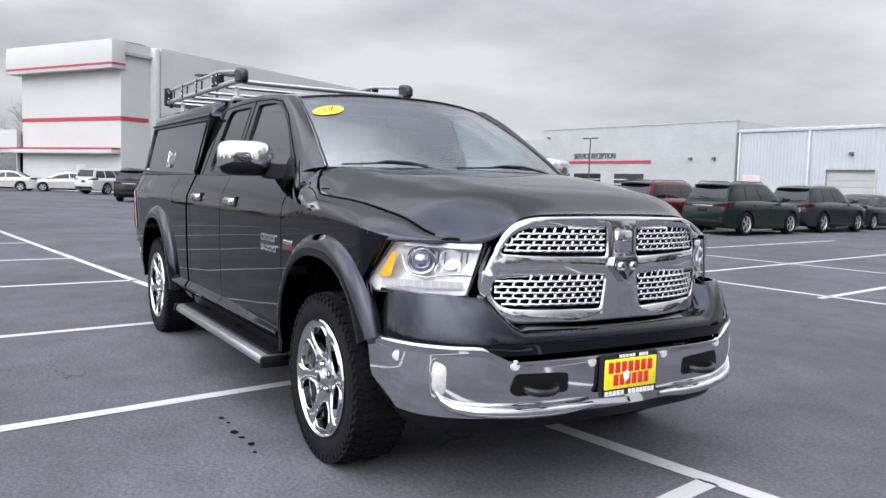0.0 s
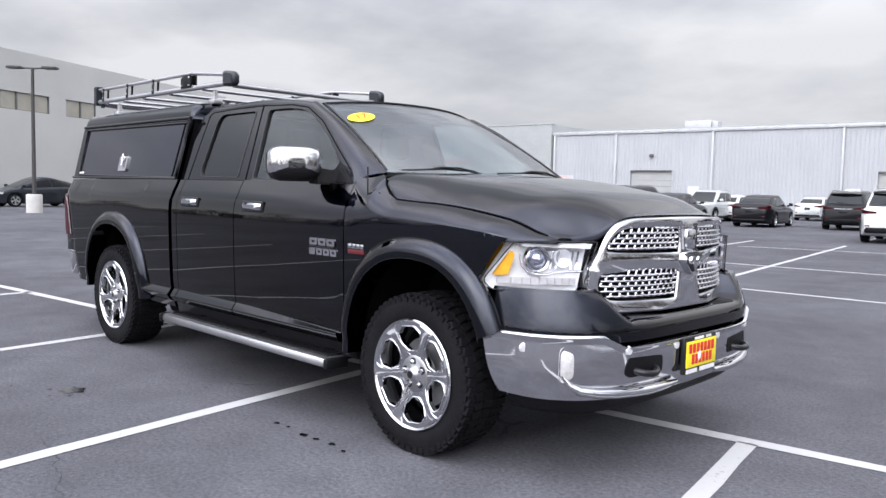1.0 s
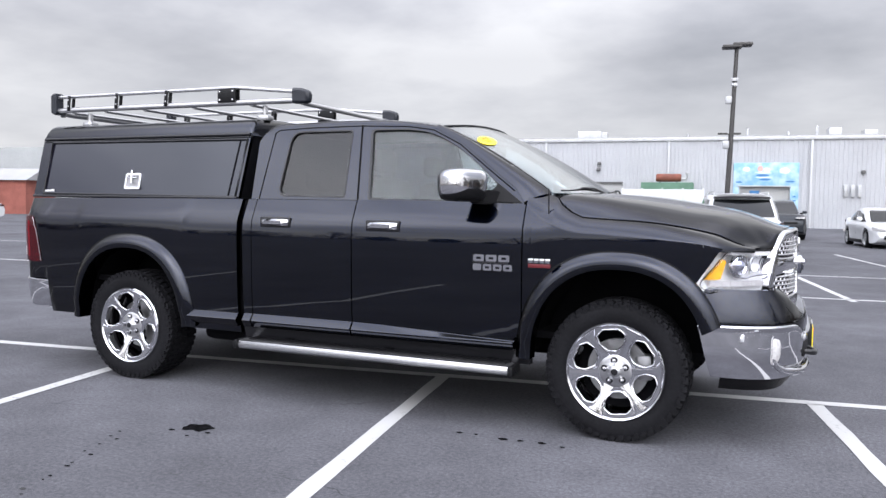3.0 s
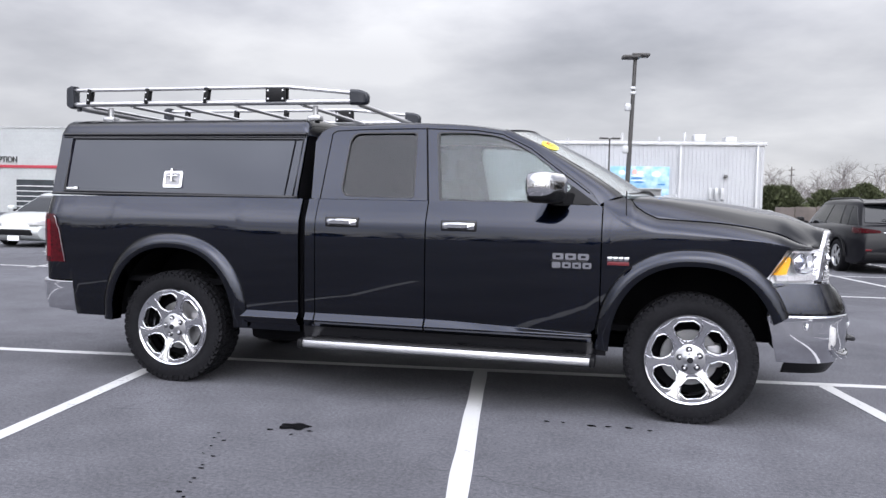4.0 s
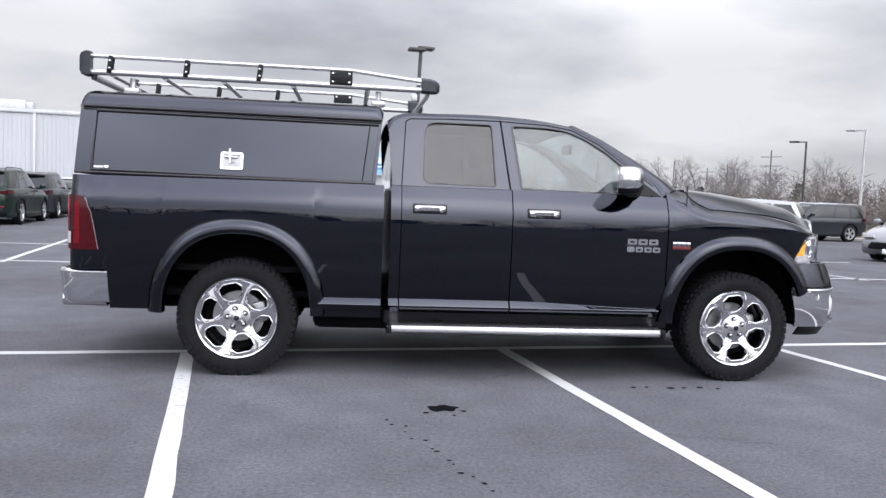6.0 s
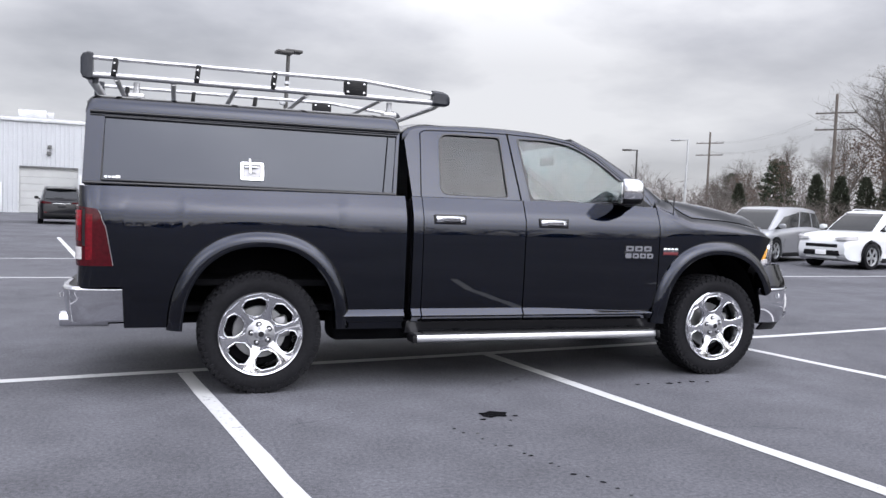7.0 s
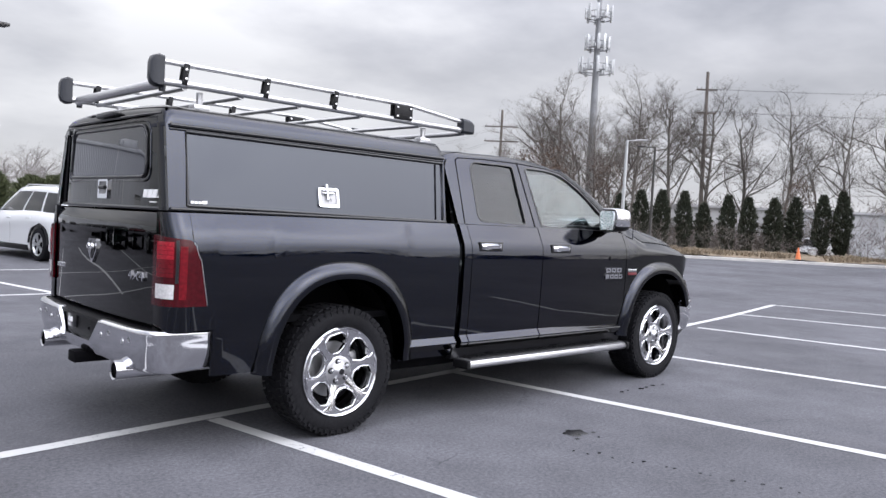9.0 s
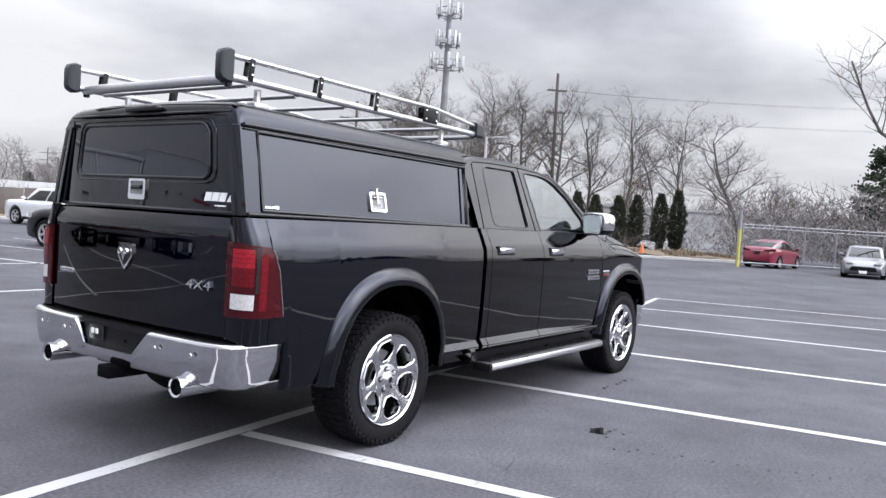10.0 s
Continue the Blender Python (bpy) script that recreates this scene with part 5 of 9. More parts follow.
# headlamps
for s in (-1, 1):
    def hp(u, z, off):
        """u: 0 at the outer tip to 1 beside the grille."""
        sy = 0.968 - 0.335 * u
        p = nose(s * sy, z, 0.03)
        p.x -= 0.085 * max(0, (sy - 0.89) / 0.078) ** 2
        return p + Vector((off, s * off * 0.5, 0))
    H_O = rounded([(0.0, 0.900), (0.005, 0.925), (0.13, 1.078), (0.18, 1.090), (0.985, 1.091), (0.80, 0.868), (0.03, 0.868)], [0.01, 0.03, 0.02, 0.03, 0.02, 0.03, 0.02])
    bm = bmesh.new()
    sheet(bm, H_O, [], lambda u, z, d: hp(u, z, -0.030 - 0.22 * (z - 0.875) - 0.008 * math.sin(9 * u) - d), 0.015)
    hl = part("headlamp", bm, M["housing"], truck, "clear headlamp with amber corner and projector")
    bm = bmesh.new()
    slab(bm, steps(0, 1, 14), lambda u: steps(interp([(0, 0.900), (0.04, 0.870), (0.80, 0.870), (0.985, 1.075), (1.0, 1.085)], u), interp([(0, 0.915), (0.13, 1.076), (0.18, 1.088), (1.0, 1.0895)], u), 8), lambda u, z, d: hp(u, z, 0.004 - d), 0.004)
    part("lens", bm, M["lens"], hl, "clear plastic lens", smooth=60).visible_shadow = False
    bm = bmesh.new()
    ring = [hp(u, z, 0.006) for u, z in H_O]
    tube(bm, ring + ring[:1], 0.0028, 6)
    part("bezel", bm, M["trim"], hl, smooth=60)
    bm = bmesh.new()
    sheet(bm, rounded([(0.045, 0.930), (0.120, 0.935), (0.158, 1.030), (0.135, 1.045)], 0.010), [], lambda u, z, d: hp(u, z, -0.010 - d), 0.02)
    part("indicator", bm, M["amber"], hl, "amber indicator")
    c = hp(0.37, 1.008, -0.040)
    n_ = Vector((0.86, s * 0.5, 0)).normalized()
    mt = Matrix.Translation(c) @ n_.to_track_quat("X", "Z").to_matrix().to_4x4()
    bm = lathe(bmesh.new(), [(0.062, -0.01), (0.060, 0.016), (0.054, 0.022), (0.046, 0.018), (0.041, 0.004)], 28, "X")
    bmesh.ops.transform(bm, matrix=mt, verts=bm.verts[:])
    part("projector_ring", bm, M["chrome"], hl, smooth=50)
    bm = lathe(bmesh.new(), [(0.0, 0.036), (0.016, 0.032), (0.030, 0.022), (0.038, 0.006), (0.040, 0.0)], 28, "X")
    bmesh.ops.transform(bm, matrix=mt, verts=bm.verts[:])
    part("projector", bm, M["projector"], hl, smooth=60)
    c = hp(0.64, 1.012, -0.052)
    bm = lathe(bmesh.new(), [(0.0, -0.01), (0.022, 0.0), (0.042, 0.018), (0.045, 0.015)], 24, "X")
    bmesh.ops.transform(bm, matrix=Matrix.Translation(c) @ n_.to_track_quat("X", "Z").to_matrix().to_4x4(), verts=bm.verts[:])
    part("high_beam", bm, M["reflector"], hl, smooth=60)
    pts = [hp(u, z, -0.022) for u, z in ((0.20, 1.03), (0.22, 0.975), (0.28, 0.948), (0.42, 0.938), (0.55, 0.950), (0.68, 0.956), (0.85, 0.955))]
    part("light_divider", tube(bmesh.new(), pts, 0.006, 6), M["chrome"], hl, smooth=60)
    bm = bmesh.new()
    sheet(bm, [(0.20, 1.070), (0.22, 1.080), (0.95, 1.080), (0.93, 1.058), (0.24, 1.064)], [], lambda u, z, d: hp(u, z, -0.016 - d), 0.02)
    part("light_guide", bm, M["whiteprint"], hl)
    for u in (0.50, 0.56, 0.72, 0.78):
        part("reflector_fin", tube(bmesh.new(), [hp(u, 0.965, -0.035), hp(u + 0.02, 1.0, -0.045), hp(u + 0.03, 1.045, -0.035)], 0.005, 5), M["chrome"], hl, smooth=60)
    for k in range(9):
        u = 0.07 + 0.078 * k
        bm = bmesh.new()
        sheet(bm, [(u, 0.895), (u + 0.072, 0.895), (u + 0.072, 0.925), (u, 0.925)], [], lambda uu, z, d: hp(uu, z, -0.02 - d), 0.012)
        part("running_light", bm, M["white_lens"], hl)

# ---- wheels ----
def make_wheel():
    bm = lathe(bmesh.new(), [(0.02, 0.03), (0.155, 0.03), (0.160, 0.02), (0.160, 0.005), (0.10, 0.0), (0.02, 0.0)], 32)
    wheel = part("wheel", bm, M["steel"], truck, "wheel with chrome six-spoke rim and all-terrain tyre")
    # tyre: outer face at y = -0.13, lathe plus staggered tread blocks
    prof = [(0.250, -0.115), (0.262, -0.128), (0.300, -0.138), (0.345, -0.140), (0.368, -0.130), (0.380, -0.112), (0.382, -0.05), (0.382, 0.05), (0.380, 0.112), (0.368, 0.130), (0.345, 0.14), (0.300, 0.138), (0.262, 0.128), (0.250, 0.115)]
    bm = lathe(bmesh.new(), prof, 64)
    part("tyre", bm, M["rubber"], wheel, "black all-terrain tyre with deep tread", smooth=35)
    bm = bmesh.new()
    for k in range(52):
        a = 2 * math.pi * k / 52
        for y0, y1, r0, sk in ((-0.136, -0.098, 0.366, 0.0), (-0.090, -0.040, 0.378, 0.5), (-0.032, 0.032, 0.378, 0.2), (0.040, 0.090, 0.378, 0.7), (0.098, 0.136, 0.366, 0.35)):
            aa = a + sk * 2 * math.pi / 52
            big = abs(y0 + y1) > 0.2
            mt = Matrix.Rotation(-aa, 4, "Y") @ Matrix.Translation((r0 + (0.010 if not big else 0.012), 0, 0))
            h = 0.012 if not big else 0.022
            add_box(bm, (-h, y0, -0.0185), (0.003 if not big else 0.006, y1, 0.0185 - (0.006 if k % 2 else 0)), 0, mt @ Matrix.Rotation(0.25 if sk > 0.3 else -0.25, 4, "X"))
    # shoulder lugs down the outer wall
    for k in range(52):
        a = 2 * math.pi * k / 52
        add_box(bm, (0.352 - 0.006 * (k % 2), -0.1418, -0.013), (0.371, -0.128, 0.013), 0, Matrix.Rotation(-a, 4, "Y"))
    tagged(part("tread", bm, M["rubber"], wheel, smooth=0), kind="stuff")
    # rim
    bm = lathe(bmesh.new(), [(0.262, -0.128), (0.270, -0.137), (0.265, -0.143), (0.257, -0.138), (0.248, -0.118), (0.240, -0.09), (0.230, 0.10), (0.250, 0.12)], 64)
    part("rim_barrel", bm, M["chrome"], wheel, smooth=50)
    # dished face with six windows, a lip round each and a flat-topped rib down every spoke
    def face(x, z, d):
        r = math.hypot(x, z)
        return Vector((x, -0.104 - 0.030 * min(1, max(0, (r - 0.095) / 0.15)) ** 0.8 + d, z))
    def turned(pts, a):
        return [(p * math.cos(a) - q * math.sin(a), p * math.sin(a) + q * math.cos(a)) for p, q in pts]
    win = rounded([(0.112, -0.024), (0.148, -0.066), (0.200, -0.078), (0.232, -0.044), (0.232, 0.044), (0.200, 0.078), (0.148, 0.066), (0.112, 0.024)], 0.012)
    gaps = [turned(win, radians(60 * k + 30)) for k in range(6)]
    bm = sheet(bmesh.new(), [(0.257 * math.cos(2 * math.pi * k / 60), 0.257 * math.sin(2 * math.pi * k / 60)) for k in range(60)], gaps, face, 0.028)
    rface = part("rim_face", bm, M["chrome"], wheel, "chrome six-spoke rim face", smooth=35)
    for k in range(6):
        lip = [face(x, z, -0.001) for x, z in gaps[k]]
        part("window_lip", tube(bmesh.new(), lip + lip[:1], 0.0045, 6), M["chrome"], rface, smooth=60)
        rings = []
        for t, w in ((0.085, 0.028), (0.115, 0.018), (0.150, 0.013), (0.190, 0.014), (0.226, 0.024), (0.247, 0.040)):
            y = face(t, 0, 0).y
            rings.append([(t, y + 0.004, -w * 1.25), (t, y - 0.005, -w), (t, y - 0.006, 0), (t, y - 0.005, w), (t, y + 0.004, w * 1.25)])
        bm = bmesh.new()
        loft(bm, rings)
        bmesh.ops.transform(bm, matrix=Matrix.Rotation(radians(60 * k), 4, "Y"), verts=bm.verts[:])
        bmesh.ops.recalc_face_normals(bm, faces=bm.faces[:])
        part("spoke", bm, M["chrome"], rface, smooth=30)
    bm = lathe(bmesh.new(), [(0.0, -0.142), (0.020, -0.141), (0.030, -0.136), (0.034, -0.124), (0.046, -0.117), (0.072, -0.113), (0.090, -0.110), (0.098, -0.102), (0.098, -0.06)], 32)
    hubp = part("hub_cap", bm, M["satin"], wheel, smooth=45)
    for k in range(5):
        a = 2 * math.pi * k / 5 + 0.3
        bm = lathe(bmesh.new(), [(0.0, -0.136), (0.009, -0.134), (0.012, -0.128), (0.0125, -0.09)], 6, "Y", (0.060 * math.cos(a), 0, 0.060 * math.sin(a)))
        part("lug_nut", bm, M["chrome"], hubp, smooth=30)
        # flat black disc round the nut paints the shade of its recess
        part("lug_pocket", lathe(bmesh.new(), [(0.0, -0.1165), (0.019, -0.1165), (0.020, -0.10)], 16, "Y", (0.060 * math.cos(a), 0, 0.060 * math.sin(a))), M["trim"], hubp)
    bm = lathe(bmesh.new(), [(0.0, -0.1435), (0.018, -0.143), (0.019, -0.140)], 20)
    part("hub_badge", bm, M["trim"], hubp)
    # brake disc behind the spokes
    bm = lathe(bmesh.new(), [(0.07, -0.03), (0.168, -0.03), (0.170, -0.01), (0.07, -0.01)], 40, close=True)
    part("brake_disc", bm, M["steel"], wheel, smooth=40)
    part("brake_caliper", box((0.10, -0.05, -0.07), (0.19, 0.03, 0.07), 0.02), M["steel"], wheel)
    part("wheel_back", lathe(bmesh.new(), [(0.0, 0.02), (0.226, 0.02)], 32), M["under"], wheel)
    return wheel


YW = 0.862
w0 = make_wheel()
w0.scale = (1.028, 1, 1.028)
w0.matrix_basis = pose(RAX, -YW, HUB, 0, -13, 0) @ Matrix.Diagonal((1.028, 1, 1.028, 1))
copy_thing(w0, pose(FAX, -YW, HUB, 0, -7, 0))
copy_thing(w0, pose(RAX, YW, HUB, 0, 0, 180))
copy_thing(w0, pose(FAX, YW, HUB, 0, 40, 180))

# ---- running boards ----
for s in (-1, 1):
    bm = bmesh.new()
    rings = []
    for x in (1.03, 1.05, 2.965, 2.985):
        k = 0.8 if x in (1.03, 2.985) else 1.0
        rings.append([(x, s * (1.015 + k * dy), 0.365 + k * dz) for dy, dz in ((-0.085, 0.012), (-0.03, 0.018), (0.03, 0.018), (0.055, 0.012), (0.066, -0.008), (0.062, -0.03), (0.04, -0.042), (-0.06, -0.042), (-0.085, -0.03))])
    loft(bm, rings)
    bmesh.ops.recalc_face_normals(bm, faces=bm.faces[:])
    rb = part("running_board", bm, M["satin"], truck, "bright metal running board with black tread pads", smooth=40)
    part("step_pad", box((1.10, s * 0.985 - 0.05, 0.378), (2.94, s * 0.985 + 0.05, 0.392), 0.006), M["plastic"], rb)
    bm = bmesh.new()
    for k in range(60):
        add_box(bm, (1.12 + 0.03 * k, s * 0.985 - 0.042, 0.390), (1.135 + 0.03 * k, s * 0.985 + 0.042, 0.396))
    tagged(part("step_ribs", bm, M["plastic"], rb, smooth=0), kind="stuff")
    for x in (1.03, 2.985):
        part("end_cap", box((x - 0.018, s * 1.005 - 0.085, 0.322), (x + 0.018, s * 1.005 + 0.07, 0.384), 0.012), M["plastic"], rb)
    for x in (1.35, 2.1, 2.8):
        part("board_bracket", box((x, min(s * 0.75, s * 0.96), 0.33), (x + 0.06, max(s * 0.75, s * 0.96), 0.40)), M["under"], rb)

# ---- mirrors, aerial, badges ----
for s in (-1, 1):
    # housing: long axis swept back towards its outer end
    ax, ay = Vector((-0.42, s * 0.907, 0)), Vector((0.907, s * 0.42, 0))
    mid = Vector((2.676, s * 1.084, 1.436))
    def mirror_shell(name, z0, z1, mat, parent, grow=0.0, label=""):
        bm = bmesh.new()
        rings = []
        for dx, w, h in ((-0.066, 0.136, 0.92), (-0.058, 0.146, 0.98), (-0.01, 0.147, 1.0), (0.04, 0.142, 0.97), (0.072, 0.128, 0.88), (0.088, 0.10, 0.66), (0.094, 0.05, 0.35)):
            ring = []
            for a in range(0, 360, 15):
                ca, sa = math.cos(radians(a)), math.sin(radians(a))
                q = (abs(ca) ** 4.5 + abs(sa) ** 4.5) ** (-1 / 4.5)
                zz = (z0 + z1) / 2 + (z1 - z0) / 2 * h * q * sa
                ring.append(mid + ay * dx + ax * ((w + grow) * q * ca) + Vector((0, 0, zz)))
            rings.append(ring)
        loft(bm, rings)
        bmesh.ops.recalc_face_normals(bm, faces=bm.faces[:])
        return part(name, bm, mat, parent, label, smooth=60)
    mi = mirror_shell("door_mirror", -0.102, 0.086, M["plastic"], truck, -0.004, "door mirror with chrome cap and black base")
    mirror_shell("mirror_cap", -0.090, 0.092, M["chrome"], mi, 0.003, "chrome mirror cap")
    bm = bmesh.new()
    gq = rounded([(-0.112, -0.092), (0.112, -0.092), (0.112, 0.066), (-0.112, 0.066)], 0.03)
    sheet(bm, gq, [], lambda u, v, d: mid + ay * (-0.068 - d) + ax * u + Vector((0, 0, v)), 0.004)
    part("mirror_glass", bm, M["mirror"], mi, "silvered mirror glass")
    bm = bmesh.new()
    loft(bm, [[(xc + 0.045 * cx, s * y, zc + hh * cz2) for cx, cz2 in ((-1, -1), (1, -1), (1, 1), (-1, 1))] for y, zc, hh, xc in ((1.00, 1.372, 0.045, 2.72), (0.97, 1.366, 0.045, 2.74), (0.94, 1.362, 0.042, 2.76), (0.885, 1.362, 0.040, 2.80))])
    bmesh.ops.recalc_face_normals(bm, faces=bm.faces[:])
    bmesh.ops.bevel(bm, geom=bm.edges[:], offset=0.008, segments=2, affect="EDGES")
    part("mirror_arm", bm, M["plastic"], mi)
    bm = bmesh.new()
    sheet(bm, [(2.74, 1.338), (2.985, 1.332), (2.82, 1.45)], [], gl(s, 0.006), 0.02)
    part("mirror_sail", bm, M["plastic"], mi)
    # raised letters of the maker's badges, as plain chrome blocks
    yb = half(2.83, 0.97)
    bd = part("side_badge", box((2.705, min(s * (yb - 0.004), s * (yb + 0.003)), 0.971), (2.930, max(s * (yb - 0.004), s * (yb + 0.003)), 0.978), 0.001), M["trim"], truck)
    for x0, zc, n, w, h, sk in ((2.715, 1.003, 3, 0.075, 0.040, 0), (2.712, 0.948, 4, 0.060, 0.038, 0)):
        for k in range(n):
            bm = bmesh.new()
            xk = x0 + k * (w + 0.004)
            o = rounded([(xk, zc - h / 2), (xk + w * 0.92, zc - h / 2), (xk + w * 0.92, zc + h / 2), (xk, zc + h / 2)], 0.010, 3)
            hl_ = [rounded([(xk + w * 0.26, zc - h * 0.18), (xk + w * 0.66, zc - h * 0.18), (xk + w * 0.66, zc + h * 0.16), (xk + w * 0.26, zc + h * 0.16)], 0.004, 2)]
            sheet(bm, o, hl_ if (n == 4 and k) or n == 3 else [], lambda x, z, d: Vector((x, s * (half(x, z) + 0.007 - d), z)), 0.010)
            part("badge_block", bm, M["chrome"], bd)
    bm = bmesh.new()
    for k in range(4):
        add_box(bm, (3.055 + k * 0.034, min(s * (yb - 0.004), s * (yb + 0.004)), 0.985), (3.083 + k * 0.034, max(s * (yb - 0.004), s * (yb + 0.004)), 1.010), 0.002)
    part("engine_badge", bm, M["chrome"], truck, "small chrome engine badge bars")
    part("engine_badge_field", box((3.055, min(s * (yb - 0.004), s * (yb + 0.003)), 0.958), (3.188, max(s * (yb - 0.004), s * (yb + 0.003)), 0.980), 0.001), M["badgered"], truck)
bm = tube(bmesh.new(), [(3.150, -0.945, 1.195), (3.150, -0.940, 1.235), (3.152, -0.935, 1.275)], [0.020, 0.016, 0.008], 8)
an = part("aerial", bm, M["satin"], truck, "black mast aerial")
part("aerial_mast", tube(bmesh.new(), [(3.160, -0.953, 1.25), (3.158, -0.955, 1.418)], 0.0042, 6), M["trim"], an)
bm = tube(bmesh.new(), [(3.165, -0.953, 1.245), (3.195, -0.945, 1.252), (3.235, -0.925, 1.256)], 0.005, 5)
part("fender_scuff", bm, M["trim"], truck)

# ---- tailgate, lamps, rear bumper ----
def tail(y, z, d):
    return Vector((-1.148 + 0.035 * abs(y / 0.78) ** 3 + 0.03 * max(0, z - 1.22) / 0.11 + d - 0.012 * math.exp(-((z - 1.26) / 0.03) ** 2), y, z))
bm = bmesh.new()
slab(bm, steps(-0.805, 0.805, 16), lambda y: steps(0.72, 1.318, 16), tail, 0.05)
tg = part("tailgate", bm, M["paint"], truck, "closed glossy black tailgate", smooth=50)
bm = bmesh.new()
sheet(bm, rounded([(-0.062, 1.14), (0.062, 1.14), (0.068, 1.07), (0.0, 0.99), (-0.068, 1.07)], 0.012), [], lambda y, z, d: tail(y, z, -0.012 + d), 0.014)
tb = part("tailgate_badge", bm, M["chrome"], tg, "plain chrome shield badge")
bm = bmesh.new()
sheet(bm, rounded([(-0.045, 1.125), (0.045, 1.125), (0.050, 1.075), (0.0, 1.015), (-0.050, 1.075)], 0.010), [], lambda y, z, d: tail(y, z, -0.016 + d), 0.005)
part("badge_field", bm, M["trim"], tb)
bm = bmesh.new()
sheet(bm, rounded([(-0.030, 1.118), (0.030, 1.118), (0.040, 1.085), (0.014, 1.075), (0.0, 1.035), (-0.014, 1.075), (-0.040, 1.085)], 0.008), [], lambda y, z, d: tail(y, z, -0.022 + d), 0.008)
for sy in (-1, 1):
    lathe(bm, [(0.006, -0.012), (0.015, -0.014), (0.020, -0.006), (0.020, 0.0)], 16, "X", tail(sy * 0.028, 1.095, -0.016))
part("badge_relief", bm, M["chrome"], tb)
lettering("drive_badge", "4X4", 0.088, 0.006, M["chrome"], pose(tail(-0.66, 0.93, 0).x - 0.008, -0.620, 0.965, 90, 0, -90 + 3) @ Matrix.Diagonal((1.25, 0.8, 1, 1)), tg, "chrome 4X4 badge")
part("name_badge", box((tail(0.6, 0.95, 0).x - 0.004, 0.50, 0.925), (tail(0.6, 0.95, 0).x + 0.008, 0.70, 0.955), 0.003), M["chrome"], tg, "small chrome name bar")
for s in (-1, 1):
    # tail lamp wraps the corner and runs on along the flank
    def tl(u, z, d):
        """u: 0 at the tailgate, 1 at the corner's end, past that along the flank."""
        a = radians(90 * min(u, 1))
        q = (math.cos(a) ** 3 + math.sin(a) ** 3) ** (-1 / 3)
        yo = half(-0.98, z) + 0.001
        return Vector((-0.985 - 0.135 * q * math.cos(a) + d * math.cos(a) + 0.2 * max(0, u - 1), s * (0.815 + (yo - 0.815) * q * math.sin(a) - d * math.sin(a)), z))
    def lamp_piece(u0, u1, z0, z1, mat, nm, parent, off=0.0, label=""):
        bm = bmesh.new()
        top = lambda u: min(z1, 1.204 - 0.022 * u - 0.12 * max(0, (u - 0.90) / 0.22) ** 2.2) if z1 <= 1.23 else z1
        slab(bm, steps(u0, u1, 16), lambda u: steps(z0, top(u), 8), lambda u, z, d: tl(u + (0.30 * max(0, 1.16 - z) / 0.32 * min(1, max(0, (u - 0.98) / 0.1))), z, d + off), 0.03)
        return part(nm, bm, mat, parent, label, smooth=60)
    lampo = lamp_piece(0.0, 1.11, 0.832, 1.206, M["red"], "tail_lamp", truck, -0.008, "dark red wrap-around tail lamp with clear reversing light")
    for k in range(8):
        lamp_piece(0.16, 0.56, 0.985 + 0.0235 * k, 1.0070 + 0.0235 * k, M["redbright"] if k > 3 else M["redmid"], "lamp_cell", lampo, -0.0105)
    lamp_piece(0.60, 0.66, 0.955, 1.180, M["trim"], "lamp_divider", lampo, -0.0095)
    lamp_piece(0.68, 0.84, 0.870, 1.150, M["redmid"], "lamp_cell", lampo, -0.0093)
    lamp_piece(0.15, 0.58, 0.872, 0.948, M["white_lens"], "reversing_lamp", lampo, -0.0115, "clear reversing lamp")
    lamp_piece(0.0, 1.0, 0.695, 1.325, M["paint"], "bed_corner", truck, 0.004)
    # a thin bright tube stands in for the reflection along the lens edge
    rim = [tl(1.11 + 0.30 * max(0, 1.16 - z) / 0.32, z, -0.010) for z in steps(0.838, 1.075, 8)] + [tl(1.09, 1.115, -0.010), tl(1.05, 1.150, -0.010), tl(0.98, 1.172, -0.010)]
    part("lamp_rim", tube(bmesh.new(), rim, 0.0022, 5), M["satin"], lampo)
# rear bumper: nearly square in plan with tight corners
def rwrap(a, off=0.0):
    """a in degrees: -90 right end, 0 centre, 90 left end."""
    ca, sa = max(0.0, math.cos(radians(a))), math.sin(radians(a))
    q = (ca ** 8 + abs(sa) ** 8) ** (-1 / 8)
    y = 0.945 * q * sa
    return Vector((-0.835 - (0.395 - 0.02 * (y / 0.945) ** 2) * q * ca - off * ca, y + (1 if sa > 0 else -1) * off * abs(sa) ** 6, 0))
RW = [-90, -84, -78, -72, -66, -61, -57, -54, -51.5, -49.5, -48, -46.5, -45, -43.5, -42, -40, -37, -34, -31, -28.5, -26, -23.5, -21.5, -20.2, -19, -17.5, -16, -14.5, -13, -11.5, -10.2, -8, -4, 0]
RW = RW + [-a for a in RW[-2::-1]]
def rb_top(y):
    return 0.560 + 0.138 * min(1, max(0, (abs(y) - 0.215) / 0.13))
bm = bmesh.new()
slab(bm, RW, lambda a: [0, 0.05, 0.12, 0.25, 0.4, 0.55, 0.7, 0.82, 0.90, 0.95, 1.0], lambda a, t, d: rwrap(a, 0.010 * math.sin(math.pi * t) - 0.040 * (1 - t) ** 1.3 - (0.012 if t in (0, 1.0) else 0.0) + (0.005 if 0.88 < t < 1 else 0) - d) + Vector((0.035 * (1 - t) * (abs(a) / 90) ** 8 - 0.02 * (abs(a) / 90) ** 8, 0, 0)) + Vector((0, 0, 0.470 + (rb_top(rwrap(a).y) - 0.470) * t)), 0.03)
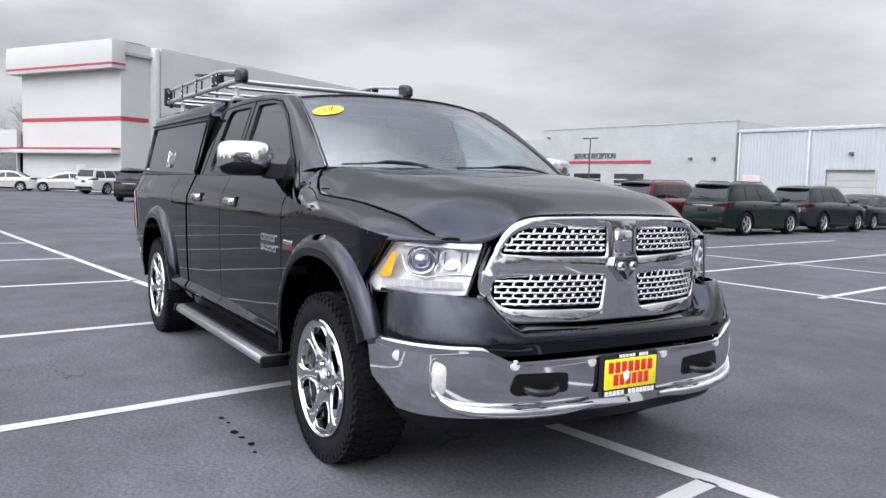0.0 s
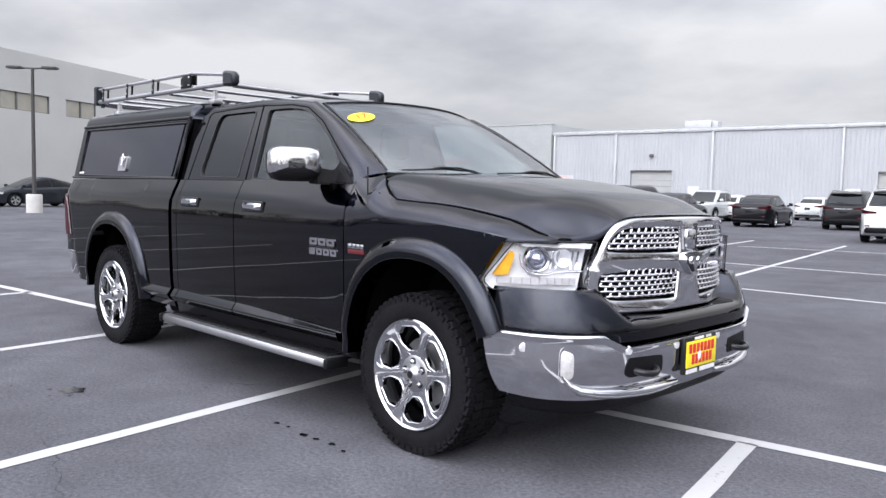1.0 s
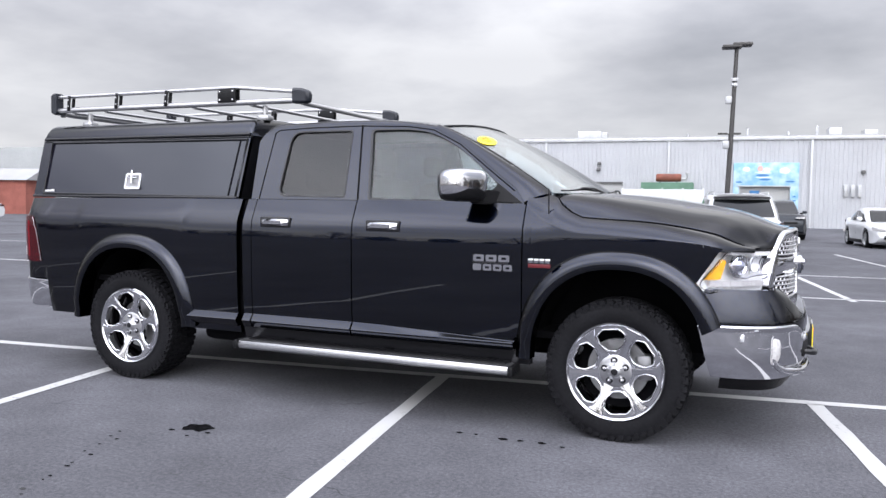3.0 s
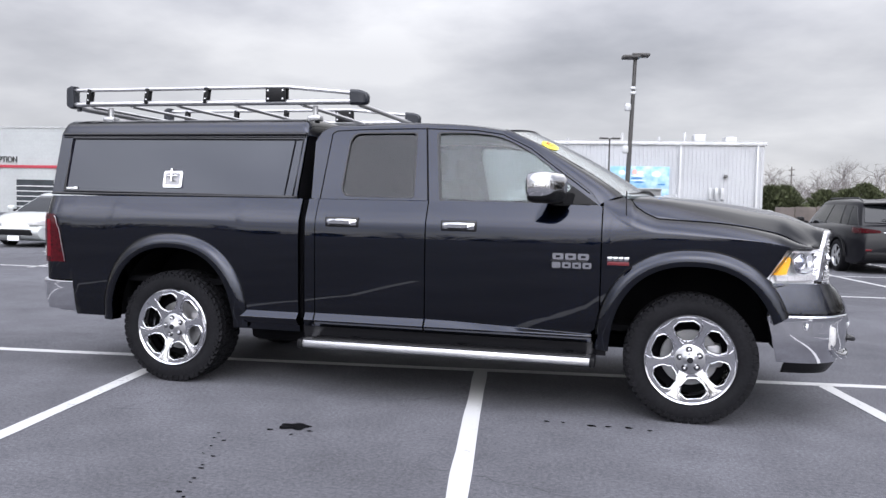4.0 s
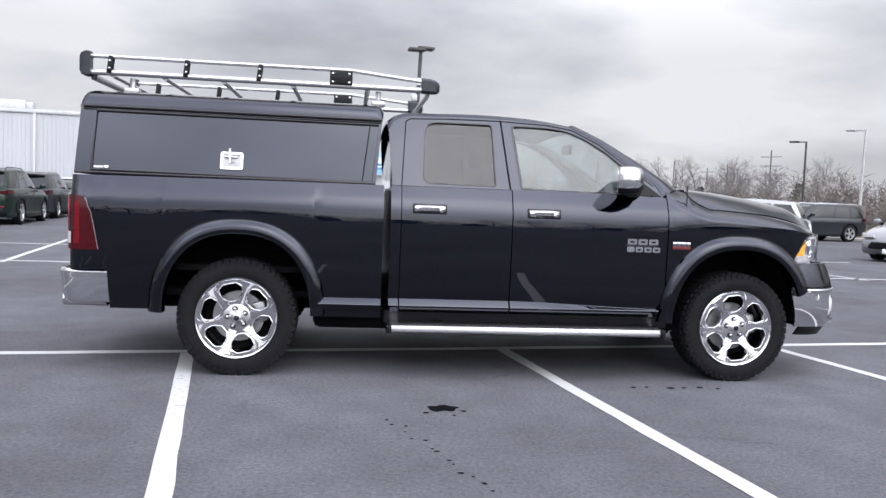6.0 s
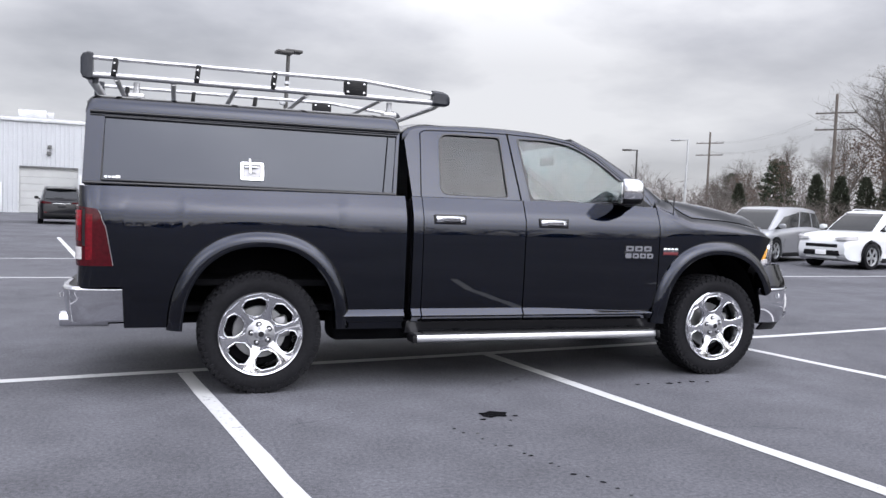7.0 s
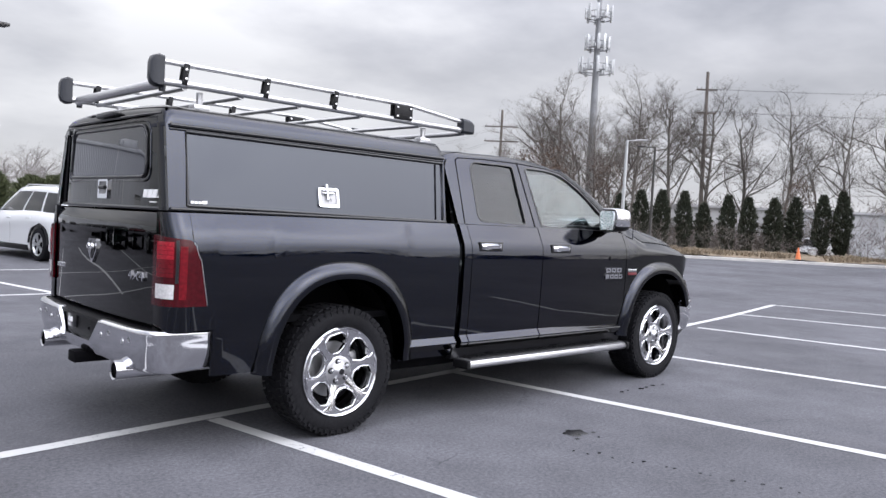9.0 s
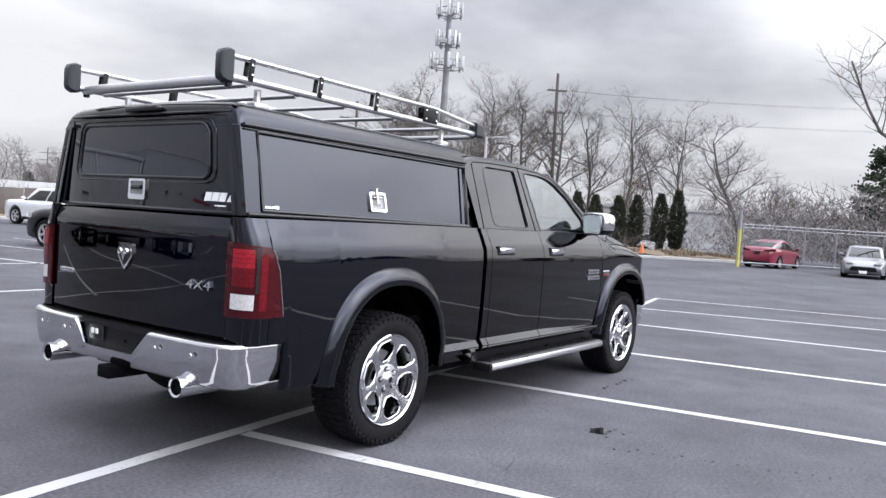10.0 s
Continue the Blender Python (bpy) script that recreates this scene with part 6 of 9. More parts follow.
rbm = part("rear_bumper", bm, M["chrome"], truck, "chrome step bumper", smooth=60)
bm = bmesh.new()
slab(bm, RW[5:-5], lambda a: steps(0, 1, 3), lambda a, t, d: Vector((rwrap(a).x * (1 - t) - 1.07 * t + (0.012 if abs(a) < 50 else 0), rwrap(a, -0.012).y, 0.690 + 0.004 * t - d)), 0.02)
part("step_pad", bm, M["plastic"], rbm)
part("plate_recess", box((-1.195, -0.36, 0.50), (-1.165, 0.36, 0.688), 0.01), M["plastic"], rbm)
part("socket_cover", box((-1.212, 0.10, 0.585), (-1.19, 0.23, 0.675), 0.012), M["trim"], rbm)
for y in (0.135, 0.175):
    part("plate_light", box((-1.218, y, 0.62), (-1.208, y + 0.026, 0.65), 0.004), M["whiteprint"], rbm)
for y in (-0.10, -0.22):
    part("plate_bolt", lathe(bmesh.new(), [(0.0, -0.006), (0.008, -0.005), (0.010, 0.0)], 10, "X", (-1.195, y, 0.61)), M["under"], rbm)
for a in (-24.5, -37, 24.5, 37):
    c = rwrap(a, 0.022)
    bm = lathe(bmesh.new(), [(0.0, -0.004), (0.011, -0.0035), (0.014, 0.002)], 16, "X", (c.x, c.y, 0.625))
    part("parking_sensor", bm, M["alu"], rbm)
for s in (-1, 1):
    ex = part("exhaust_tip", lathe(bmesh.new(), [(0.042, -1.235), (0.052, -1.240), (0.055, -1.230), (0.053, -0.95), (0.046, -0.95), (0.042, -1.225)], 28, "X", (0, s * 0.61, 0.452), close=True), M["chrome"], truck, "round chrome exhaust tip", smooth=50)
    part("exhaust_bore", lathe(bmesh.new(), [(0.0, -1.205), (0.0435, -1.205)], 20, "X", (0, s * 0.61, 0.452)), M["under"], ex)
hitch = part("tow_hitch", box((-1.26, -0.055, 0.40), (-0.8, 0.055, 0.47), 0.01), M["under"], truck, "black hitch receiver")
part("hitch_bar", box((-1.0, -0.45, 0.41), (-0.9, 0.45, 0.47), 0.01), M["under"], hitch)

# ---- bed cap ----
def cap_half(z):
    return interp([(1.33, 0.903), (1.36, 0.898), (1.80, 0.800), (1.84, 0.791), (1.875, 0.771), (1.90, 0.73), (1.914, 0.62), (1.924, 0.40), (1.931, 0.0)], z)


CAP_X0 = lambda z: -1.094 + 0.014 * (z - 1.33) / 0.55
CAP_X1 = lambda z: 0.914 + 0.045 * (z - 1.33) / 0.55
roof_prof = [(1.785, 0.803), (1.82, 0.798), (1.85, 0.790), (1.875, 0.774), (1.892, 0.752), (1.904, 0.72), (1.912, 0.66), (1.919, 0.54), (1.925, 0.40), (1.929, 0.22), (1.930, 0.07)]
bm = bmesh.new()
rings = []
for end, dx in [(0, d) for d in (0.0, 0.006, 0.018, 0.035, 0.06)] + [(0.5, 0)] + [(1, d) for d in (0.06, 0.035, 0.018, 0.006, 0.0)]:
    drop = 0.0 if end == 0.5 else 0.050 * (1 - math.sqrt(max(0, 1 - (1 - dx / 0.06) ** 2)))
    ring = []
    for sy, pr in ((-1, roof_prof), (1, roof_prof[::-1])):
        for z, y in pr:
            k = min(1, (z - 1.785) / 0.10)
            x = CAP_X0(z) - 0.004 + dx if end == 0 else CAP_X1(z) - dx if end == 1 else 0.0
            ring.append((x, sy * (y - 0.55 * drop * k), z - drop * k))
    rings.append(ring)
loft(bm, rings)
bmesh.ops.recalc_face_normals(bm, faces=bm.faces[:])
cap = part("truck_cap", bm, M["paint"], truck, "glossy black fibreglass bed cap with dark side windows", smooth=65)


def capside(s, push=0.0):
    def fn(x, z, d):
        return Vector((x, s * (0.903 - 0.22 * (z - 1.335) + push - d), z))
    return fn


for s in (-1, 1):
    xa, xb = (lambda z: CAP_X0(z) + 0.002), (lambda z: CAP_X1(z) - 0.002)
    W = [(-0.985, 1.364), (0.885, 1.350), (0.925, 1.756), (-0.972, 1.764)]
    bm = bmesh.new()
    sheet(bm, [(xa(1.337), 1.337), (xb(1.337), 1.337), (xb(1.80), 1.80), (xa(1.80), 1.80)], [W], capside(s), 0.03)
    sp = part("cap_side", bm, M["paint"], cap, smooth=30)
    bm = bmesh.new()
    sheet(bm, [(W[0][0] - 0.005, 1.360), (W[1][0] + 0.005, 1.346), (W[2][0] + 0.005, 1.760), (W[3][0] - 0.005, 1.768)], [], capside(s, -0.004), 0.006)
    part("side_window", bm, M["capglass"], sp, "large dark side window")
    part("window_split", slab(bmesh.new(), [0.0, 0.007], lambda x: steps(1.354, 1.756, 3), lambda x, z, d: capside(s, 0.002)(0.815 + x + 0.045 * (z - 1.352) / 0.4, z, d), 0.006), M["under"], sp)
    bm = bmesh.new()
    tube(bm, [capside(s, 0.006)(x, z, 0) for x, z in W + W[:1]], 0.007, 6)
    part("window_seal", bm, M["trim"], sp)
    # drip moulding
    bm = bmesh.new()
    tube(bm, [capside(s, 0.008)(x, 1.792, 0) for x in steps(-1.06, 0.945, 6)], 0.011, 8)
    tube(bm, [capside(s, 0.005)(x, 1.772, 0) for x in steps(-1.06, 0.94, 6)], 0.005, 6)
    part("drip_rail", bm, M["trim"], sp)
    bm = bmesh.new()
    tube(bm, [capside(s, 0.006)(x, 1.343, 0) for x in steps(-1.085, 0.905, 6)], 0.010, 8)
    part("base_seal", bm, M["trim"], sp)
    # latch
    bm = bmesh.new()
    L_O = rounded([(-0.145, 1.400), (0.005, 1.400), (0.005, 1.518), (-0.145, 1.518)], 0.016)
    L_I = rounded([(-0.130, 1.416), (-0.010, 1.416), (-0.010, 1.503), (-0.130, 1.503)], 0.010)
    sheet(bm, L_O, [L_I], capside(s, 0.010), 0.014)
    la = part("latch", bm, M["chrome"], sp, "square chrome paddle latch")
    bm = bmesh.new()
    sheet(bm, [((x + 0.07) * 1.02 - 0.07, 1.46 + (z - 1.46) * 1.02) for x, z in L_I], [], capside(s, 0.000), 0.003)
    part("latch_pan", bm, M["steel"], la)
    bm = tube(bmesh.new(), [capside(s, 0.016)(-0.085, 1.538, 0), capside(s, 0.014)(-0.080, 1.445, 0)], 0.008, 6)
    tube(bm, [capside(s, 0.010)(-0.118, 1.485, 0), capside(s, 0.010)(-0.035, 1.485, 0)], 0.007, 6)
    part("latch_lever", bm, M["chrome"], la, smooth=60)
    bm = lathe(bmesh.new(), [(0.0, 0.004), (0.012, 0.004), (0.013, 0.0)], 14, "Y", capside(s, 0.004)(-0.06, 1.44, 0))
    part("key_lock", bm, M["steel"], la)
    for k in range(4):
        xk = -0.968 + 0.022 * k
        part("maker_mark", box((xk, min(s * 0.8935, s * 0.8975), 1.376), (xk + (0.017 if k < 3 else 0.028), max(s * 0.8935, s * 0.8975), 1.390 + (0.004 if k == 3 else 0))), M["whiteprint"], sp)
# front and rear walls of the cap
bm = bmesh.new()
slab(bm, steps(-1, 1, 10), lambda u: steps(1.337, 1.90, 8), lambda u, z, d: Vector((CAP_X1(z) - 0.02 - d, u * (cap_half(z) - 0.012), z)), 0.02)
part("cap_front", bm, M["trim"], cap)
def caprear(push=0.0):
    return lambda y, z, d: Vector((CAP_X0(z) - 0.012 - push + d + 0.035 * abs(y / 0.8) ** 6, y, z))
R_W = rounded([(-0.62, 1.512), (0.60, 1.512), (0.565, 1.800), (-0.585, 1.800)], 0.07, 6)
# the hatch hangs between rounded corner posts
h_edge = lambda z: 0.800 - 0.20 * (z - 1.345)
bm = bmesh.new()
slab(bm, steps(-1, 1, 24), lambda u: steps(1.345, 1.838, 12), lambda u, z, d: caprear()(u * h_edge(z), z, d), 0.025)
cr_ = part("cap_hatch", bm, M["paint"], cap, "black rear hatch of the cap", smooth=60)
for s in (-1, 1):
    bm = bmesh.new()
    def post_fn(k, z, d):
        a = radians(90 * k)
        yo, yi = cap_half(z), h_edge(z) + 0.006
        r = yo - yi
        return Vector((CAP_X0(z) - 0.010 + 0.07 * (1 - math.cos(a)) + d * math.cos(a), s * (yi + r * math.sin(a) - d * math.sin(a)), z))
    slab(bm, steps(0, 1, 8), lambda k: steps(1.335, 1.80, 8), post_fn, 0.02)
    part("corner_post", bm, M["paint"], cap, smooth=60)
bm = bmesh.new()
sheet(bm, R_W, [], lambda y, z, d: caprear(0.004)(y, z, d), 0.006)
part("hatch_window", bm, M["capglass"], cr_, "dark rear window")
bm = bmesh.new()
ring = [caprear(0.005)(y, z, 0) for y, z in R_W]
tube(bm, ring + ring[:1], 0.009, 6)
part("window_seal", bm, M["trim"], cr_, smooth=60)
bm = bmesh.new()
wide = [(y * 1.07, 1.656 + (z - 1.656) * 1.16) for y, z in R_W]
ring = [caprear(0.0)(y, z, 0) for y, z in wide]
tube(bm, ring + ring[:1], 0.006, 6)
part("window_moulding", bm, M["paint"], cr_, smooth=60)
bm = bmesh.new()
ring = [caprear(0.002)(y, z, 0) for y, z in [(-h_edge(1.35), 1.35), (-h_edge(1.838), 1.838), (h_edge(1.838), 1.838), (h_edge(1.35), 1.35)]]
tube(bm, ring, 0.008, 6)
tube(bm, [caprear(0.006)(y, 1.858, 0) for y in steps(-0.735, 0.735, 8)], 0.007, 6)
part("hatch_seal", bm, M["trim"], cr_)
part("hatch_sill", tube(bmesh.new(), [caprear(0.004)(y, 1.342, 0) for y in steps(-0.86, 0.86, 8)], 0.011, 6), M["trim"], cr_)
bm = bmesh.new()
H_L = rounded([(-0.090, 1.385), (0.065, 1.385), (0.065, 1.500), (-0.090, 1.500)], 0.014)
H_I = rounded([(-0.070, 1.412), (0.045, 1.412), (0.045, 1.486), (-0.070, 1.486)], 0.008)
sheet(bm, H_L, [H_I], caprear(0.012), 0.014)
la = part("latch", bm, M["chrome"], cr_, "square chrome latch")
bm = bmesh.new()
sheet(bm, [(-0.0125 + (y + 0.0125) * 1.03, 1.449 + (z - 1.449) * 1.03) for y, z in H_I], [], caprear(0.003), 0.004)
part("latch_pan", bm, M["steel"], la)
part("latch_lever", tube(bmesh.new(), [caprear(0.012)(y, 1.452, 0) for y in (-0.055, 0.03)], 0.012, 8), M["trim"], la)
# maker's mark on the hatch, as plain slanted bars
for k, (w, h) in enumerate(((0.045, 0.045), (0.045, 0.045), (0.040, 0.045), (0.075, 0.070))):
    y0 = -0.585 - 0.052 * k
    bm = bmesh.new()
    o = [(y0, 1.398), (y0 - w, 1.398), (y0 - w - 0.012 * (k < 3), 1.398 + h), (y0 - 0.012 if k < 3 else y0 - w * 0.55, 1.398 + h)]
    sheet(bm, o[::-1], [], caprear(0.004), 0.006)
    part("maker_mark", bm, M["whiteprint"], cr_)
part("maker_mark", box((caprear(0.003)(-0.7, 1.38, 0).x - 0.002, -0.74, 1.372), (caprear(0.003)(-0.7, 1.38, 0).x + 0.006, -0.66, 1.379)), M["whiteprint"], cr_)
part("brake_light", box((-1.118, -0.16, 1.872), (-1.03, 0.14, 1.902), 0.012), M["trim"], cap, "slim high brake light")

# ---- ladder rack ----
rack = part("ladder_rack", tube(bmesh.new(), [(-1.06, -0.675, 2.035), (-0.9, -0.675, 2.038), (1.27, -0.675, 2.033), (1.31, -0.675, 2.030)], 0.021, 12), M["alu"], truck, "aluminium ladder rack with raised side rails")
part("side_rail", tube(bmesh.new(), [(-1.11, 0.675, 2.035), (1.33, 0.675, 2.030)], 0.021, 12), M["alu"], rack)
for s in (-1, 1):
    part("upper_rail", tube(bmesh.new(), [(-1.08 - (0.04 if s > 0 else 0), s * 0.675, 2.145), (0.70, s * 0.675, 2.145), (0.745, s * 0.675, 2.142), (1.29, s * 0.675, 2.088)], 0.0145, 12), M["alu"], rack, smooth=60)
    bm = bmesh.new()
    rings = []
    for t, k in ((-1.045, 1.0), (-1.075, 1.05), (-1.105, 0.9), (-1.118, 0.6)):
        rings.append([(t - (0.05 if s > 0 else 0.012), s * 0.675 + 0.036 * k * y, 2.090 + 0.084 * k * z) for y, z in ((-1, -0.9), (-0.6, -1), (0.6, -1), (1, -0.9), (1, 0.9), (0.6, 1), (-0.6, 1), (-1, 0.9))])
    loft(bm, rings)
    bmesh.ops.recalc_face_normals(bm, faces=bm.faces[:])
    part("end_cap", bm, M["cappl"], rack, "black plastic end cap", smooth=40)
    bm = bmesh.new()
    loft(bm, [[(x, s * 0.675 + 0.034 * k * y, zc + 0.050 * k * z) for y, z in ((-1, -0.7), (-0.6, -1), (0.6, -1), (1, -0.7), (1, 0.7), (0.6, 1), (-0.6, 1), (-1, 0.7))] for x, zc, k in ((1.225, 2.064, 1.08), (1.29, 2.061, 1.05), (1.325, 2.056, 0.95), (1.348, 2.053, 0.75), (1.358, 2.052, 0.45))])
    bmesh.ops.recalc_face_normals(bm, faces=bm.faces[:])
    part("end_cap", bm, M["cappl"], rack, smooth=40)
    for x in (-0.93, -0.42, 0.08):
        bm = bmesh.new()
        add_box(bm, (x - 0.016, s * 0.675 - 0.026, 2.030), (x + 0.016, s * 0.675 - 0.018, 2.150), 0.003, Matrix.Translation((x, 0, 2.090)) @ Matrix.Rotation(0.12, 4, "Y") @ Matrix.Translation((-x, 0, -2.090)))
        add_box(bm, (x - 0.016, s * 0.675 + 0.018, 2.030), (x + 0.016, s * 0.675 + 0.026, 2.150), 0.003, Matrix.Translation((x, 0, 2.090)) @ Matrix.Rotation(0.12, 4, "Y") @ Matrix.Translation((-x, 0, -2.090)))
        st = part("rail_strap", bm, M["plastic"], rack)
        for z in (2.065, 2.115):
            part("bolt", lathe(bmesh.new(), [(0.0, -0.006), (0.007, -0.005), (0.008, 0.0)], 8, "Y", (x, s * 0.675 - (0.026 if s < 0 else -0.026) * 1, z)), M["chrome"], st)
    for x in (-0.80, 0.92):
        ft = part("rack_foot", box((x - 0.05, s * 0.60 - 0.04, 1.905), (x + 0.05, s * 0.60 + 0.04, 1.945), 0.012), M["alu"], rack)
        part("foot_post", tube(bmesh.new(), [(x, s * 0.60, 1.94), (x, s * 0.60, 2.015)], 0.02, 8), M["alu"], ft)
    bm = box((0.57, s * 0.675 - 0.028, 2.035), (0.73, s * 0.675 - 0.018, 2.135), 0.004)
    add_box(bm, (0.57, s * 0.675 + 0.018, 2.035), (0.73, s * 0.675 + 0.028, 2.135), 0.004)
    gp = part("rail_plate", bm, M["plastic"], rack)
    for xx in (0.592, 0.708):
        for z in (2.055, 2.115):
            part("bolt", lathe(bmesh.new(), [(0.0, -0.007), (0.008, -0.006), (0.009, 0.0)], 8, "Y", (xx, s * 0.675 - 0.028, z)), M["chrome"], gp)
for x in (-0.92, -0.57, -0.17, 0.31, 0.84):
    part("cross_bar", tube(bmesh.new(), [(x, -0.66, 2.018), (x, 0.66, 2.018)], 0.018, 10, 0.75), M["alu"], rack)
part("rear_bar", tube(bmesh.new(), [(-1.05, -0.65, 2.024), (-1.075, -0.55, 2.020), (-1.075, 0.55, 2.020), (-1.05, 0.65, 2.024)], 0.028, 12), M["alu"], rack, smooth=60)
part("front_bar", tube(bmesh.new(), [(1.275, -0.66, 2.018), (1.285, -0.5, 2.014), (1.285, 0.5, 2.014), (1.275, 0.66, 2.018)], 0.018, 10), M["alu"], rack, smooth=60)
for y in (-0.655, 0.655):
    part("bar_clamp", tube(bmesh.new(), [(-1.045, y, 1.985), (-1.045, y, 2.03)], [0.018, 0.022], 8), M["cappl"], rack)

# ---- cab interior, seen through the glass ----
inn = part("cab_floor", box((1.12, -0.86, 0.55), (3.0, 0.86, 0.62)), M["dash"], truck, "dark cab interior")
part("headliner", slab(bmesh.new(), steps(1.16, 2.40, 6), lambda x: steps(-0.66, 0.66, 6), lambda x, y, d: Vector((x, y, roof_x(x) - 0.05 - 0.02 * abs(y) - d)), 0.01), M["beige"], inn)
for s in (-1, 1):
    part("door_card", box((1.15, min(s * 0.84, s * 0.88), 0.6), (2.98, max(s * 0.84, s * 0.88), 1.30), 0.02), M["dash"], inn)
for sy in (-0.42, 0.42):
    seat = part("front_seat", box((1.98, sy - 0.26, 0.75), (2.50, sy + 0.26, 0.98), 0.06), M["cloth"], inn, "grey cloth seat")
    part("backrest", box((1.86, sy - 0.25, 0.95), (2.02, sy + 0.25, 1.50), 0.06, Matrix.Translation((1.95, 0, 1)) @ Matrix.Rotation(-0.2, 4, "Y") @ Matrix.Translation((-1.95, 0, -1))), M["cloth"], seat)
    part("headrest", box((1.76, sy - 0.13, 1.53), (1.86, sy + 0.13, 1.70), 0.045), M["cloth"], seat)
    part("headrest", box((1.22, sy - 0.14, 1.40), (1.32, sy + 0.14, 1.56), 0.045), M["cloth"], inn)
part("rear_bench", box((1.16, -0.72, 0.72), (1.65, 0.72, 0.98), 0.06), M["cloth"], inn)
part("rear_backrest", box((1.13, -0.72, 0.95), (1.26, 0.72, 1.42), 0.05), M["cloth"], inn)
part("dashboard", slab(bmesh.new(), steps(-0.82, 0.82, 10), lambda y: steps(0, 1, 8), lambda y, t, d: Vector((2.62 + 0.48 * t - d, y, 0.9 + 0.40 * math.sin(math.pi / 2 * min(1, t * 1.7)) + 0.015 * t)), 0.03), M["dash"], inn, smooth=60)
bm = bmesh.new()
sc = Vector((2.52, 0.42, 1.22))
ax = Matrix.Rotation(radians(-28), 4, "Y")
tube(bm, [sc + ax @ Vector((0, 0.185 * math.cos(a), 0.185 * math.sin(a))) for a in steps(0, 2 * math.pi, 28)], 0.016, 8)
add_box(bm, (sc.x - 0.02, sc.y - 0.17, sc.z - 0.03), (sc.x + 0.03, sc.y + 0.17, sc.z + 0.03), 0.01)
part("steering_wheel", bm, M["dash"], inn, smooth=60)
part("rear_view_mirror", box((2.50, -0.13, 1.66), (2.53, 0.13, 1.74), 0.02), M["dash"], inn)
# ---- underbody ----
part("chassis_rail", box((-1.0, -0.48, 0.40), (3.9, -0.36, 0.52)), M["under"], truck, "dark chassis rail")
part("chassis_rail", box((-1.0, 0.36, 0.40), (3.9, 0.48, 0.52)), M["under"], truck)
part("floor_pan", box((-1.05, -0.80, 0.52), (3.2, 0.80, 0.56)), M["under"], truck)
part("rear_axle", tube(bmesh.new(), [(0, -0.72, HUB), (0, -0.2, HUB), (0, 0, HUB), (0, 0.2, HUB), (0, 0.72, HUB)], [0.05, 0.055, 0.14, 0.055, 0.05], 12), M["under"], truck)
part("front_axle", tube(bmesh.new(), [(FAX, -0.72, HUB), (FAX, 0.72, HUB)], 0.05, 10), M["under"], truck)
part("transmission", box((1.9, -0.2, 0.30), (3.3, 0.2, 0.52), 0.06), M["under"], truck)
part("silencer", box((0.4, 0.50, 0.30), (1.1, 0.78, 0.46), 0.06), M["steel"], truck)
part("fuel_tank", box((0.5, -0.78, 0.30), (1.7, -0.50, 0.50), 0.05), M["under"], truck)
part("spare_tyre", lathe(bmesh.new(), [(0.16, -0.09), (0.33, -0.10), (0.36, -0.05), (0.36, 0.05), (0.33, 0.10), (0.16, 0.09)], 32, "Z", (-0.62, 0, 0.47), close=True), M["rubber"], truck)
part("bed_floor", box((-1.1, -0.86, 0.70), (0.95, 0.86, 0.74)), M["under"], truck)
part("bed_front", box((0.93, -0.90, 0.5), (0.97, 0.90, 1.33)), M["trim"], truck)
part("firewall", box((3.0, -0.80, 0.5), (3.05, 0.80, 1.28)), M["under"], truck)
part("radiator_panel", box((4.15, -0.72, 0.42), (4.20, 0.72, 1.05)), M["under"], truck)

# ---- parked cars ----
CM = dict(
    white=material("white_car_paint", (0.60, 0.61, 0.62), rough=0.3, coat=1.0, grain=0.02, grain_scale=200),
    pearl=material("silver_white_paint", (0.47, 0.49, 0.485), rough=0.3, coat=0.8, metal=0.2, grain=0.03, grain_scale=300),
    silver=material("silver_car_paint", (0.27, 0.275, 0.29), rough=0.32, coat=1.0, metal=0.5, grain=0.04, grain_scale=300),
    black=material("black_car_paint", (0.006, 0.006, 0.008), rough=0.3, coat=0.22, spec=0.2, grain=0.1, grain_scale=300),
    grey=material("dark_grey_car_paint", (0.020, 0.023, 0.028), rough=0.3, coat=0.22, spec=0.3, metal=0.3, grain=0.06, grain_scale=300),
    green=material("dark_green_car_paint", (0.004, 0.013, 0.009), rough=0.3, coat=0.22, spec=0.3, metal=0.2, grain=0.06, grain_scale=300),
    maroon=material("dark_red_car_paint", (0.075, 0.005, 0.011), rough=0.3, coat=0.5, metal=0.2, grain=0.06, grain_scale=300),
    red=material("red_car_paint", (0.20, 0.012, 0.035), rough=0.3, coat=1.0, grain=0.05, grain_scale=300),
    glass=material("car_window_glass", (0.006, 0.007, 0.008), rough=0.03, coat=0.3, spec=0.35),
    alloy=material("car_alloy", (0.52, 0.53, 0.54), rough=0.3, metal=0.8),
)
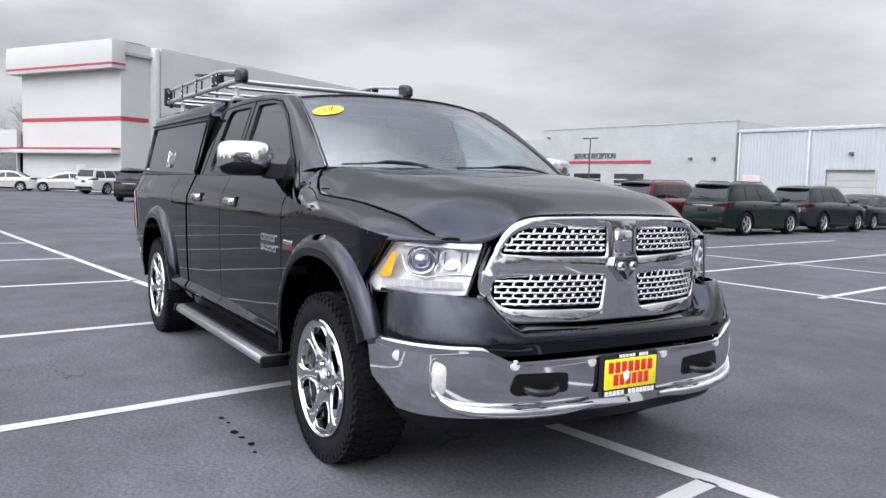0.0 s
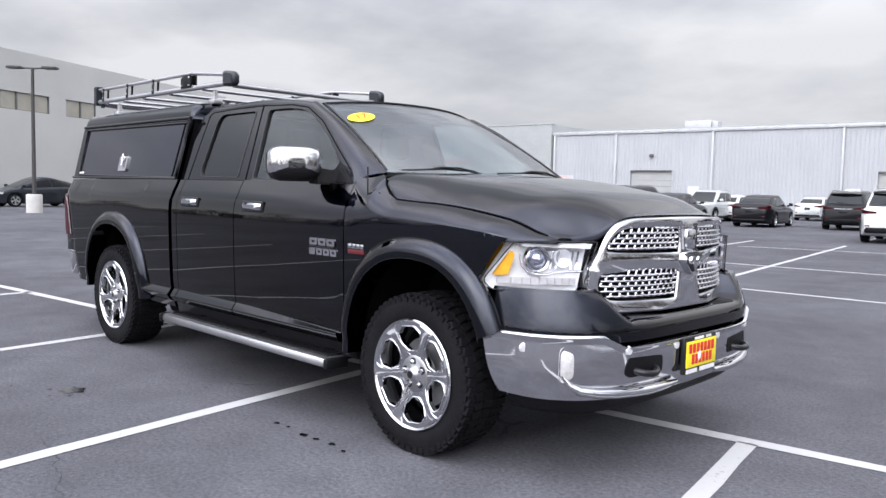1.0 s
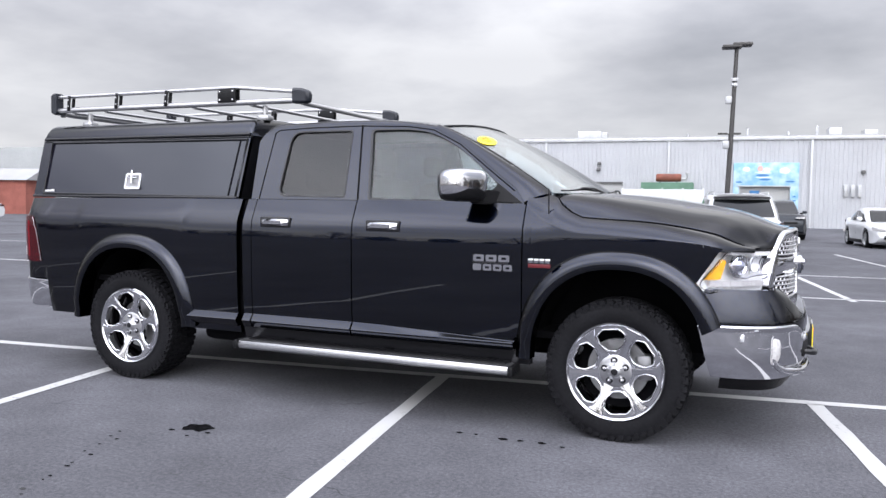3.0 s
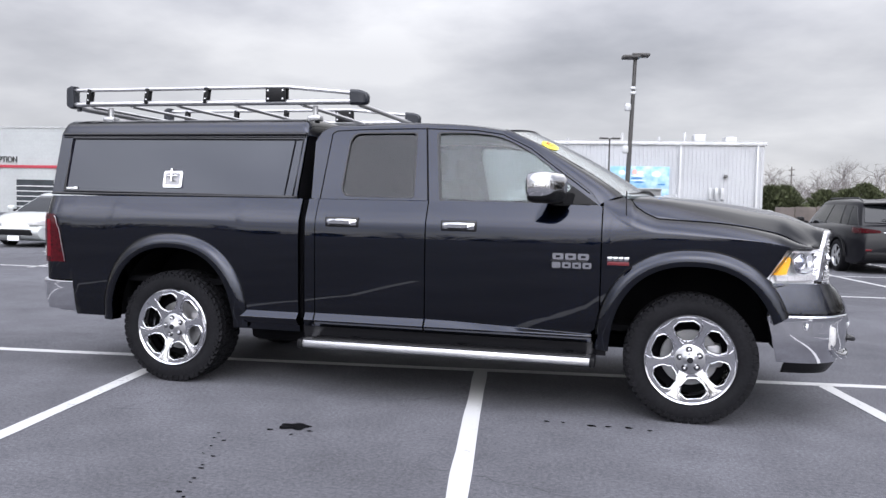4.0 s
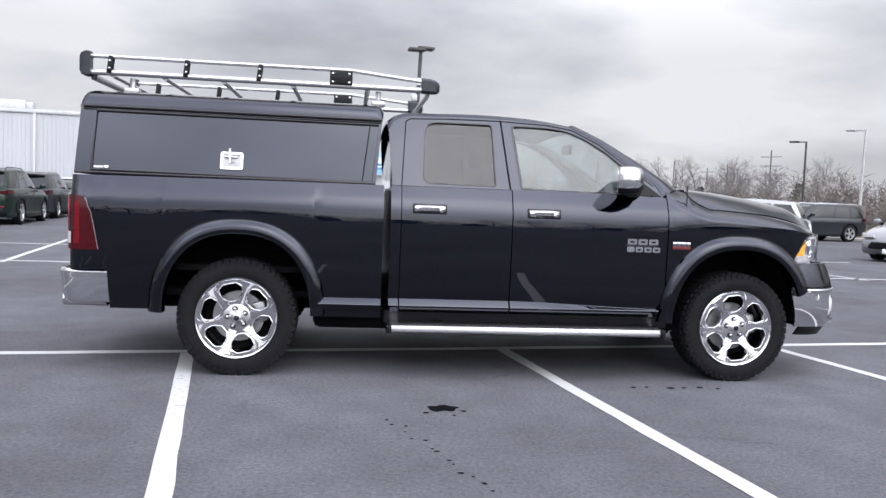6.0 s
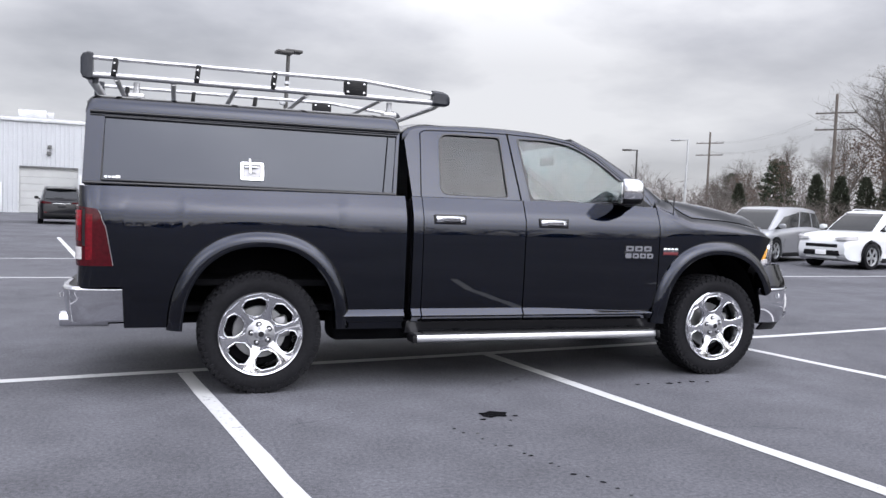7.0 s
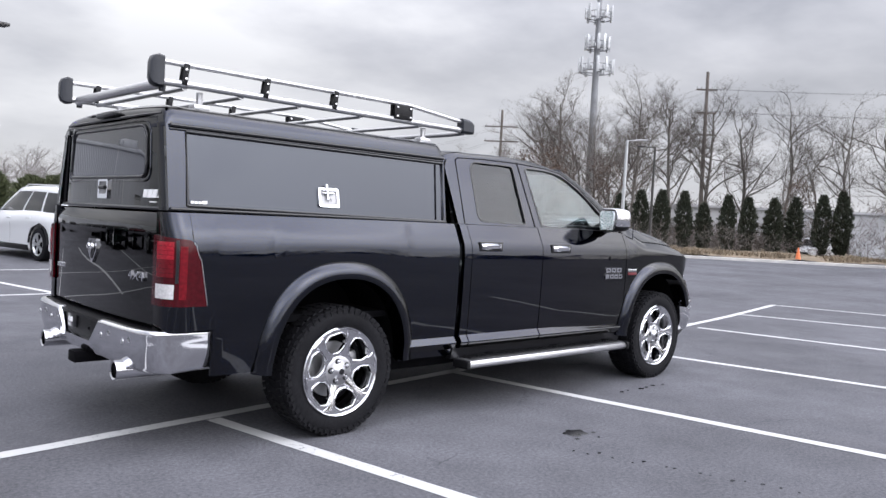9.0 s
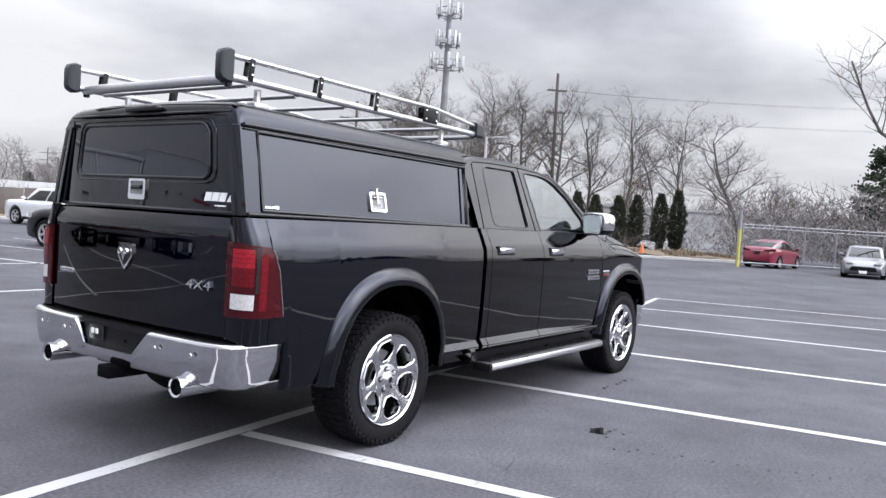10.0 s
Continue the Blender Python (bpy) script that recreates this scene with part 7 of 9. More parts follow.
KINDS = dict(
    suv=dict(L=4.95, W=1.93, H=1.72, WB=2.85, R=0.37, gc=0.22,
             top=[(-2.47, 0.98), (-2.35, 1.06), (-1.9, 1.10), (0.9, 1.07), (1.3, 1.06), (1.9, 1.00), (2.25, 0.90), (2.47, 0.72)],
             base=(-2.30, 1.15), roof=(-1.95, 0.25), hz=1.64),
    cross=dict(L=4.60, W=1.86, H=1.69, WB=2.69, R=0.36, gc=0.20,
               top=[(-2.30, 0.96), (-2.2, 1.04), (-1.8, 1.07), (0.8, 1.05), (1.2, 1.05), (1.8, 0.99), (2.1, 0.92), (2.30, 0.75)],
               base=(-2.14, 1.05), roof=(-1.75, 0.20), hz=1.62),
    sedan=dict(L=4.85, W=1.84, H=1.45, WB=2.80, R=0.33, gc=0.17,
               top=[(-2.42, 0.86), (-2.3, 0.98), (-1.7, 1.00), (-1.2, 0.97), (0.9, 0.93), (1.3, 0.91), (1.9, 0.82), (2.25, 0.74), (2.42, 0.60)],
               base=(-1.75, 1.15), roof=(-0.95, 0.25), hz=1.40),
    hatch=dict(L=4.55, W=1.77, H=1.47, WB=2.70, R=0.32, gc=0.16,
               top=[(-2.27, 0.92), (-2.15, 1.02), (-1.6, 1.03), (0.9, 0.93), (1.25, 0.92), (1.8, 0.82), (2.1, 0.70), (2.27, 0.55)],
               base=(-2.05, 1.30), roof=(-0.75, 0.15), hz=1.43),
    van=dict(L=5.17, W=1.99, H=1.75, WB=3.06, R=0.36, gc=0.18,
             top=[(-2.58, 0.95), (-2.45, 1.04), (-2.0, 1.08), (1.2, 1.02), (1.6, 0.99), (2.0, 0.92), (2.35, 0.80), (2.58, 0.62)],
             base=(-2.45, 1.65), roof=(-2.15, 0.55), hz=1.68),
    boxy=dict(L=5.20, W=2.03, H=1.88, WB=2.95, R=0.40, gc=0.26,
              top=[(-2.60, 1.00), (-2.5, 1.10), (-2.0, 1.13), (0.9, 1.13), (1.2, 1.14), (1.9, 1.12), (2.4, 1.06), (2.60, 0.85)],
              base=(-2.48, 1.10), roof=(-2.30, 0.45), hz=1.70),
)


def make_car(kind, paint, label, at, rz, plate=True, group=""):
    """A parked car: arched body, painted cabin with set-in panes, lamps, wheels and trim."""
    k = KINDS[kind]
    L, W, H, WB, R, gc = (k[q] for q in ("L", "W", "H", "WB", "R", "gc"))
    tall = kind in ("suv", "cross", "boxy")
    car = thing("parked_car", label, "car", (at[0], at[1], 0), rz, group)
    P, w, E = CM[paint], W / 2, L / 2
    top = smooth_table(k["top"])
    plan = lambda x: w * (1 - 0.20 * (abs(x) / E) ** 7 - (0.05 if x > 0 else 0.03) * (abs(x) / E) ** 2)
    # sills rise round the wheels, and towards both bumpers
    def bot(x):
        z = gc + 0.14 * max(0, (abs(x) - E + 0.45) / 0.45) ** 2
        for xc in (-WB / 2, WB / 2):
            d = abs(x - xc) / (R + 0.075)
            if d < 1:
                z = max(z, R + (R + 0.065) * math.sqrt(1 - d * d))
        return z
    xs = sorted(set([-E, -E + 0.02, -E + 0.08, -E + 0.18, -E + 0.32, E - 0.32, E - 0.18, E - 0.08, E - 0.02, E] + steps(-E + 0.45, E - 0.45, 14)
                    + [xc + (R + 0.075) * math.sin(radians(a)) for xc in (-WB / 2, WB / 2) for a in (-90, -88, -75, -60, -45, -30, -15, 0, 15, 30, 45, 60, 75, 88, 90)]))
    # side section: tucked sill, full flank with a crease, then the shoulder
    sect = [(0.93, 0.0), (0.975, 0.05), (0.985, 0.22), (0.975, 0.42), (0.992, 0.60), (1.0, 0.72), (0.985, 0.82), (0.950, 0.92), (0.88, 0.985), (0.60, 1.01), (0.25, 1.02)]
    rings = []
    for x in xs:
        ww, zb, zt, z0 = plan(x), bot(x), top(x), gc
        e = max(0, (abs(x) - E + 0.10) / 0.10)
        zt -= 0.07 * e ** 2
        zb += 0.10 * e ** 2 if zb < R else 0
        half_r = []
        for a, b in sect:
            z = z0 + (zt - z0) * b
            half_r.append((a, max(z, zb + 0.004 * b)))
        rings.append([(x, -ww * a, z) for a, z in half_r] + [(x, ww * a, z) for a, z in reversed(half_r)])
    bm = loft(bmesh.new(), rings)
    bmesh.ops.recalc_face_normals(bm, faces=bm.faces[:])
    body = part("body", bm, P, car, smooth=35)
    part("underbody", box((-E + 0.25, -w * 0.80, gc + 0.02), (E - 0.25, w * 0.80, R * 2 + 0.05), 0.04), M["under"], car)
    # cabin: painted shell from the waist to the roof
    b0, b1 = k["base"]
    r0, r1 = k["roof"]
    hz = k["hz"]

    def shell(f, t, out=0.0):
        """A point on the cabin's side: f from the rear (0) to the front (1), t from the waist (0) to the roof (1)."""
        xa, xb = b0 + (r0 - b0) * t ** 1.15, b1 + (r1 - b1) * t ** 1.08
        z0a, z0b = top(b0) - 0.03, top(b1) - 0.03
        za, zb = z0a + (hz - 0.03 - z0a) * t, z0b + (hz - z0b) * t
        wy = plan(0) * (0.885 - 0.17 * t ** 1.4) * (1 - 0.14 * abs(2 * f - 1) ** 5)
        return Vector((xa + (xb - xa) * f, wy + out, za + (zb - za) * f + 0.035 * math.sin(math.pi * f) * t))

    fs = [0, 0.02, 0.05] + steps(0.1, 0.9, 10) + [0.95, 0.98, 1]

    def ring(t, q=1.0, dz=0.0):
        cx = (r0 + r1) / 2
        pts = [shell(f, t) for f in fs]
        pts = [Vector((cx + (p.x - cx) * q, p.y * q, p.z + dz)) for p in pts]
        return [(p.x, -p.y, p.z) for p in pts] + [(p.x, p.y, p.z) for p in reversed(pts)]

    bm = loft(bmesh.new(), [ring(t) for t in (0, 0.25, 0.5, 0.75, 0.9, 0.97)] + [ring(1.0, 0.965, 0.004), ring(1.0, 0.86, 0.022), ring(1.0, 0.55, 0.036), ring(1.0, 0.2, 0.040)])
    bmesh.ops.recalc_face_normals(bm, faces=bm.faces[:])
    cabin = part("cabin", bm, P, car, smooth=45)
    # side panes between the posts
    cuts = [(0.06, 0.25), (0.28, 0.53), (0.555, 0.90)] if tall or kind == "van" else [(0.10, 0.46), (0.49, 0.88)]
    for s in (-1, 1):
        for a, b in cuts:
            bm = bmesh.new()
            first, last = a == cuts[0][0], b == cuts[-1][1]
            def pane(f, t, d):
                lean = (0.05 * (1 - t) if first else 0) * (b - f) / (b - a) * -0.6 + (0.09 * (0.5 - t) if last else 0) * (f - a) / (b - a)
                p = shell(f + lean, 0.07 + 0.76 * t, 0.006 - d)
                return Vector((p.x, s * p.y, p.z))
            slab(bm, steps(a, b, 6), lambda f: steps(0.0, 1.0 - (0.30 * (f - a) / (b - a) if last and not tall else 0), 4), pane, 0.02)
            part("side_window", bm, CM["glass"], cabin, "dark window glass", smooth=60)
    # windscreen and rear window
    for nm, f, sx, t0, t1 in (("windscreen", 1.0, 1, 0.06, 0.90), ("rear_window", 0.0, -1, 0.16 if tall else 0.08, 0.84)):
        bm = bmesh.new()
        slab(bm, steps(-1, 1, 10), lambda u: steps(t0, t1, 5), lambda u, t, d: Vector((shell(f, t).x + sx * (0.008 + 0.035 * (1 - u * u) * 0.3 - d), u * shell(f, t).y * 0.93, shell(f, t).z + 0.01)), 0.02)
        pane = part(nm, bm, CM["glass"], cabin, "dark window glass", smooth=60)
    part("rear_wiper" if tall else "wiper", tube(bmesh.new(), [(shell(0, 0.2).x - 0.03, -0.05, shell(0, 0.2).z + 0.02), (shell(0, 0.22).x - 0.035, 0.30, shell(0, 0.22).z + 0.05)], 0.009, 5), M["trim"], pane)
    # wheels
    for x in (-WB / 2, WB / 2):
        for s in (-1, 1):
            yy = s * (plan(x) - 0.02)
            bm = lathe(bmesh.new(), [(R * 0.66, s * 0.0), (R * 0.72, s * 0.014), (R * 0.90, s * 0.018), (R * 0.98, s * 0.004), (R, -s * 0.03), (R, -s * 0.20), (R * 0.6, -s * 0.22)], 32, "Y", (x, yy, R))
            wh = part("wheel", bm, M["rubber"], car, "alloy wheel with black tyre", smooth=40)
            bm = lathe(bmesh.new(), [(R * 0.60, -s * 0.03), (R * 0.64, s * 0.008), (R * 0.69, s * 0.012), (R * 0.70, s * 0.0)], 32, "Y", (x, yy, R))
            for q in range(5):
                for d in (-0.13, 0.13):
                    a = 2 * math.pi * q / 5 + d + (0.3 if x > 0 else 0)
                    add_box(bm, (0.02, yy + min(-s * 0.012, s * 0.004), -0.020), (R * 0.66, yy + max(-s * 0.012, s * 0.004), 0.020), 0, Matrix.Translation((x, 0, R)) @ Matrix.Rotation(a, 4, "Y"))
            lathe(bm, [(0.0, s * 0.008), (R * 0.16, s * 0.006), (R * 0.18, -s * 0.02)], 16, "Y", (x, yy, R))
            part("rim", bm, CM["alloy"], wh, smooth=35)
            part("wheel_well", lathe(bmesh.new(), [(0.0, -s * 0.10), (R * 0.66, -s * 0.10)], 24, "Y", (x, yy, R)), M["under"], wh)
            if tall:
                bm = bmesh.new()
                rr = R + 0.078
                slab(bm, steps(2, 178, 18), lambda t: [rr - 0.006, rr + 0.045], lambda t, r, d: Vector((x + r * math.cos(radians(t)), s * (plan(x) * 0.985 + 0.010 - d), R + (r - 0.012) * math.sin(radians(t)))), 0.03)
                part("arch_trim", bm, M["plastic"] if kind != "boxy" else P, body)
    for s in (-1, 1):
        y = s * plan(0)
        part("sill", box((-WB / 2 + R + 0.1, min(y * 0.95, y * 0.99), gc - 0.01), (WB / 2 - R - 0.1, max(y * 0.95, y * 0.99), gc + 0.12), 0.02), M["plastic"], body)
        bx = b1 - 0.34
        m_ = part("door_mirror", box((bx - 0.05, min(s * (w - 0.04), s * (w + 0.15)), top(bx) + 0.03), (bx + 0.12, max(s * (w - 0.04), s * (w + 0.15)), top(bx) + 0.17), 0.05), P if paint not in ("black",) else M["plastic"], body)
        part("mirror_foot", box((bx - 0.01, min(s * (w * 0.86), s * w), top(bx) + 0.0), (bx + 0.07, max(s * (w * 0.86), s * w), top(bx) + 0.07), 0.02), M["plastic"], m_)
        for hx in (0.05, -0.98):
            part("door_handle", box((hx - 0.10, min(s * w * 0.985, s * (w + 0.012)), 0.83 * top(hx)), (hx + 0.10, max(s * w * 0.985, s * (w + 0.012)), 0.83 * top(hx) + 0.032), 0.01), P, body)
        for gx in (0.98, -0.02, -1.02):
            if abs(abs(gx) - WB / 2) > R + 0.09:
                bm = bmesh.new()
                slab(bm, [gx, gx + 0.008], lambda x: steps(0.16, 0.93, 6), lambda x, b, d: Vector((x, s * (plan(x) * interp([(q, a) for a, q in sect], b) + 0.0015 - d), gc + (top(x) - gc) * b)), 0.004)
                part("door_gap", bm, M["under"], body)
        # lamps wrap the corners
        for xe, d, mat, nm, zc, zh in ((-E, 1, M["red"], "tail_lamp", top(-E + 0.15) - 0.13, 0.065), (E, -1, M["white_lens"], "head_lamp", top(E - 0.2) - 0.09, 0.06)):
            bm = bmesh.new()
            def lamp(u, z, dd):
                x_ = xe + d * (0.004 + 0.62 * max(0, u - 0.5) ** 1.5)
                y_ = min(w * (0.42 + 0.55 * u), plan(x_) * 0.998)
                return Vector((x_ - d * 0.014 + d * dd, s * (y_ + 0.006), zc + z + 0.035 * u))
            slab(bm, steps(0, 1.15, 12), lambda u: steps(-zh * (0.30 + 0.70 * min(u, 1)), zh * (0.5 + 0.5 * min(u, 1)), 4), lamp, 0.08)
            part(nm, bm, mat, body, smooth=50)
    zf, zr = top(E - 0.1), top(-E + 0.1)
    part("grille", box((E - 0.10, -w * 0.52, zf - 0.26), (E + 0.010, w * 0.52, zf - 0.15), 0.03), M["plastic"], body)
    part("lower_grille", box((E - 0.16, -w * 0.60, gc + 0.16), (E + 0.006, w * 0.60, gc + 0.34), 0.05), M["plastic"], body)
    if tall:
        part("skid_plate", box((E - 0.14, -w * 0.50, gc + 0.07), (E + 0.004, w * 0.50, gc + 0.13), 0.02), CM["alloy"], body)
    part("rear_bumper", box((-E - 0.006, -w * 0.76, gc + 0.10), (-E + 0.18, w * 0.76, gc + (0.32 if tall else 0.22)), 0.06), M["plastic"], body)
    for s in (-1, 1):
        part("reflector", box((-E - 0.010, min(s * w * 0.60, s * w * 0.74), gc + 0.30), (-E + 0.03, max(s * w * 0.60, s * w * 0.74), gc + 0.34), 0.008), M["redmid"], body)
    if plate:
        part("number_plate", box((-E - 0.012, -0.16, zr - 0.30), (-E + 0.02, 0.16, zr - 0.16), 0.006), M["whiteprint"] if paint in ("white", "silver") else M["trim"], body)
        part("number_plate", box((E + 0.0, -0.16, zf - 0.46), (E + 0.022, 0.16, zf - 0.33), 0.006), M["whiteprint"], body)
    part("trunk_trim", box((-E - 0.008, -w * 0.36, zr - 0.13), (-E + 0.03, w * 0.36, zr - 0.105), 0.008), CM["alloy"] if paint != "white" else P, body)
    if tall:
        bm = bmesh.new()
        slab(bm, steps(-1, 1, 8), lambda u: steps(0, 1, 3), lambda u, t, d: Vector((r0 - 0.20 + 0.10 * u * u + 0.30 * t, u * w * 0.62, hz - 0.035 + 0.045 * t - 0.02 * u * u - d)), 0.03)
        part("spoiler", bm, M["trim"] if kind == "suv" else P, cabin, smooth=50)
        for s in (-1, 1):
            part("roof_rail", tube(bmesh.new(), [(r0 + 0.1, s * w * 0.60, hz + 0.0), (r0 + 0.25, s * w * 0.61, hz + 0.065), (r1 - 0.35, s * w * 0.61, hz + 0.075), (r1 - 0.15, s * w * 0.60, hz + 0.01)], 0.016, 6), CM["alloy"] if paint not in ("black", "green", "maroon") else M["trim"], cabin)
    return car


for args in [
    ("suv", "green", "dark green sport utility car parked in a stall", (-10.25, 20.0), 98),
    ("suv", "maroon", "dark red sport utility car parked in a stall", (-12.7, 19.1), 98),
    ("suv", "grey", "dark grey sport utility car with roof rails", (-11.1, 25.4), 98),
    ("sedan", "grey", "dark grey sedan parked by the warehouse", (-12.2, 30.6), 98),
    ("sedan", "black", "black sedan seen from behind", (-9.0, 33.0), 98),
    ("sedan", "pearl", "pale silver sedan parked near the warehouse", (-12.0, 48.0), 98),
    ("suv", "black", "large black sport utility car", (-5.6, 34.6), 98),
    ("suv", "white", "white sport utility car in a far stall", (-1.1, 25.0), 98),
    ("suv", "white", "white sport utility car beside the light pole", (3.25, 15.5), 98),
    ("suv", "black", "black sport utility car beyond the truck", (8.45, 15.6), 98),
    ("boxy", "grey", "dark grey sport utility car facing the lot", (4.1, 34.2), -82),
    ("sedan", "black", "low black sedan with wide tail lamps", (1.5, 34.9), 98),
    ("sedan", "white", "white sedan facing the lot", (7.8, 28.0), -82),
    ("sedan", "white", "white sedan parked behind a white car", (-1.5, 33.3), 98),
    ("van", "silver", "silver minivan parked across the lot", (15.4, 22.2), 142),
    ("van", "silver", "silver minivan with grey windows", (17.7, 14.5), 205),
    ("cross", "white", "white crossover with black lower trim", (18.75, 11.5), 192),
    ("boxy", "grey", "dark pickup-sized car in the back row", (22.4, 28.6), 190),
    ("sedan", "silver", "old silver sedan by the gate", (37.2, 1.0), 186),
    ("hatch", "red", "red hatchback standing at the gate", (40.5, 5.75), -7),
    ("sedan", "white", "white coupe behind the evergreens", (50.5, 16.0), 180),
    ("hatch", "grey", "dark grey hatchback beside the lamp base", (-36.2, 9.9), -82),
    ("suv", "black", "black sport utility car near the showroom", (-37.0, 6.0), 150),
    ("boxy", "pearl", "pale boxy sport utility car near the showroom", (-51.8, 6.6), 128),
    ("hatch", "pearl", "silver hatchback parked at the showroom", (-57.4, 4.2), -105),
    ("sedan", "pearl", "silver sedan parked at the showroom", (-58.6, 0.3), -112),
    ("hatch", "pearl", "pale silver hatchback with chrome mirrors", (-13.0, 13.5), -82),
    ("cross", "pearl", "silver crossover facing the lot", (-13.6, 36.6), -82),
    ("sedan", "white", "white sedan seen from behind", (-13.6, 39.7), 98),
    ("hatch", "white", "white hatchback before the white wall", (-34.4, 12.8), 138),
    ("hatch", "white", "white hatchback parked near a brick enclosure", (-36.6, 14.9), 140),
    ("sedan", "white", "white sedan parked near a brick enclosure", (-33.8, 17.2), 160),
    ("sedan", "white", "white sedan parked before the white wall", (-42.0, 27.0), -100),
    ("boxy", "white", "white pickup-sized car in the far row", (15.8, 32.0), 98),
    ("sedan", "white", "white sedan in the far row", (25.0, 36.5), 190),
]:
    make_car(*args, group="parked cars")

# ---- poles, masts and fences ----
def light_pole(at, h, heads, mat, label, lean=0.0, base=True, r=0.075):
    t = thing("street_lamp", label, "lamp post", (*at, 0))
    part("pole", tube(bmesh.new(), [(0, 0, 0.55 if base else 0), (lean * 0.5, 0, h * 0.5), (lean, 0, h)], [r * 1.15, r, r * 0.8], 10), mat, t)
    if base:
        part("base", lathe(bmesh.new(), [(0.0, 0.0), (0.30, 0.0), (0.30, 0.70), (0.27, 0.75), (0.0, 0.75)], 20, "Z"), B["concrete"], t, "round concrete base")
    for a, reach, dz, w in heads:
        ca, sa = math.cos(radians(a)), math.sin(radians(a))
        hd = part("lamp_head", box((-0.28, -w, -0.05), (0.28, w, 0.05), 0.03, Matrix.Translation((lean + ca * reach, sa * reach, h + dz)) @ Matrix.Rotation(radians(a), 4, "Z")), mat, t)
        part("arm", tube(bmesh.new(), [(lean, 0, h + dz - 0.03), (lean + ca * reach * 0.8, sa * reach * 0.8, h + dz)], 0.035, 8), mat, hd)
    return t


lp = light_pole((2.75, 20.26), 6.25, [(10, 0.16, 0.04, 0.20), (190, 0.14, -0.02, 0.20)], B["pole"], "dark lamp post with two flat heads", 0.18)
for z in (5.05, 5.2):
    part("clamp", lathe(bmesh.new(), [(0.085, z), (0.095, z + 0.02), (0.095, z + 0.07), (0.085, z + 0.09)], 14, "Z", (0.15, 0, 0)), B["white"], lp)
part("camera_dome", box((-0.10, -0.20, 4.5), (0.10, -0.06, 4.75), 0.05), B["unit"], lp)
part("camera_dome", box((-0.14, -0.18, 3.15), (0.06, -0.05, 3.4), 0.05), B["unit"], lp)
light_pole((1.2, 45.6), 5.9, [(8, 0.38, 0.0, 0.16), (188, 0.38, 0.0, 0.16)], B["pole"], "slim dark lamp post with twin heads", r=0.06)
light_pole((-27.5, 7.1), 5.75, [(45, 0.7, 0.0, 0.18), (225, 0.7, 0.0, 0.18)], B["pole"], "dark lamp post with twin arms on concrete base")
light_pole((-48.0, 47.0), 6.0, [(8, 0.5, 0.0, 0.16), (188, 0.5, 0.0, 0.16)], B["pole"], "dark lamp post before the service building", r=0.06)
light_pole((37.4, 22.3), 6.75, [(-55, 0.9, 0.0, 0.22)], B["galv"], "pale galvanised lamp post with one head", 0.12, False, 0.10)
light_pole((39.3, 21.5), 6.5, [(125, 0.8, 0.0, 0.18)], B["pole"], "dark lamp post with one arm", 0.05, True, 0.08)
light_pole((30.0, 36.0), 6.2, [(125, 0.8, 0.0, 0.2)], B["galv"], "pale lamp post by the wood", 0.1, False, 0.08)
light_pole((28.0, 38.5), 5.6, [(125, 0.7, 0.0, 0.2)], B["pole"], "dark lamp post by the wood", 0.0, False, 0.07)


def utility_pole(at, h, arms, rz, r=0.16, box_at=None, lean=0.0):
    t = thing("utility_pole", "weathered wooden utility pole with cross-arms", "utility pole", (*at, 0), rz, "utility poles")
    part("pole", tube(bmesh.new(), [(0, 0, 0), (lean / 2, 0, h / 2), (lean, 0, h)], [r, r * 0.85, r * 0.65], 8), B["wood"], t)
    for z, w in arms:
        arm = part("cross_arm", box((-0.06 + lean * z / h, -w, z - 0.06), (0.06 + lean * z / h, w, z + 0.06), 0.01), B["wood"], t)
        for y in (-w * 0.92, -w * 0.5, w * 0.5, w * 0.92):
            part("insulator", lathe(bmesh.new(), [(0.0, z + 0.24), (0.05, z + 0.22), (0.05, z + 0.12), (0.03, z + 0.06)], 8, "Z", (lean * z / h, y, 0)), B["galv"], arm)
    if box_at:
        part("transformer", lathe(bmesh.new(), [(0.0, 0.9), (0.25, 0.88), (0.28, 0.8), (0.28, 0.05), (0.0, 0.0)], 12, "Z", (0.0, 0.35, box_at)), B["galv"], t)
    return t


UP = [((50.2, 24.2), 13.2, [(11.9, 0.75), (10.2, 0.75), (8.6, 0.75)], 40, None, 0.35), ((52.4, 46.5), 12.2, [(10.6, 1.6), (9.2, 1.6)], 40, None, 0.0), ((63, 77), 12.2, [(10.8, 1.7), (9.3, 1.7)], 38, None, 0.3),
      ((74, 125), 12.2, [(11.0, 1.9), (9.4, 1.9), (7.8, 1.9)], 36, None, 0.2), ((90, 173), 12.5, [(11.2, 2.0), (9.6, 2.0), (8.0, 2.0)], 36, None, 0.0), ((58, 128), 8.3, [], 30, None, 0.0), ((36.5, 105), 7.6, [(7.2, 1.2)], 20, 5.2, 0.0),
      ((33.0, 95), 7.8, [], 20, None, 0.2), ((66, 148), 11.0, [], 30, None, 0.2), ((80, 150), 9.5, [(9.0, 2.2)], 30, None, 0.0), ((100, 205), 13, [(11.8, 2), (10, 2)], 30, None, 0.0),
      ((-75, 130), 11, [(10, 1.6)], 10, None, 0.0), ((20, 130), 9, [(8.6, 1.2)], 0, None, 0.0), ((30, 150), 10, [(9.4, 1.4), (8.4, 1.4)], 10, None, 0.0)]
for at, h, arms, rz, bx, ln in UP:
    utility_pole(at, h, arms, rz, 0.17, bx, ln)
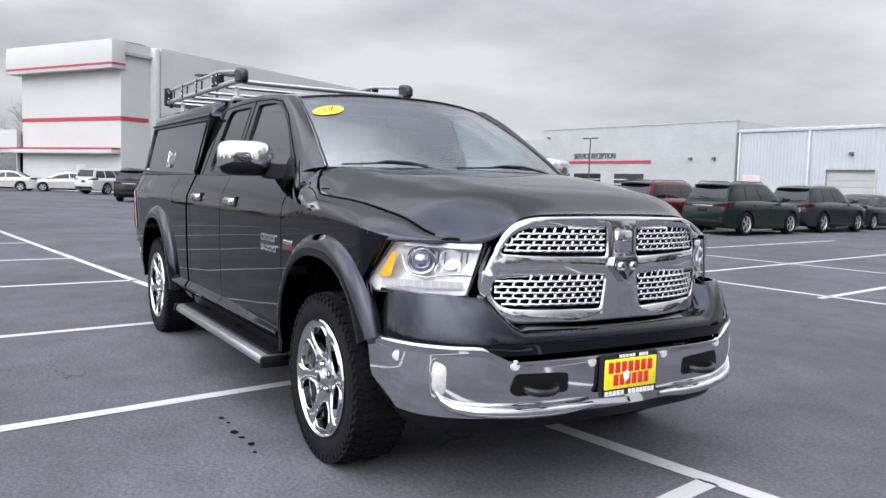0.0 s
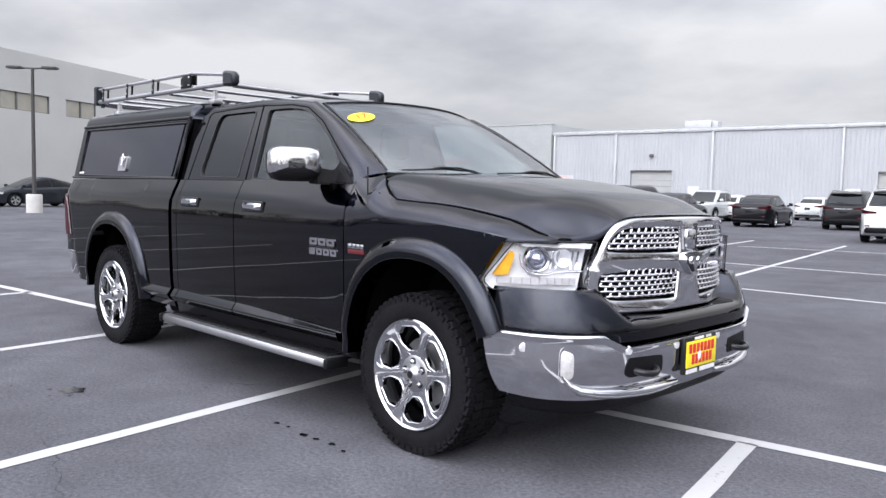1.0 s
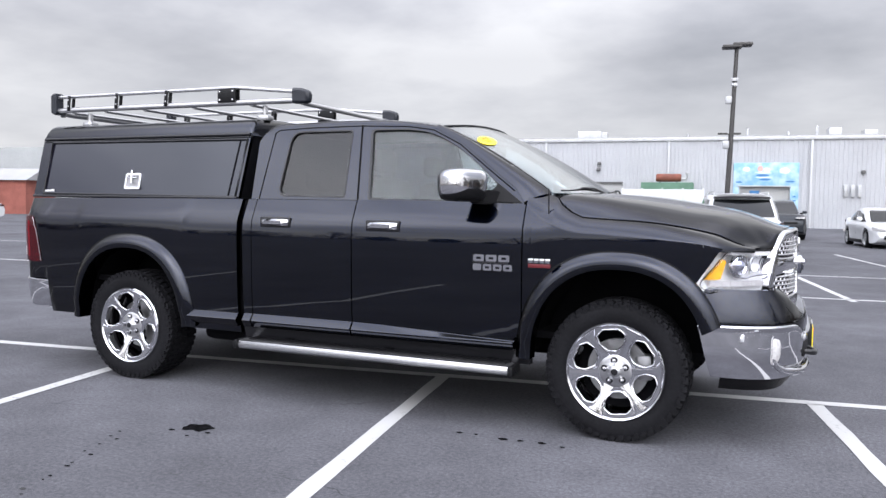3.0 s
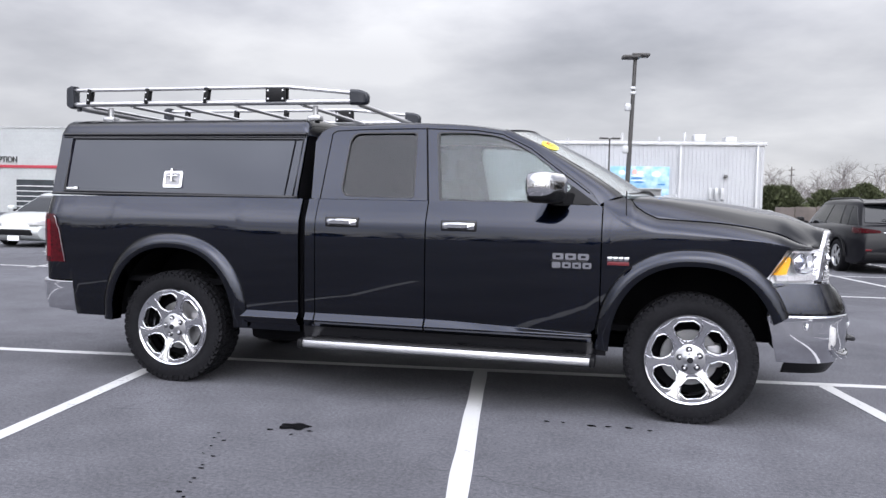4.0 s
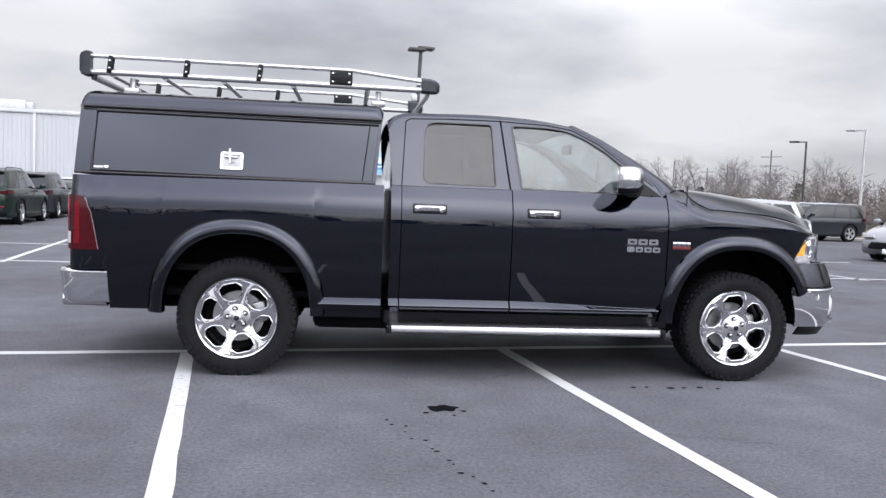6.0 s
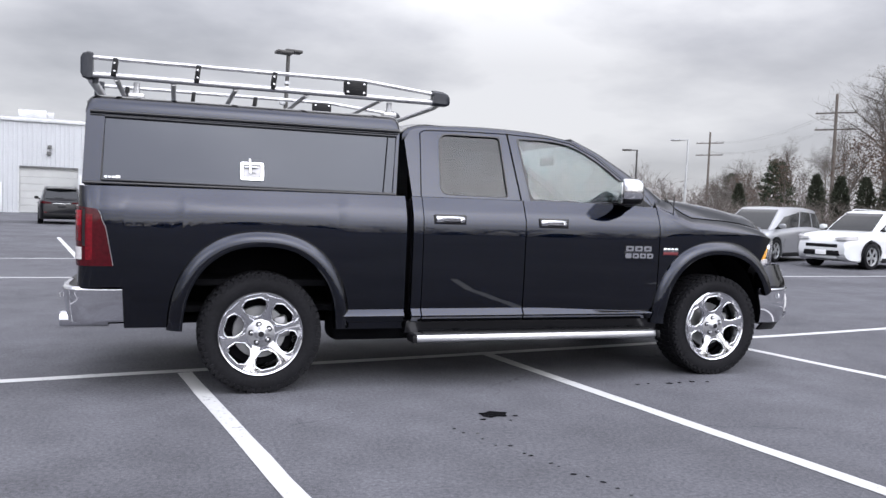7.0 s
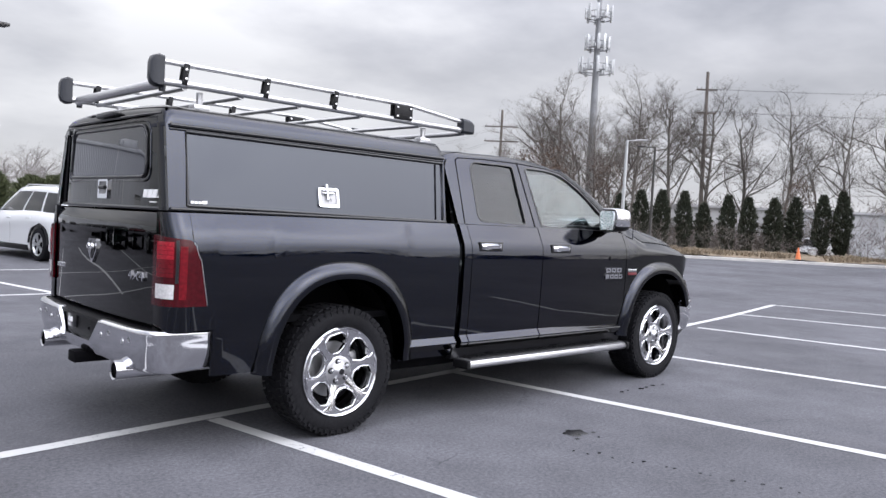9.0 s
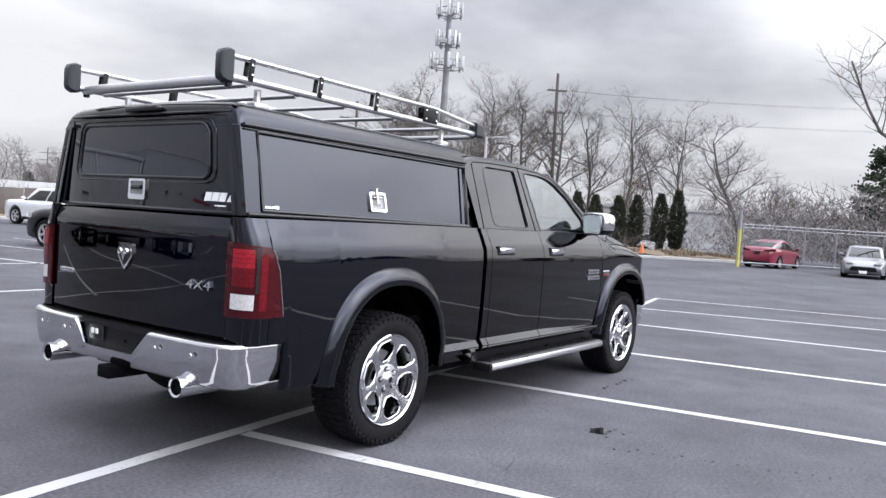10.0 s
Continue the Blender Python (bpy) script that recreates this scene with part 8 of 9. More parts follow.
# cables sag from pole to pole
def cable(a, b, sag=0.8, r=0.006):
    a, b = Vector(a), Vector(b)
    return tagged(part("power_line", tube(bmesh.new(), [a.lerp(b, t) - Vector((0, 0, 4 * sag * t * (1 - t))) for t in steps(0, 1, 14)], r, 4), M["plastic"], smooth=0), "thin black overhead power line", "cable", "power lines")
for dz, off in ((0, -0.6), (0, 0.6), (-1.6, -0.6), (-1.6, 0.6)):
    cable((50.2 + off * -0.6, 24.2 + off * 0.7, 11.9 + dz), (53.0 + off * -0.6, 46.5 + off, 10.8 + dz * 0.8))
    cable((50.2 + off * -0.6, 24.2 + off * 0.7, 11.9 + dz), (70 + off, -14 + off, 12.4 + dz))
    cable((52.4 + off, 46.5 + off, 10.8 + dz * 0.8), (63 + off, 77 + off, 11.0 + dz * 0.8), 1.0)

MAST = material("weathered_mast_steel", (0.20, 0.205, 0.215), rough=0.6, metal=0.3, blotch=0.1, blotch_scale=1)
tower = thing("cell_tower", "tall pale steel mobile phone mast with three antenna rings", "mast", (78.3, 55.0, 0))
part("pole", tube(bmesh.new(), [(0, 0, 0), (0, 0, 14), (0, 0, 31)], [0.62, 0.46, 0.30], 16), MAST, tower)
for z, rr, n in ((21.4, 2.0, 12), (24.3, 1.35, 12), (28.0, 1.5, 9)):
    bm = bmesh.new()
    tube(bm, [(rr * math.cos(a), rr * math.sin(a), z - 0.5) for a in steps(0, 2 * math.pi, 18)], 0.06, 6)
    tube(bm, [(rr * math.cos(a), rr * math.sin(a), z + 0.3) for a in steps(0, 2 * math.pi, 18)], 0.05, 6)
    for a in range(0, 360, 120):
        tube(bm, [(0, 0, z - 0.6), (rr * math.cos(radians(a)), rr * math.sin(radians(a)), z - 0.5)], 0.07, 6)
    plat = part("platform", bm, MAST, tower)
    for k in range(n):
        a = 2 * math.pi * k / n + 0.2
        hh = 0.95 if k % 3 else 0.7
        part("antenna", box((-0.09, -0.17, -hh), (0.09, 0.17, hh), 0.04, Matrix.Translation(((rr + 0.15) * math.cos(a), (rr + 0.15) * math.sin(a), z + 0.2)) @ Matrix.Rotation(a, 4, "Z")), B["unit"], plat)
        if k % 3 == 0:
            part("radio_box", box((-0.15, -0.2, -0.3), (0.15, 0.2, 0.3), 0.03, Matrix.Translation(((rr - 0.4) * math.cos(a), (rr - 0.4) * math.sin(a), z - 0.2)) @ Matrix.Rotation(a, 4, "Z")), B["galv"], plat)

# generator yard before the warehouse
yard = thing("fence", "white vinyl yard fence", "fence", (-10, 56.5, 0), 5.1)
for k in range(4):
    part("panel", box((3.0 + 1.45 * k + 0.06, -2.5, 0.08), (4.45 + 1.45 * k - 0.06, -2.44, 2.72), 0.01), B["white"], yard)
for k in range(5):
    part("post", box((2.94 + 1.45 * k, -2.54, 0), (3.06 + 1.45 * k, -2.40, 2.8), 0.01), B["white"], yard)
gen = thing("generator", "green container generator with rusty exhaust silencer", "generator", (-10, 56.5, 0), 5.1)
part("container", box((4.3, -1.9, 0), (8.1, -0.5, 3.25), 0.03), B["green"], gen)
part("silencer", lathe(bmesh.new(), [(0.0, 5.35), (0.24, 5.37), (0.30, 5.45), (0.30, 7.1), (0.24, 7.18), (0.0, 7.2)], 18, "X", (0, -1.2, 3.62)), B["rust"], gen)
part("exhaust_pipe", tube(bmesh.new(), [(7.15, -1.2, 3.55), (7.45, -1.2, 3.5), (7.6, -1.2, 3.65), (7.65, -1.2, 3.95), (7.5, -1.2, 4.05)], 0.10, 8), B["unit"], gen)
part("cradle", box((5.6, -1.35, 3.25), (5.75, -1.05, 3.4)), B["frame"], gen)
part("cradle", box((6.8, -1.35, 3.25), (6.95, -1.05, 3.4)), B["frame"], gen)
part("stack", tube(bmesh.new(), [(8.7, -1.2, 0), (8.7, -1.2, 4.3)], 0.07, 8), B["unit"], gen)

# kerb, verge and fences along the wood
VM = dict(verge=material("dry_verge", (0.16, 0.125, 0.085), rough=0.95, blotch=0.35, blotch_scale=1.5, grain=0.3, grain_scale=30, bump=0.5, bump_scale=20),
          bark=material("grey_bark", (0.115, 0.105, 0.095), rough=0.95, blotch=0.25, blotch_scale=4, grain=0.25, grain_scale=30, bump=0.5, bump_scale=30),
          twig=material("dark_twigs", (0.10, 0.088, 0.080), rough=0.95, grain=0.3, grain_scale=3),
          # twigs for far growth: the haze of distance is put into a paler colour
          hazetwig=material("hazed_twigs", (0.19, 0.175, 0.17), rough=0.95, grain=0.2, grain_scale=1),
          oakleaf=material("dry_brown_leaves", (0.095, 0.062, 0.045), rough=0.9, grain=0.4, grain_scale=4),
          needle=material("dark_needles", (0.025, 0.038, 0.020), rough=0.85, grain=0.45, grain_scale=5),
          cedar=material("arborvitae_leaf", (0.030, 0.036, 0.022), rough=0.85, grain=0.45, grain_scale=8),
          shrub=material("evergreen_shrub_leaf", (0.055, 0.065, 0.028), rough=0.85, grain=0.45, grain_scale=3),
          mesh=material("chain_link_wire", (0.30, 0.31, 0.32), rough=0.5, metal=0.6),
          slat=material("brown_privacy_fence", (0.14, 0.12, 0.11), rough=0.85, blotch=0.2, blotch_scale=1))
KP = [(8.0, 52.0), (20.0, 35.5), (33.8, 19.4), (39.8, 12.6), (44.5, 7.2)]
nrm = Vector((0.75, 0.66, 0))
bm = bmesh.new()
loft(bm, [[(x, y, 0.0), (x, y, 0.13), (x + 0.03, y + 0.02, 0.15), (x + 0.12, y + 0.11, 0.15), (x + 0.12, y + 0.11, 0.0)] for x, y in KP])
bmesh.ops.recalc_face_normals(bm, faces=bm.faces[:])
tagged(part("kerb", bm, B["concrete"]), "pale concrete kerb along the wood", "kerb", kind="structure")
bm = bmesh.new()
rnd = random.Random(11)
lo_, hi_ = [], []
rows = []
for i in range(41):
    t = i / 40
    p = Vector((8.0 + 36.5 * t, interp([(x, y) for x, y in KP], 8.0 + 36.5 * t), 0))
    rows.append([bm.verts.new(p + nrm * d + Vector((0.1, 0.1, z + (rnd.uniform(-0.05, 0.12) if 0 < d < 100 else 0)))) for d, z in ((0.1, 0.14), (1.5, 0.18), (3, 0.22), (6, 0.3), (12, 0.4), (30, 0.4), (140, 0.3))])
for r0, r1 in zip(rows, rows[1:]):
    for j in range(6):
        bm.faces.new((r0[j], r0[j + 1], r1[j + 1], r1[j]))
bmesh.ops.recalc_face_normals(bm, faces=bm.faces[:])
tagged(part("verge", bm, VM["verge"]), "dry leaf-strewn verge under the trees", "ground", kind="structure")


def blades(name, spots, mat, n, size, up, seed, spread, wide=0.16):
    """Many thin leaf or stalk slips round spots, as one mesh."""
    rnd = random.Random(seed)
    vs, fs = [], []
    for c, rad, hgt in spots:
        for _ in range(n):
            a, d = rnd.uniform(0, 6.283), rad * rnd.random() ** 0.6
            p = Vector((c[0] + d * math.cos(a), c[1] + d * math.sin(a), c[2] + hgt * rnd.random()))
            v = Vector((rnd.gauss(0, spread), rnd.gauss(0, spread), rnd.gauss(up, 0.4))).normalized() * size * rnd.uniform(0.5, 1.4)
            s = v.cross(Vector((rnd.gauss(0, 1), rnd.gauss(0, 1), rnd.gauss(0, 1)))).normalized() * size * wide
            k = len(vs)
            vs += [p - s, p + s, p + v + s * 0.3]
            fs.append((k, k + 1, k + 2))
    me = bpy.data.meshes.new(name)
    me.from_pydata([tuple(v) for v in vs], [], fs)
    me.materials.append(mat)
    return new(name, me)


rnd = random.Random(21)
spots = []
for _ in range(240):
    t = rnd.random()
    p = Vector((14.0 + 30.5 * t, interp([(x, y) for x, y in KP], 14.0 + 30.5 * t), 0)) + nrm * rnd.uniform(7, 26)
    spots.append((tuple(p), 1.6, rnd.uniform(1.0, 2.6)))
tagged(blades("brush", spots, VM["twig"], 230, 0.62, 0.9, 5, 0.9, 0.028), "tangled bare undergrowth beneath the trees", "undergrowth", kind="stuff")
spots = [((*(Vector((14.0 + 30.5 * t, interp([(x, y) for x, y in KP], 14.0 + 30.5 * t), 0)) + nrm * rnd.uniform(0.6, 7))[:2], 0.15), 0.9, 0.1) for t in (rnd.random() for _ in range(140))]
tagged(blades("dry_grass", spots, VM["verge"], 60, 0.28, 1.0, 6, 0.5), "dry grass and leaves on the verge", "grass", kind="stuff")

# gate and chain-link fence
def chain_fence(a, b, h, label, wires=True):
    a, b = Vector((*a, 0)), Vector((*b, 0))
    L_ = (b - a).length
    f = thing("chain_link_fence", label, "fence", tuple(a), math.degrees(math.atan2(b.y - a.y, b.x - a.x)))
    n = max(2, round(L_ / 3.0))
    for k in range(n + 1):
        part("post", tube(bmesh.new(), [(L_ * k / n, 0, 0), (L_ * k / n, 0, h + 0.05)], 0.035, 8), VM["mesh"], f)
    part("top_rail", tube(bmesh.new(), [(0, 0, h), (L_, 0, h)], 0.028, 8), VM["mesh"], f)
    part("bottom_rail", tube(bmesh.new(), [(0, 0, 0.12), (L_, 0, 0.12)], 0.022, 8), VM["mesh"], f)
    bm = bmesh.new()
    step = 0.16
    k = -h
    while k < L_:
        for s in (1, -1):
            x0, x1 = k, k + h
            z0, z1 = (0.12, h) if s > 0 else (h, 0.12)
            if x0 < 0:
                z0, x0 = z0 + (z1 - z0) * (-x0 / h), 0
            if x1 > L_:
                z1, x1 = z0 + (z1 - z0) * ((L_ - x0) / max(x1 - x0, 1e-6)), L_
            tube(bm, [(x0, 0, z0), (x1, 0, z1)], 0.0035, 3)
        k += step
    tagged(part("wire_mesh", bm, VM["mesh"], f, smooth=0), kind="stuff")
    return f


chain_fence((39.7, 7.4), (55.0, -7.0), 2.05, "grey chain-link gate with pipe rails")
gp_ = thing("gate_post", "yellow and grey steel gate post", "post", (37.04, 6.62, 0))
part("sleeve", tube(bmesh.new(), [(0, 0, 0), (0, 0, 1.9)], 0.075, 12), material("faded_yellow_paint", (0.50, 0.46, 0.10), rough=0.6, grain=0.15, grain_scale=20), gp_)
part("post", tube(bmesh.new(), [(0, 0, 1.9), (0, 0, 2.9)], 0.07, 10), VM["mesh"], gp_)
gp2 = thing("gate_post", "tall galvanised gate post", "post", (43.8, -0.5, 0))
part("post", tube(bmesh.new(), [(0, 0, 0), (0, 0, 3.4)], 0.10, 12), VM["mesh"], gp2)
gate = thing("swing_gate", "long pipe-framed chain-link gate", "gate", (37.04, 6.62, 0), math.degrees(math.atan2(-7.9, 5.8)))
for z in (0.25, 2.15):
    part("rail", tube(bmesh.new(), [(0.1, 0, z), (9.7, 0, z)], 0.035, 8), VM["mesh"], gate)
for x in (0.15, 3.3, 6.5, 9.65):
    part("upright", tube(bmesh.new(), [(x, 0, 0.25), (x, 0, 2.15)], 0.03, 8), VM["mesh"], gate)
fe = thing("privacy_fence", "dull brown board fence along the wood", "fence", (12.0, 50.5, 0), math.degrees(math.atan2(-32.6, 27.0)))
for k in range(15):
    part("panel", box((1.62 * k + 0.03, -0.03, 0.1), (1.62 * k + 1.58, 0.03, 1.75 + 0.03 * (k % 3)), 0.01), VM["slat"], fe)
cone = thing("traffic_cone", "small orange traffic cone on the verge", "traffic cone", (40.6, 13.0, 0.16))
part("cone", lathe(bmesh.new(), [(0.0, 0.72), (0.03, 0.70), (0.15, 0.04), (0.15, 0.0)], 16, "Z"), material("orange_cone", (0.70, 0.20, 0.08), rough=0.6, grain=0.1), cone)
part("base", box((-0.2, -0.2, 0.0), (0.2, 0.2, 0.04), 0.01), M["plastic"], cone)
shed = thing("brick_shed", "low red brick shed with pitched roof", "shed", (-62, 42.5, 0), 15)
part("wall", box((-5, 0, 0), (5, 4, 3.0)), material("red_brick", (0.26, 0.09, 0.07), rough=0.9, blotch=0.2, blotch_scale=1, grain=0.15, grain_scale=12), shed)
part("roof", loft(bmesh.new(), [[(-5.3, -0.3, 3.0), (5.3, -0.3, 3.0), (5.3, 2, 4.1), (-5.3, 2, 4.1)], [(-5.3, 4.3, 3.0), (5.3, 4.3, 3.0), (5.3, 2.01, 4.1), (-5.3, 2.01, 4.1)]]), B["roof"], shed)
far_shed = thing("far_warehouse", "low pale warehouse beyond the gate", "building", (66.0, 20.0, 0), -50, kind="structure")
part("wall", box((-14, 0, 0), (22, 12, 3.6)), material("dull_grey_siding", (0.34, 0.34, 0.345), rough=0.8, blotch=0.15, blotch_scale=0.6), far_shed)
part("roof", box((-14.2, -0.2, 3.6), (22.2, 12.2, 3.8)), B["roof"], far_shed)
part("side_door", box((-6, -0.06, 0.1), (-3.5, 0.0, 2.6)), B["white"], far_shed)
tr_ = thing("box_trailer", "pale box trailer at the lot's edge", "trailer", (24.0, 52.0, 0), -50)
part("body", box((-3, -1.2, 0.7), (3, 1.2, 2.3), 0.03), B["white"], tr_)
part("wheel", lathe(bmesh.new(), [(0.0, -1.15), (0.45, -1.15), (0.45, 1.15), (0.0, 1.15)], 20, "Y", (-1.5, 0, 0.45)), M["rubber"], tr_)
part("leg", box((2.2, -0.9, 0), (2.35, 0.9, 0.7)), B["frame"], tr_)

# ---- trees ----
def branch_mesh(seed, h, spread, depth, r0, sides=4, levels=(5, 6, 6, 5)):
    """Trunk and limbs in one bmesh, twigs in another, grown by splitting."""
    rnd = random.Random(seed)
    big, fine = [], []

    def grow(p, d, length, r, lv):
        n = (8, 5, 4, 3, 2)[lv]
        pts = [p]
        q, dd = p.copy(), d.copy()
        wig = (0.10, 0.24, 0.30, 0.32, 0.32)[lv]
        for i in range(n):
            dd = (dd + Vector((rnd.gauss(0, wig), rnd.gauss(0, wig), rnd.gauss(0.06 if lv else 0.0, wig * 0.6)))).normalized()
            q = q + dd * (length / n)
            pts.append(q.copy())
        (big if lv < 2 else fine).append((pts, r, r * (0.30 if lv == 0 else 0.45), lv))
        if lv >= depth:
            return
        k = levels[lv]
        for i in range(k):
            t = (0.28 + 0.72 * (i + rnd.random()) / k) if lv == 0 else rnd.uniform(0.25, 1.0)
            j = min(int(t * n), n - 1)
            b = pts[j].lerp(pts[j + 1], t * n - j)
            az = rnd.uniform(0, 6.283)
            side = Vector((math.cos(az), math.sin(az), rnd.uniform(0.0, 0.5))).normalized()
            nd = (dd * (0.75 if lv == 0 else 0.62) + side * spread * rnd.uniform(0.7, 1.5)).normalized()
            ln = length * ((0.52 - 0.30 * t) * rnd.uniform(0.8, 1.2) if lv == 0 else rnd.uniform(0.38, 0.62))
            grow(b, nd, ln, r * ((0.50 - 0.28 * t) if lv == 0 else rnd.uniform(0.36, 0.55)), lv + 1)

    grow(Vector((0, 0, 0)), Vector((0, 0, 1)), h * 0.90, r0, 0)
    out = []
    for group in (big, fine):
        vs, fs = [], []
        for pts, ra, rb, lv in group:
            m = 6 if lv < 2 else 3
            base = len(vs)
            for i, p in enumerate(pts):
                d = (pts[min(i + 1, len(pts) - 1)] - pts[max(i - 1, 0)]).normalized()
                s = d.cross(Vector((0.3, 0.9, 0.2))).normalized()
                u = s.cross(d)
                r = (ra + (rb - ra) * i / (len(pts) - 1)) * (1.0 if lv < 2 else 0.72)
                vs += [tuple(p + s * (r * math.cos(6.283 * k / m)) + u * (r * math.sin(6.283 * k / m))) for k in range(m)]
            for i in range(len(pts) - 1):
                for k in range(m):
                    a, b = base + i * m + k, base + i * m + (k + 1) % m
                    fs.append((a, b, b + m, a + m))
        me = bpy.data.meshes.new("limbs")
        me.from_pydata(vs, [], fs)
        me.shade_smooth()
        out.append(me)
    tips = [pts[-1] for pts, *_ in fine]
    return out[0], out[1], tips


def leaf_mesh(tips, seed, n, size, spread):
    rnd = random.Random(seed)
    vs, fs = [], []
    for t in tips:
        for _ in range(n):
            p = t + Vector((rnd.gauss(0, spread), rnd.gauss(0, spread), rnd.gauss(0, spread)))
            a = Vector((rnd.gauss(0, 1), rnd.gauss(0, 1), rnd.gauss(0, 1))).normalized() * size * rnd.uniform(0.5, 1.3)
            b = a.cross(Vector((rnd.gauss(0, 1), rnd.gauss(0, 1), rnd.gauss(0, 1)))).normalized() * size * 0.6
            k = len(vs)
            vs += [tuple(p - a), tuple(p + b), tuple(p + a), tuple(p - b)]
            fs.append((k, k + 1, k + 2, k + 3))
    me = bpy.data.meshes.new("leaves")
    me.from_pydata(vs, [], fs)
    return me


def tree_thing(name, label, meshes, at, rz, sc, group):
    t = thing(name, label, "tree", at, rz, group)
    t.scale = (sc, sc, sc)
    for nm, me, mat in meshes:
        if not me.materials:
            me.materials.append(mat)
        new(nm, me).parent = t
    return t


BARE = []
for sd, h, spr, r0 in ((1, 12, 0.95, 0.19), (2, 13, 0.75, 0.17), (3, 11, 1.1, 0.18), (4, 12, 0.85, 0.16)):
    a, b, tips = branch_mesh(sd, h, spr, 4, r0, levels=(14, 8, 6, 4))
    BARE.append([("trunk", a, VM["bark"]), ("crown", b, VM["twig"])])
OAK = []
for sd in (7, 8):
    a, b, tips = branch_mesh(sd, 7.0, 1.2, 3, 0.12, levels=(14, 6, 4))
    OAK.append([("trunk", a, VM["bark"]), ("crown", b, VM["twig"]), ("leaves", leaf_mesh(tips, sd, 2, 0.085, 0.28), VM["oakleaf"])])
# far trees: trunk and crown share the haze-paled colour
FAR = []
for sd, h in ((11, 11), (12, 12), (13, 10)):
    a, b, tips = branch_mesh(sd, h, 1.0, 3, 0.20, levels=(18, 7, 5))
    FAR.append([("trunk", a, VM["hazetwig"]), ("crown", b, VM["hazetwig"])])


def conifer_mesh(seed, h, rad, narrow, n, size):
    """Slips of foliage in whorls round an upright stem."""
    rnd = random.Random(seed)
    vs, fs = [], []
    for _ in range(n):
        t = rnd.random() ** 1.25
        a = rnd.uniform(0, 6.283)
        lump = 0.72 + 0.28 * math.sin(a * 3 + t * 17 + seed) * math.sin(t * 23 + seed)
        r = rad * (math.sin(math.pi * min(1, (t * 0.86 + 0.12))) ** 0.7 if narrow else (1 - t) ** 0.85) * lump * (0.45 + 0.6 * rnd.random() ** 0.5)
        p = Vector((r * math.cos(a), r * math.sin(a), 0.12 * h * (0 if narrow else 1) + 0.06 * h + t * h * 0.92))
        v = (Vector((math.cos(a), math.sin(a), 1.1 if narrow else 0.1)) + Vector((rnd.gauss(0, 0.4), rnd.gauss(0, 0.4), rnd.gauss(0, 0.4)))).normalized() * size * rnd.uniform(0.6, 1.4)
        s = v.cross(Vector((rnd.gauss(0, 1), rnd.gauss(0, 1), rnd.gauss(0, 1)))).normalized() * size * 0.28
        k = len(vs)
        vs += [tuple(p - s), tuple(p + s), tuple(p + v)]
        fs.append((k, k + 1, k + 2))
    me = bpy.data.meshes.new("foliage")
    me.from_pydata(vs, [], fs)
    return me


def stem_mesh(h, r):
    bm = tube(bmesh.new(), [(0, 0, 0), (0, 0, h * 0.5), (0, 0, h * 0.95)], [r, r * 0.7, 0.01], 7)
    me = bpy.data.meshes.new("stem")
    bm.to_mesh(me)
    bm.free()
    return me


CEDAR = [[("trunk", stem_mesh(4.0, 0.07), VM["bark"]), ("crown", conifer_mesh(s, 4.0, 0.70, True, 3000, 0.20), VM["cedar"])] for s in (31, 32, 33)]
SHRUB = [[("trunk", stem_mesh(3.0, 0.1), VM["bark"]), ("crown", conifer_mesh(s, 3.6, 2.2, True, 4200, 0.36), VM["shrub"])] for s in (41, 42)]


def pine_mesh(seed, h):
    """Flat tiers of needle clusters on near-level boughs."""
    rnd = random.Random(seed)
    bm = tube(bmesh.new(), [(0, 0, 0), (0.1, 0, h * 0.5), (0, 0.05, h)], [0.17, 0.12, 0.03], 7)
    tips = []
    for k in range(30):
        z = h * (0.32 + 0.66 * k / 29)
        a = k * 2.4 + rnd.uniform(-0.4, 0.4)
        reach = (1 - 0.75 * k / 29) * h * 0.40 * rnd.uniform(0.6, 1.1)
        end = Vector((reach * math.cos(a), reach * math.sin(a), z + 0.10 * reach))
        tube(bm, [(0, 0, z), tuple(end * 0.5 + Vector((0, 0, z * 0.5 - 0.05))), tuple(end)], [0.05, 0.035, 0.012], 4)
        for t in steps(0.35, 1.0, 5):
            w = 0.30 * reach * (1.1 - t * 0.6)
            for j in (-1, 0, 1):
                tips.append(Vector((end.x * t - math.sin(a) * w * j, end.y * t + math.cos(a) * w * j, z + 0.10 * reach * t + 0.08)))
    me = bpy.data.meshes.new("stem")
    bm.to_mesh(me)
    bm.free()
    lv = leaf_mesh(tips, seed, 9, 0.14, 0.16)
    return [("trunk", me, VM["bark"]), ("needles", lv, VM["needle"])]


PINE = [pine_mesh(51, 9.0), pine_mesh(52, 8.0)]
rnd = random.Random(77)
E0 = Vector((-2.0, -5.0, 0))


def polar(ang, dist):
    return (E0.x + dist * math.cos(radians(ang)), E0.y + dist * math.sin(radians(ang)), 0.2)


made = {}


def plant(kind, pool, i, at, sc, label, group):
    rz = rnd.uniform(0, 360)
    key = (kind, i)
    if key not in made:
        made[key] = tree_thing("tree", label, pool[i], at, rz, sc, group)
        return made[key]
    t = copy_thing(made[key], pose(*at, 0, 0, rz))
    t.scale = (sc, sc, sc * rnd.uniform(0.9, 1.1))
    return t


BL = "bare leafless deciduous tree on the verge"
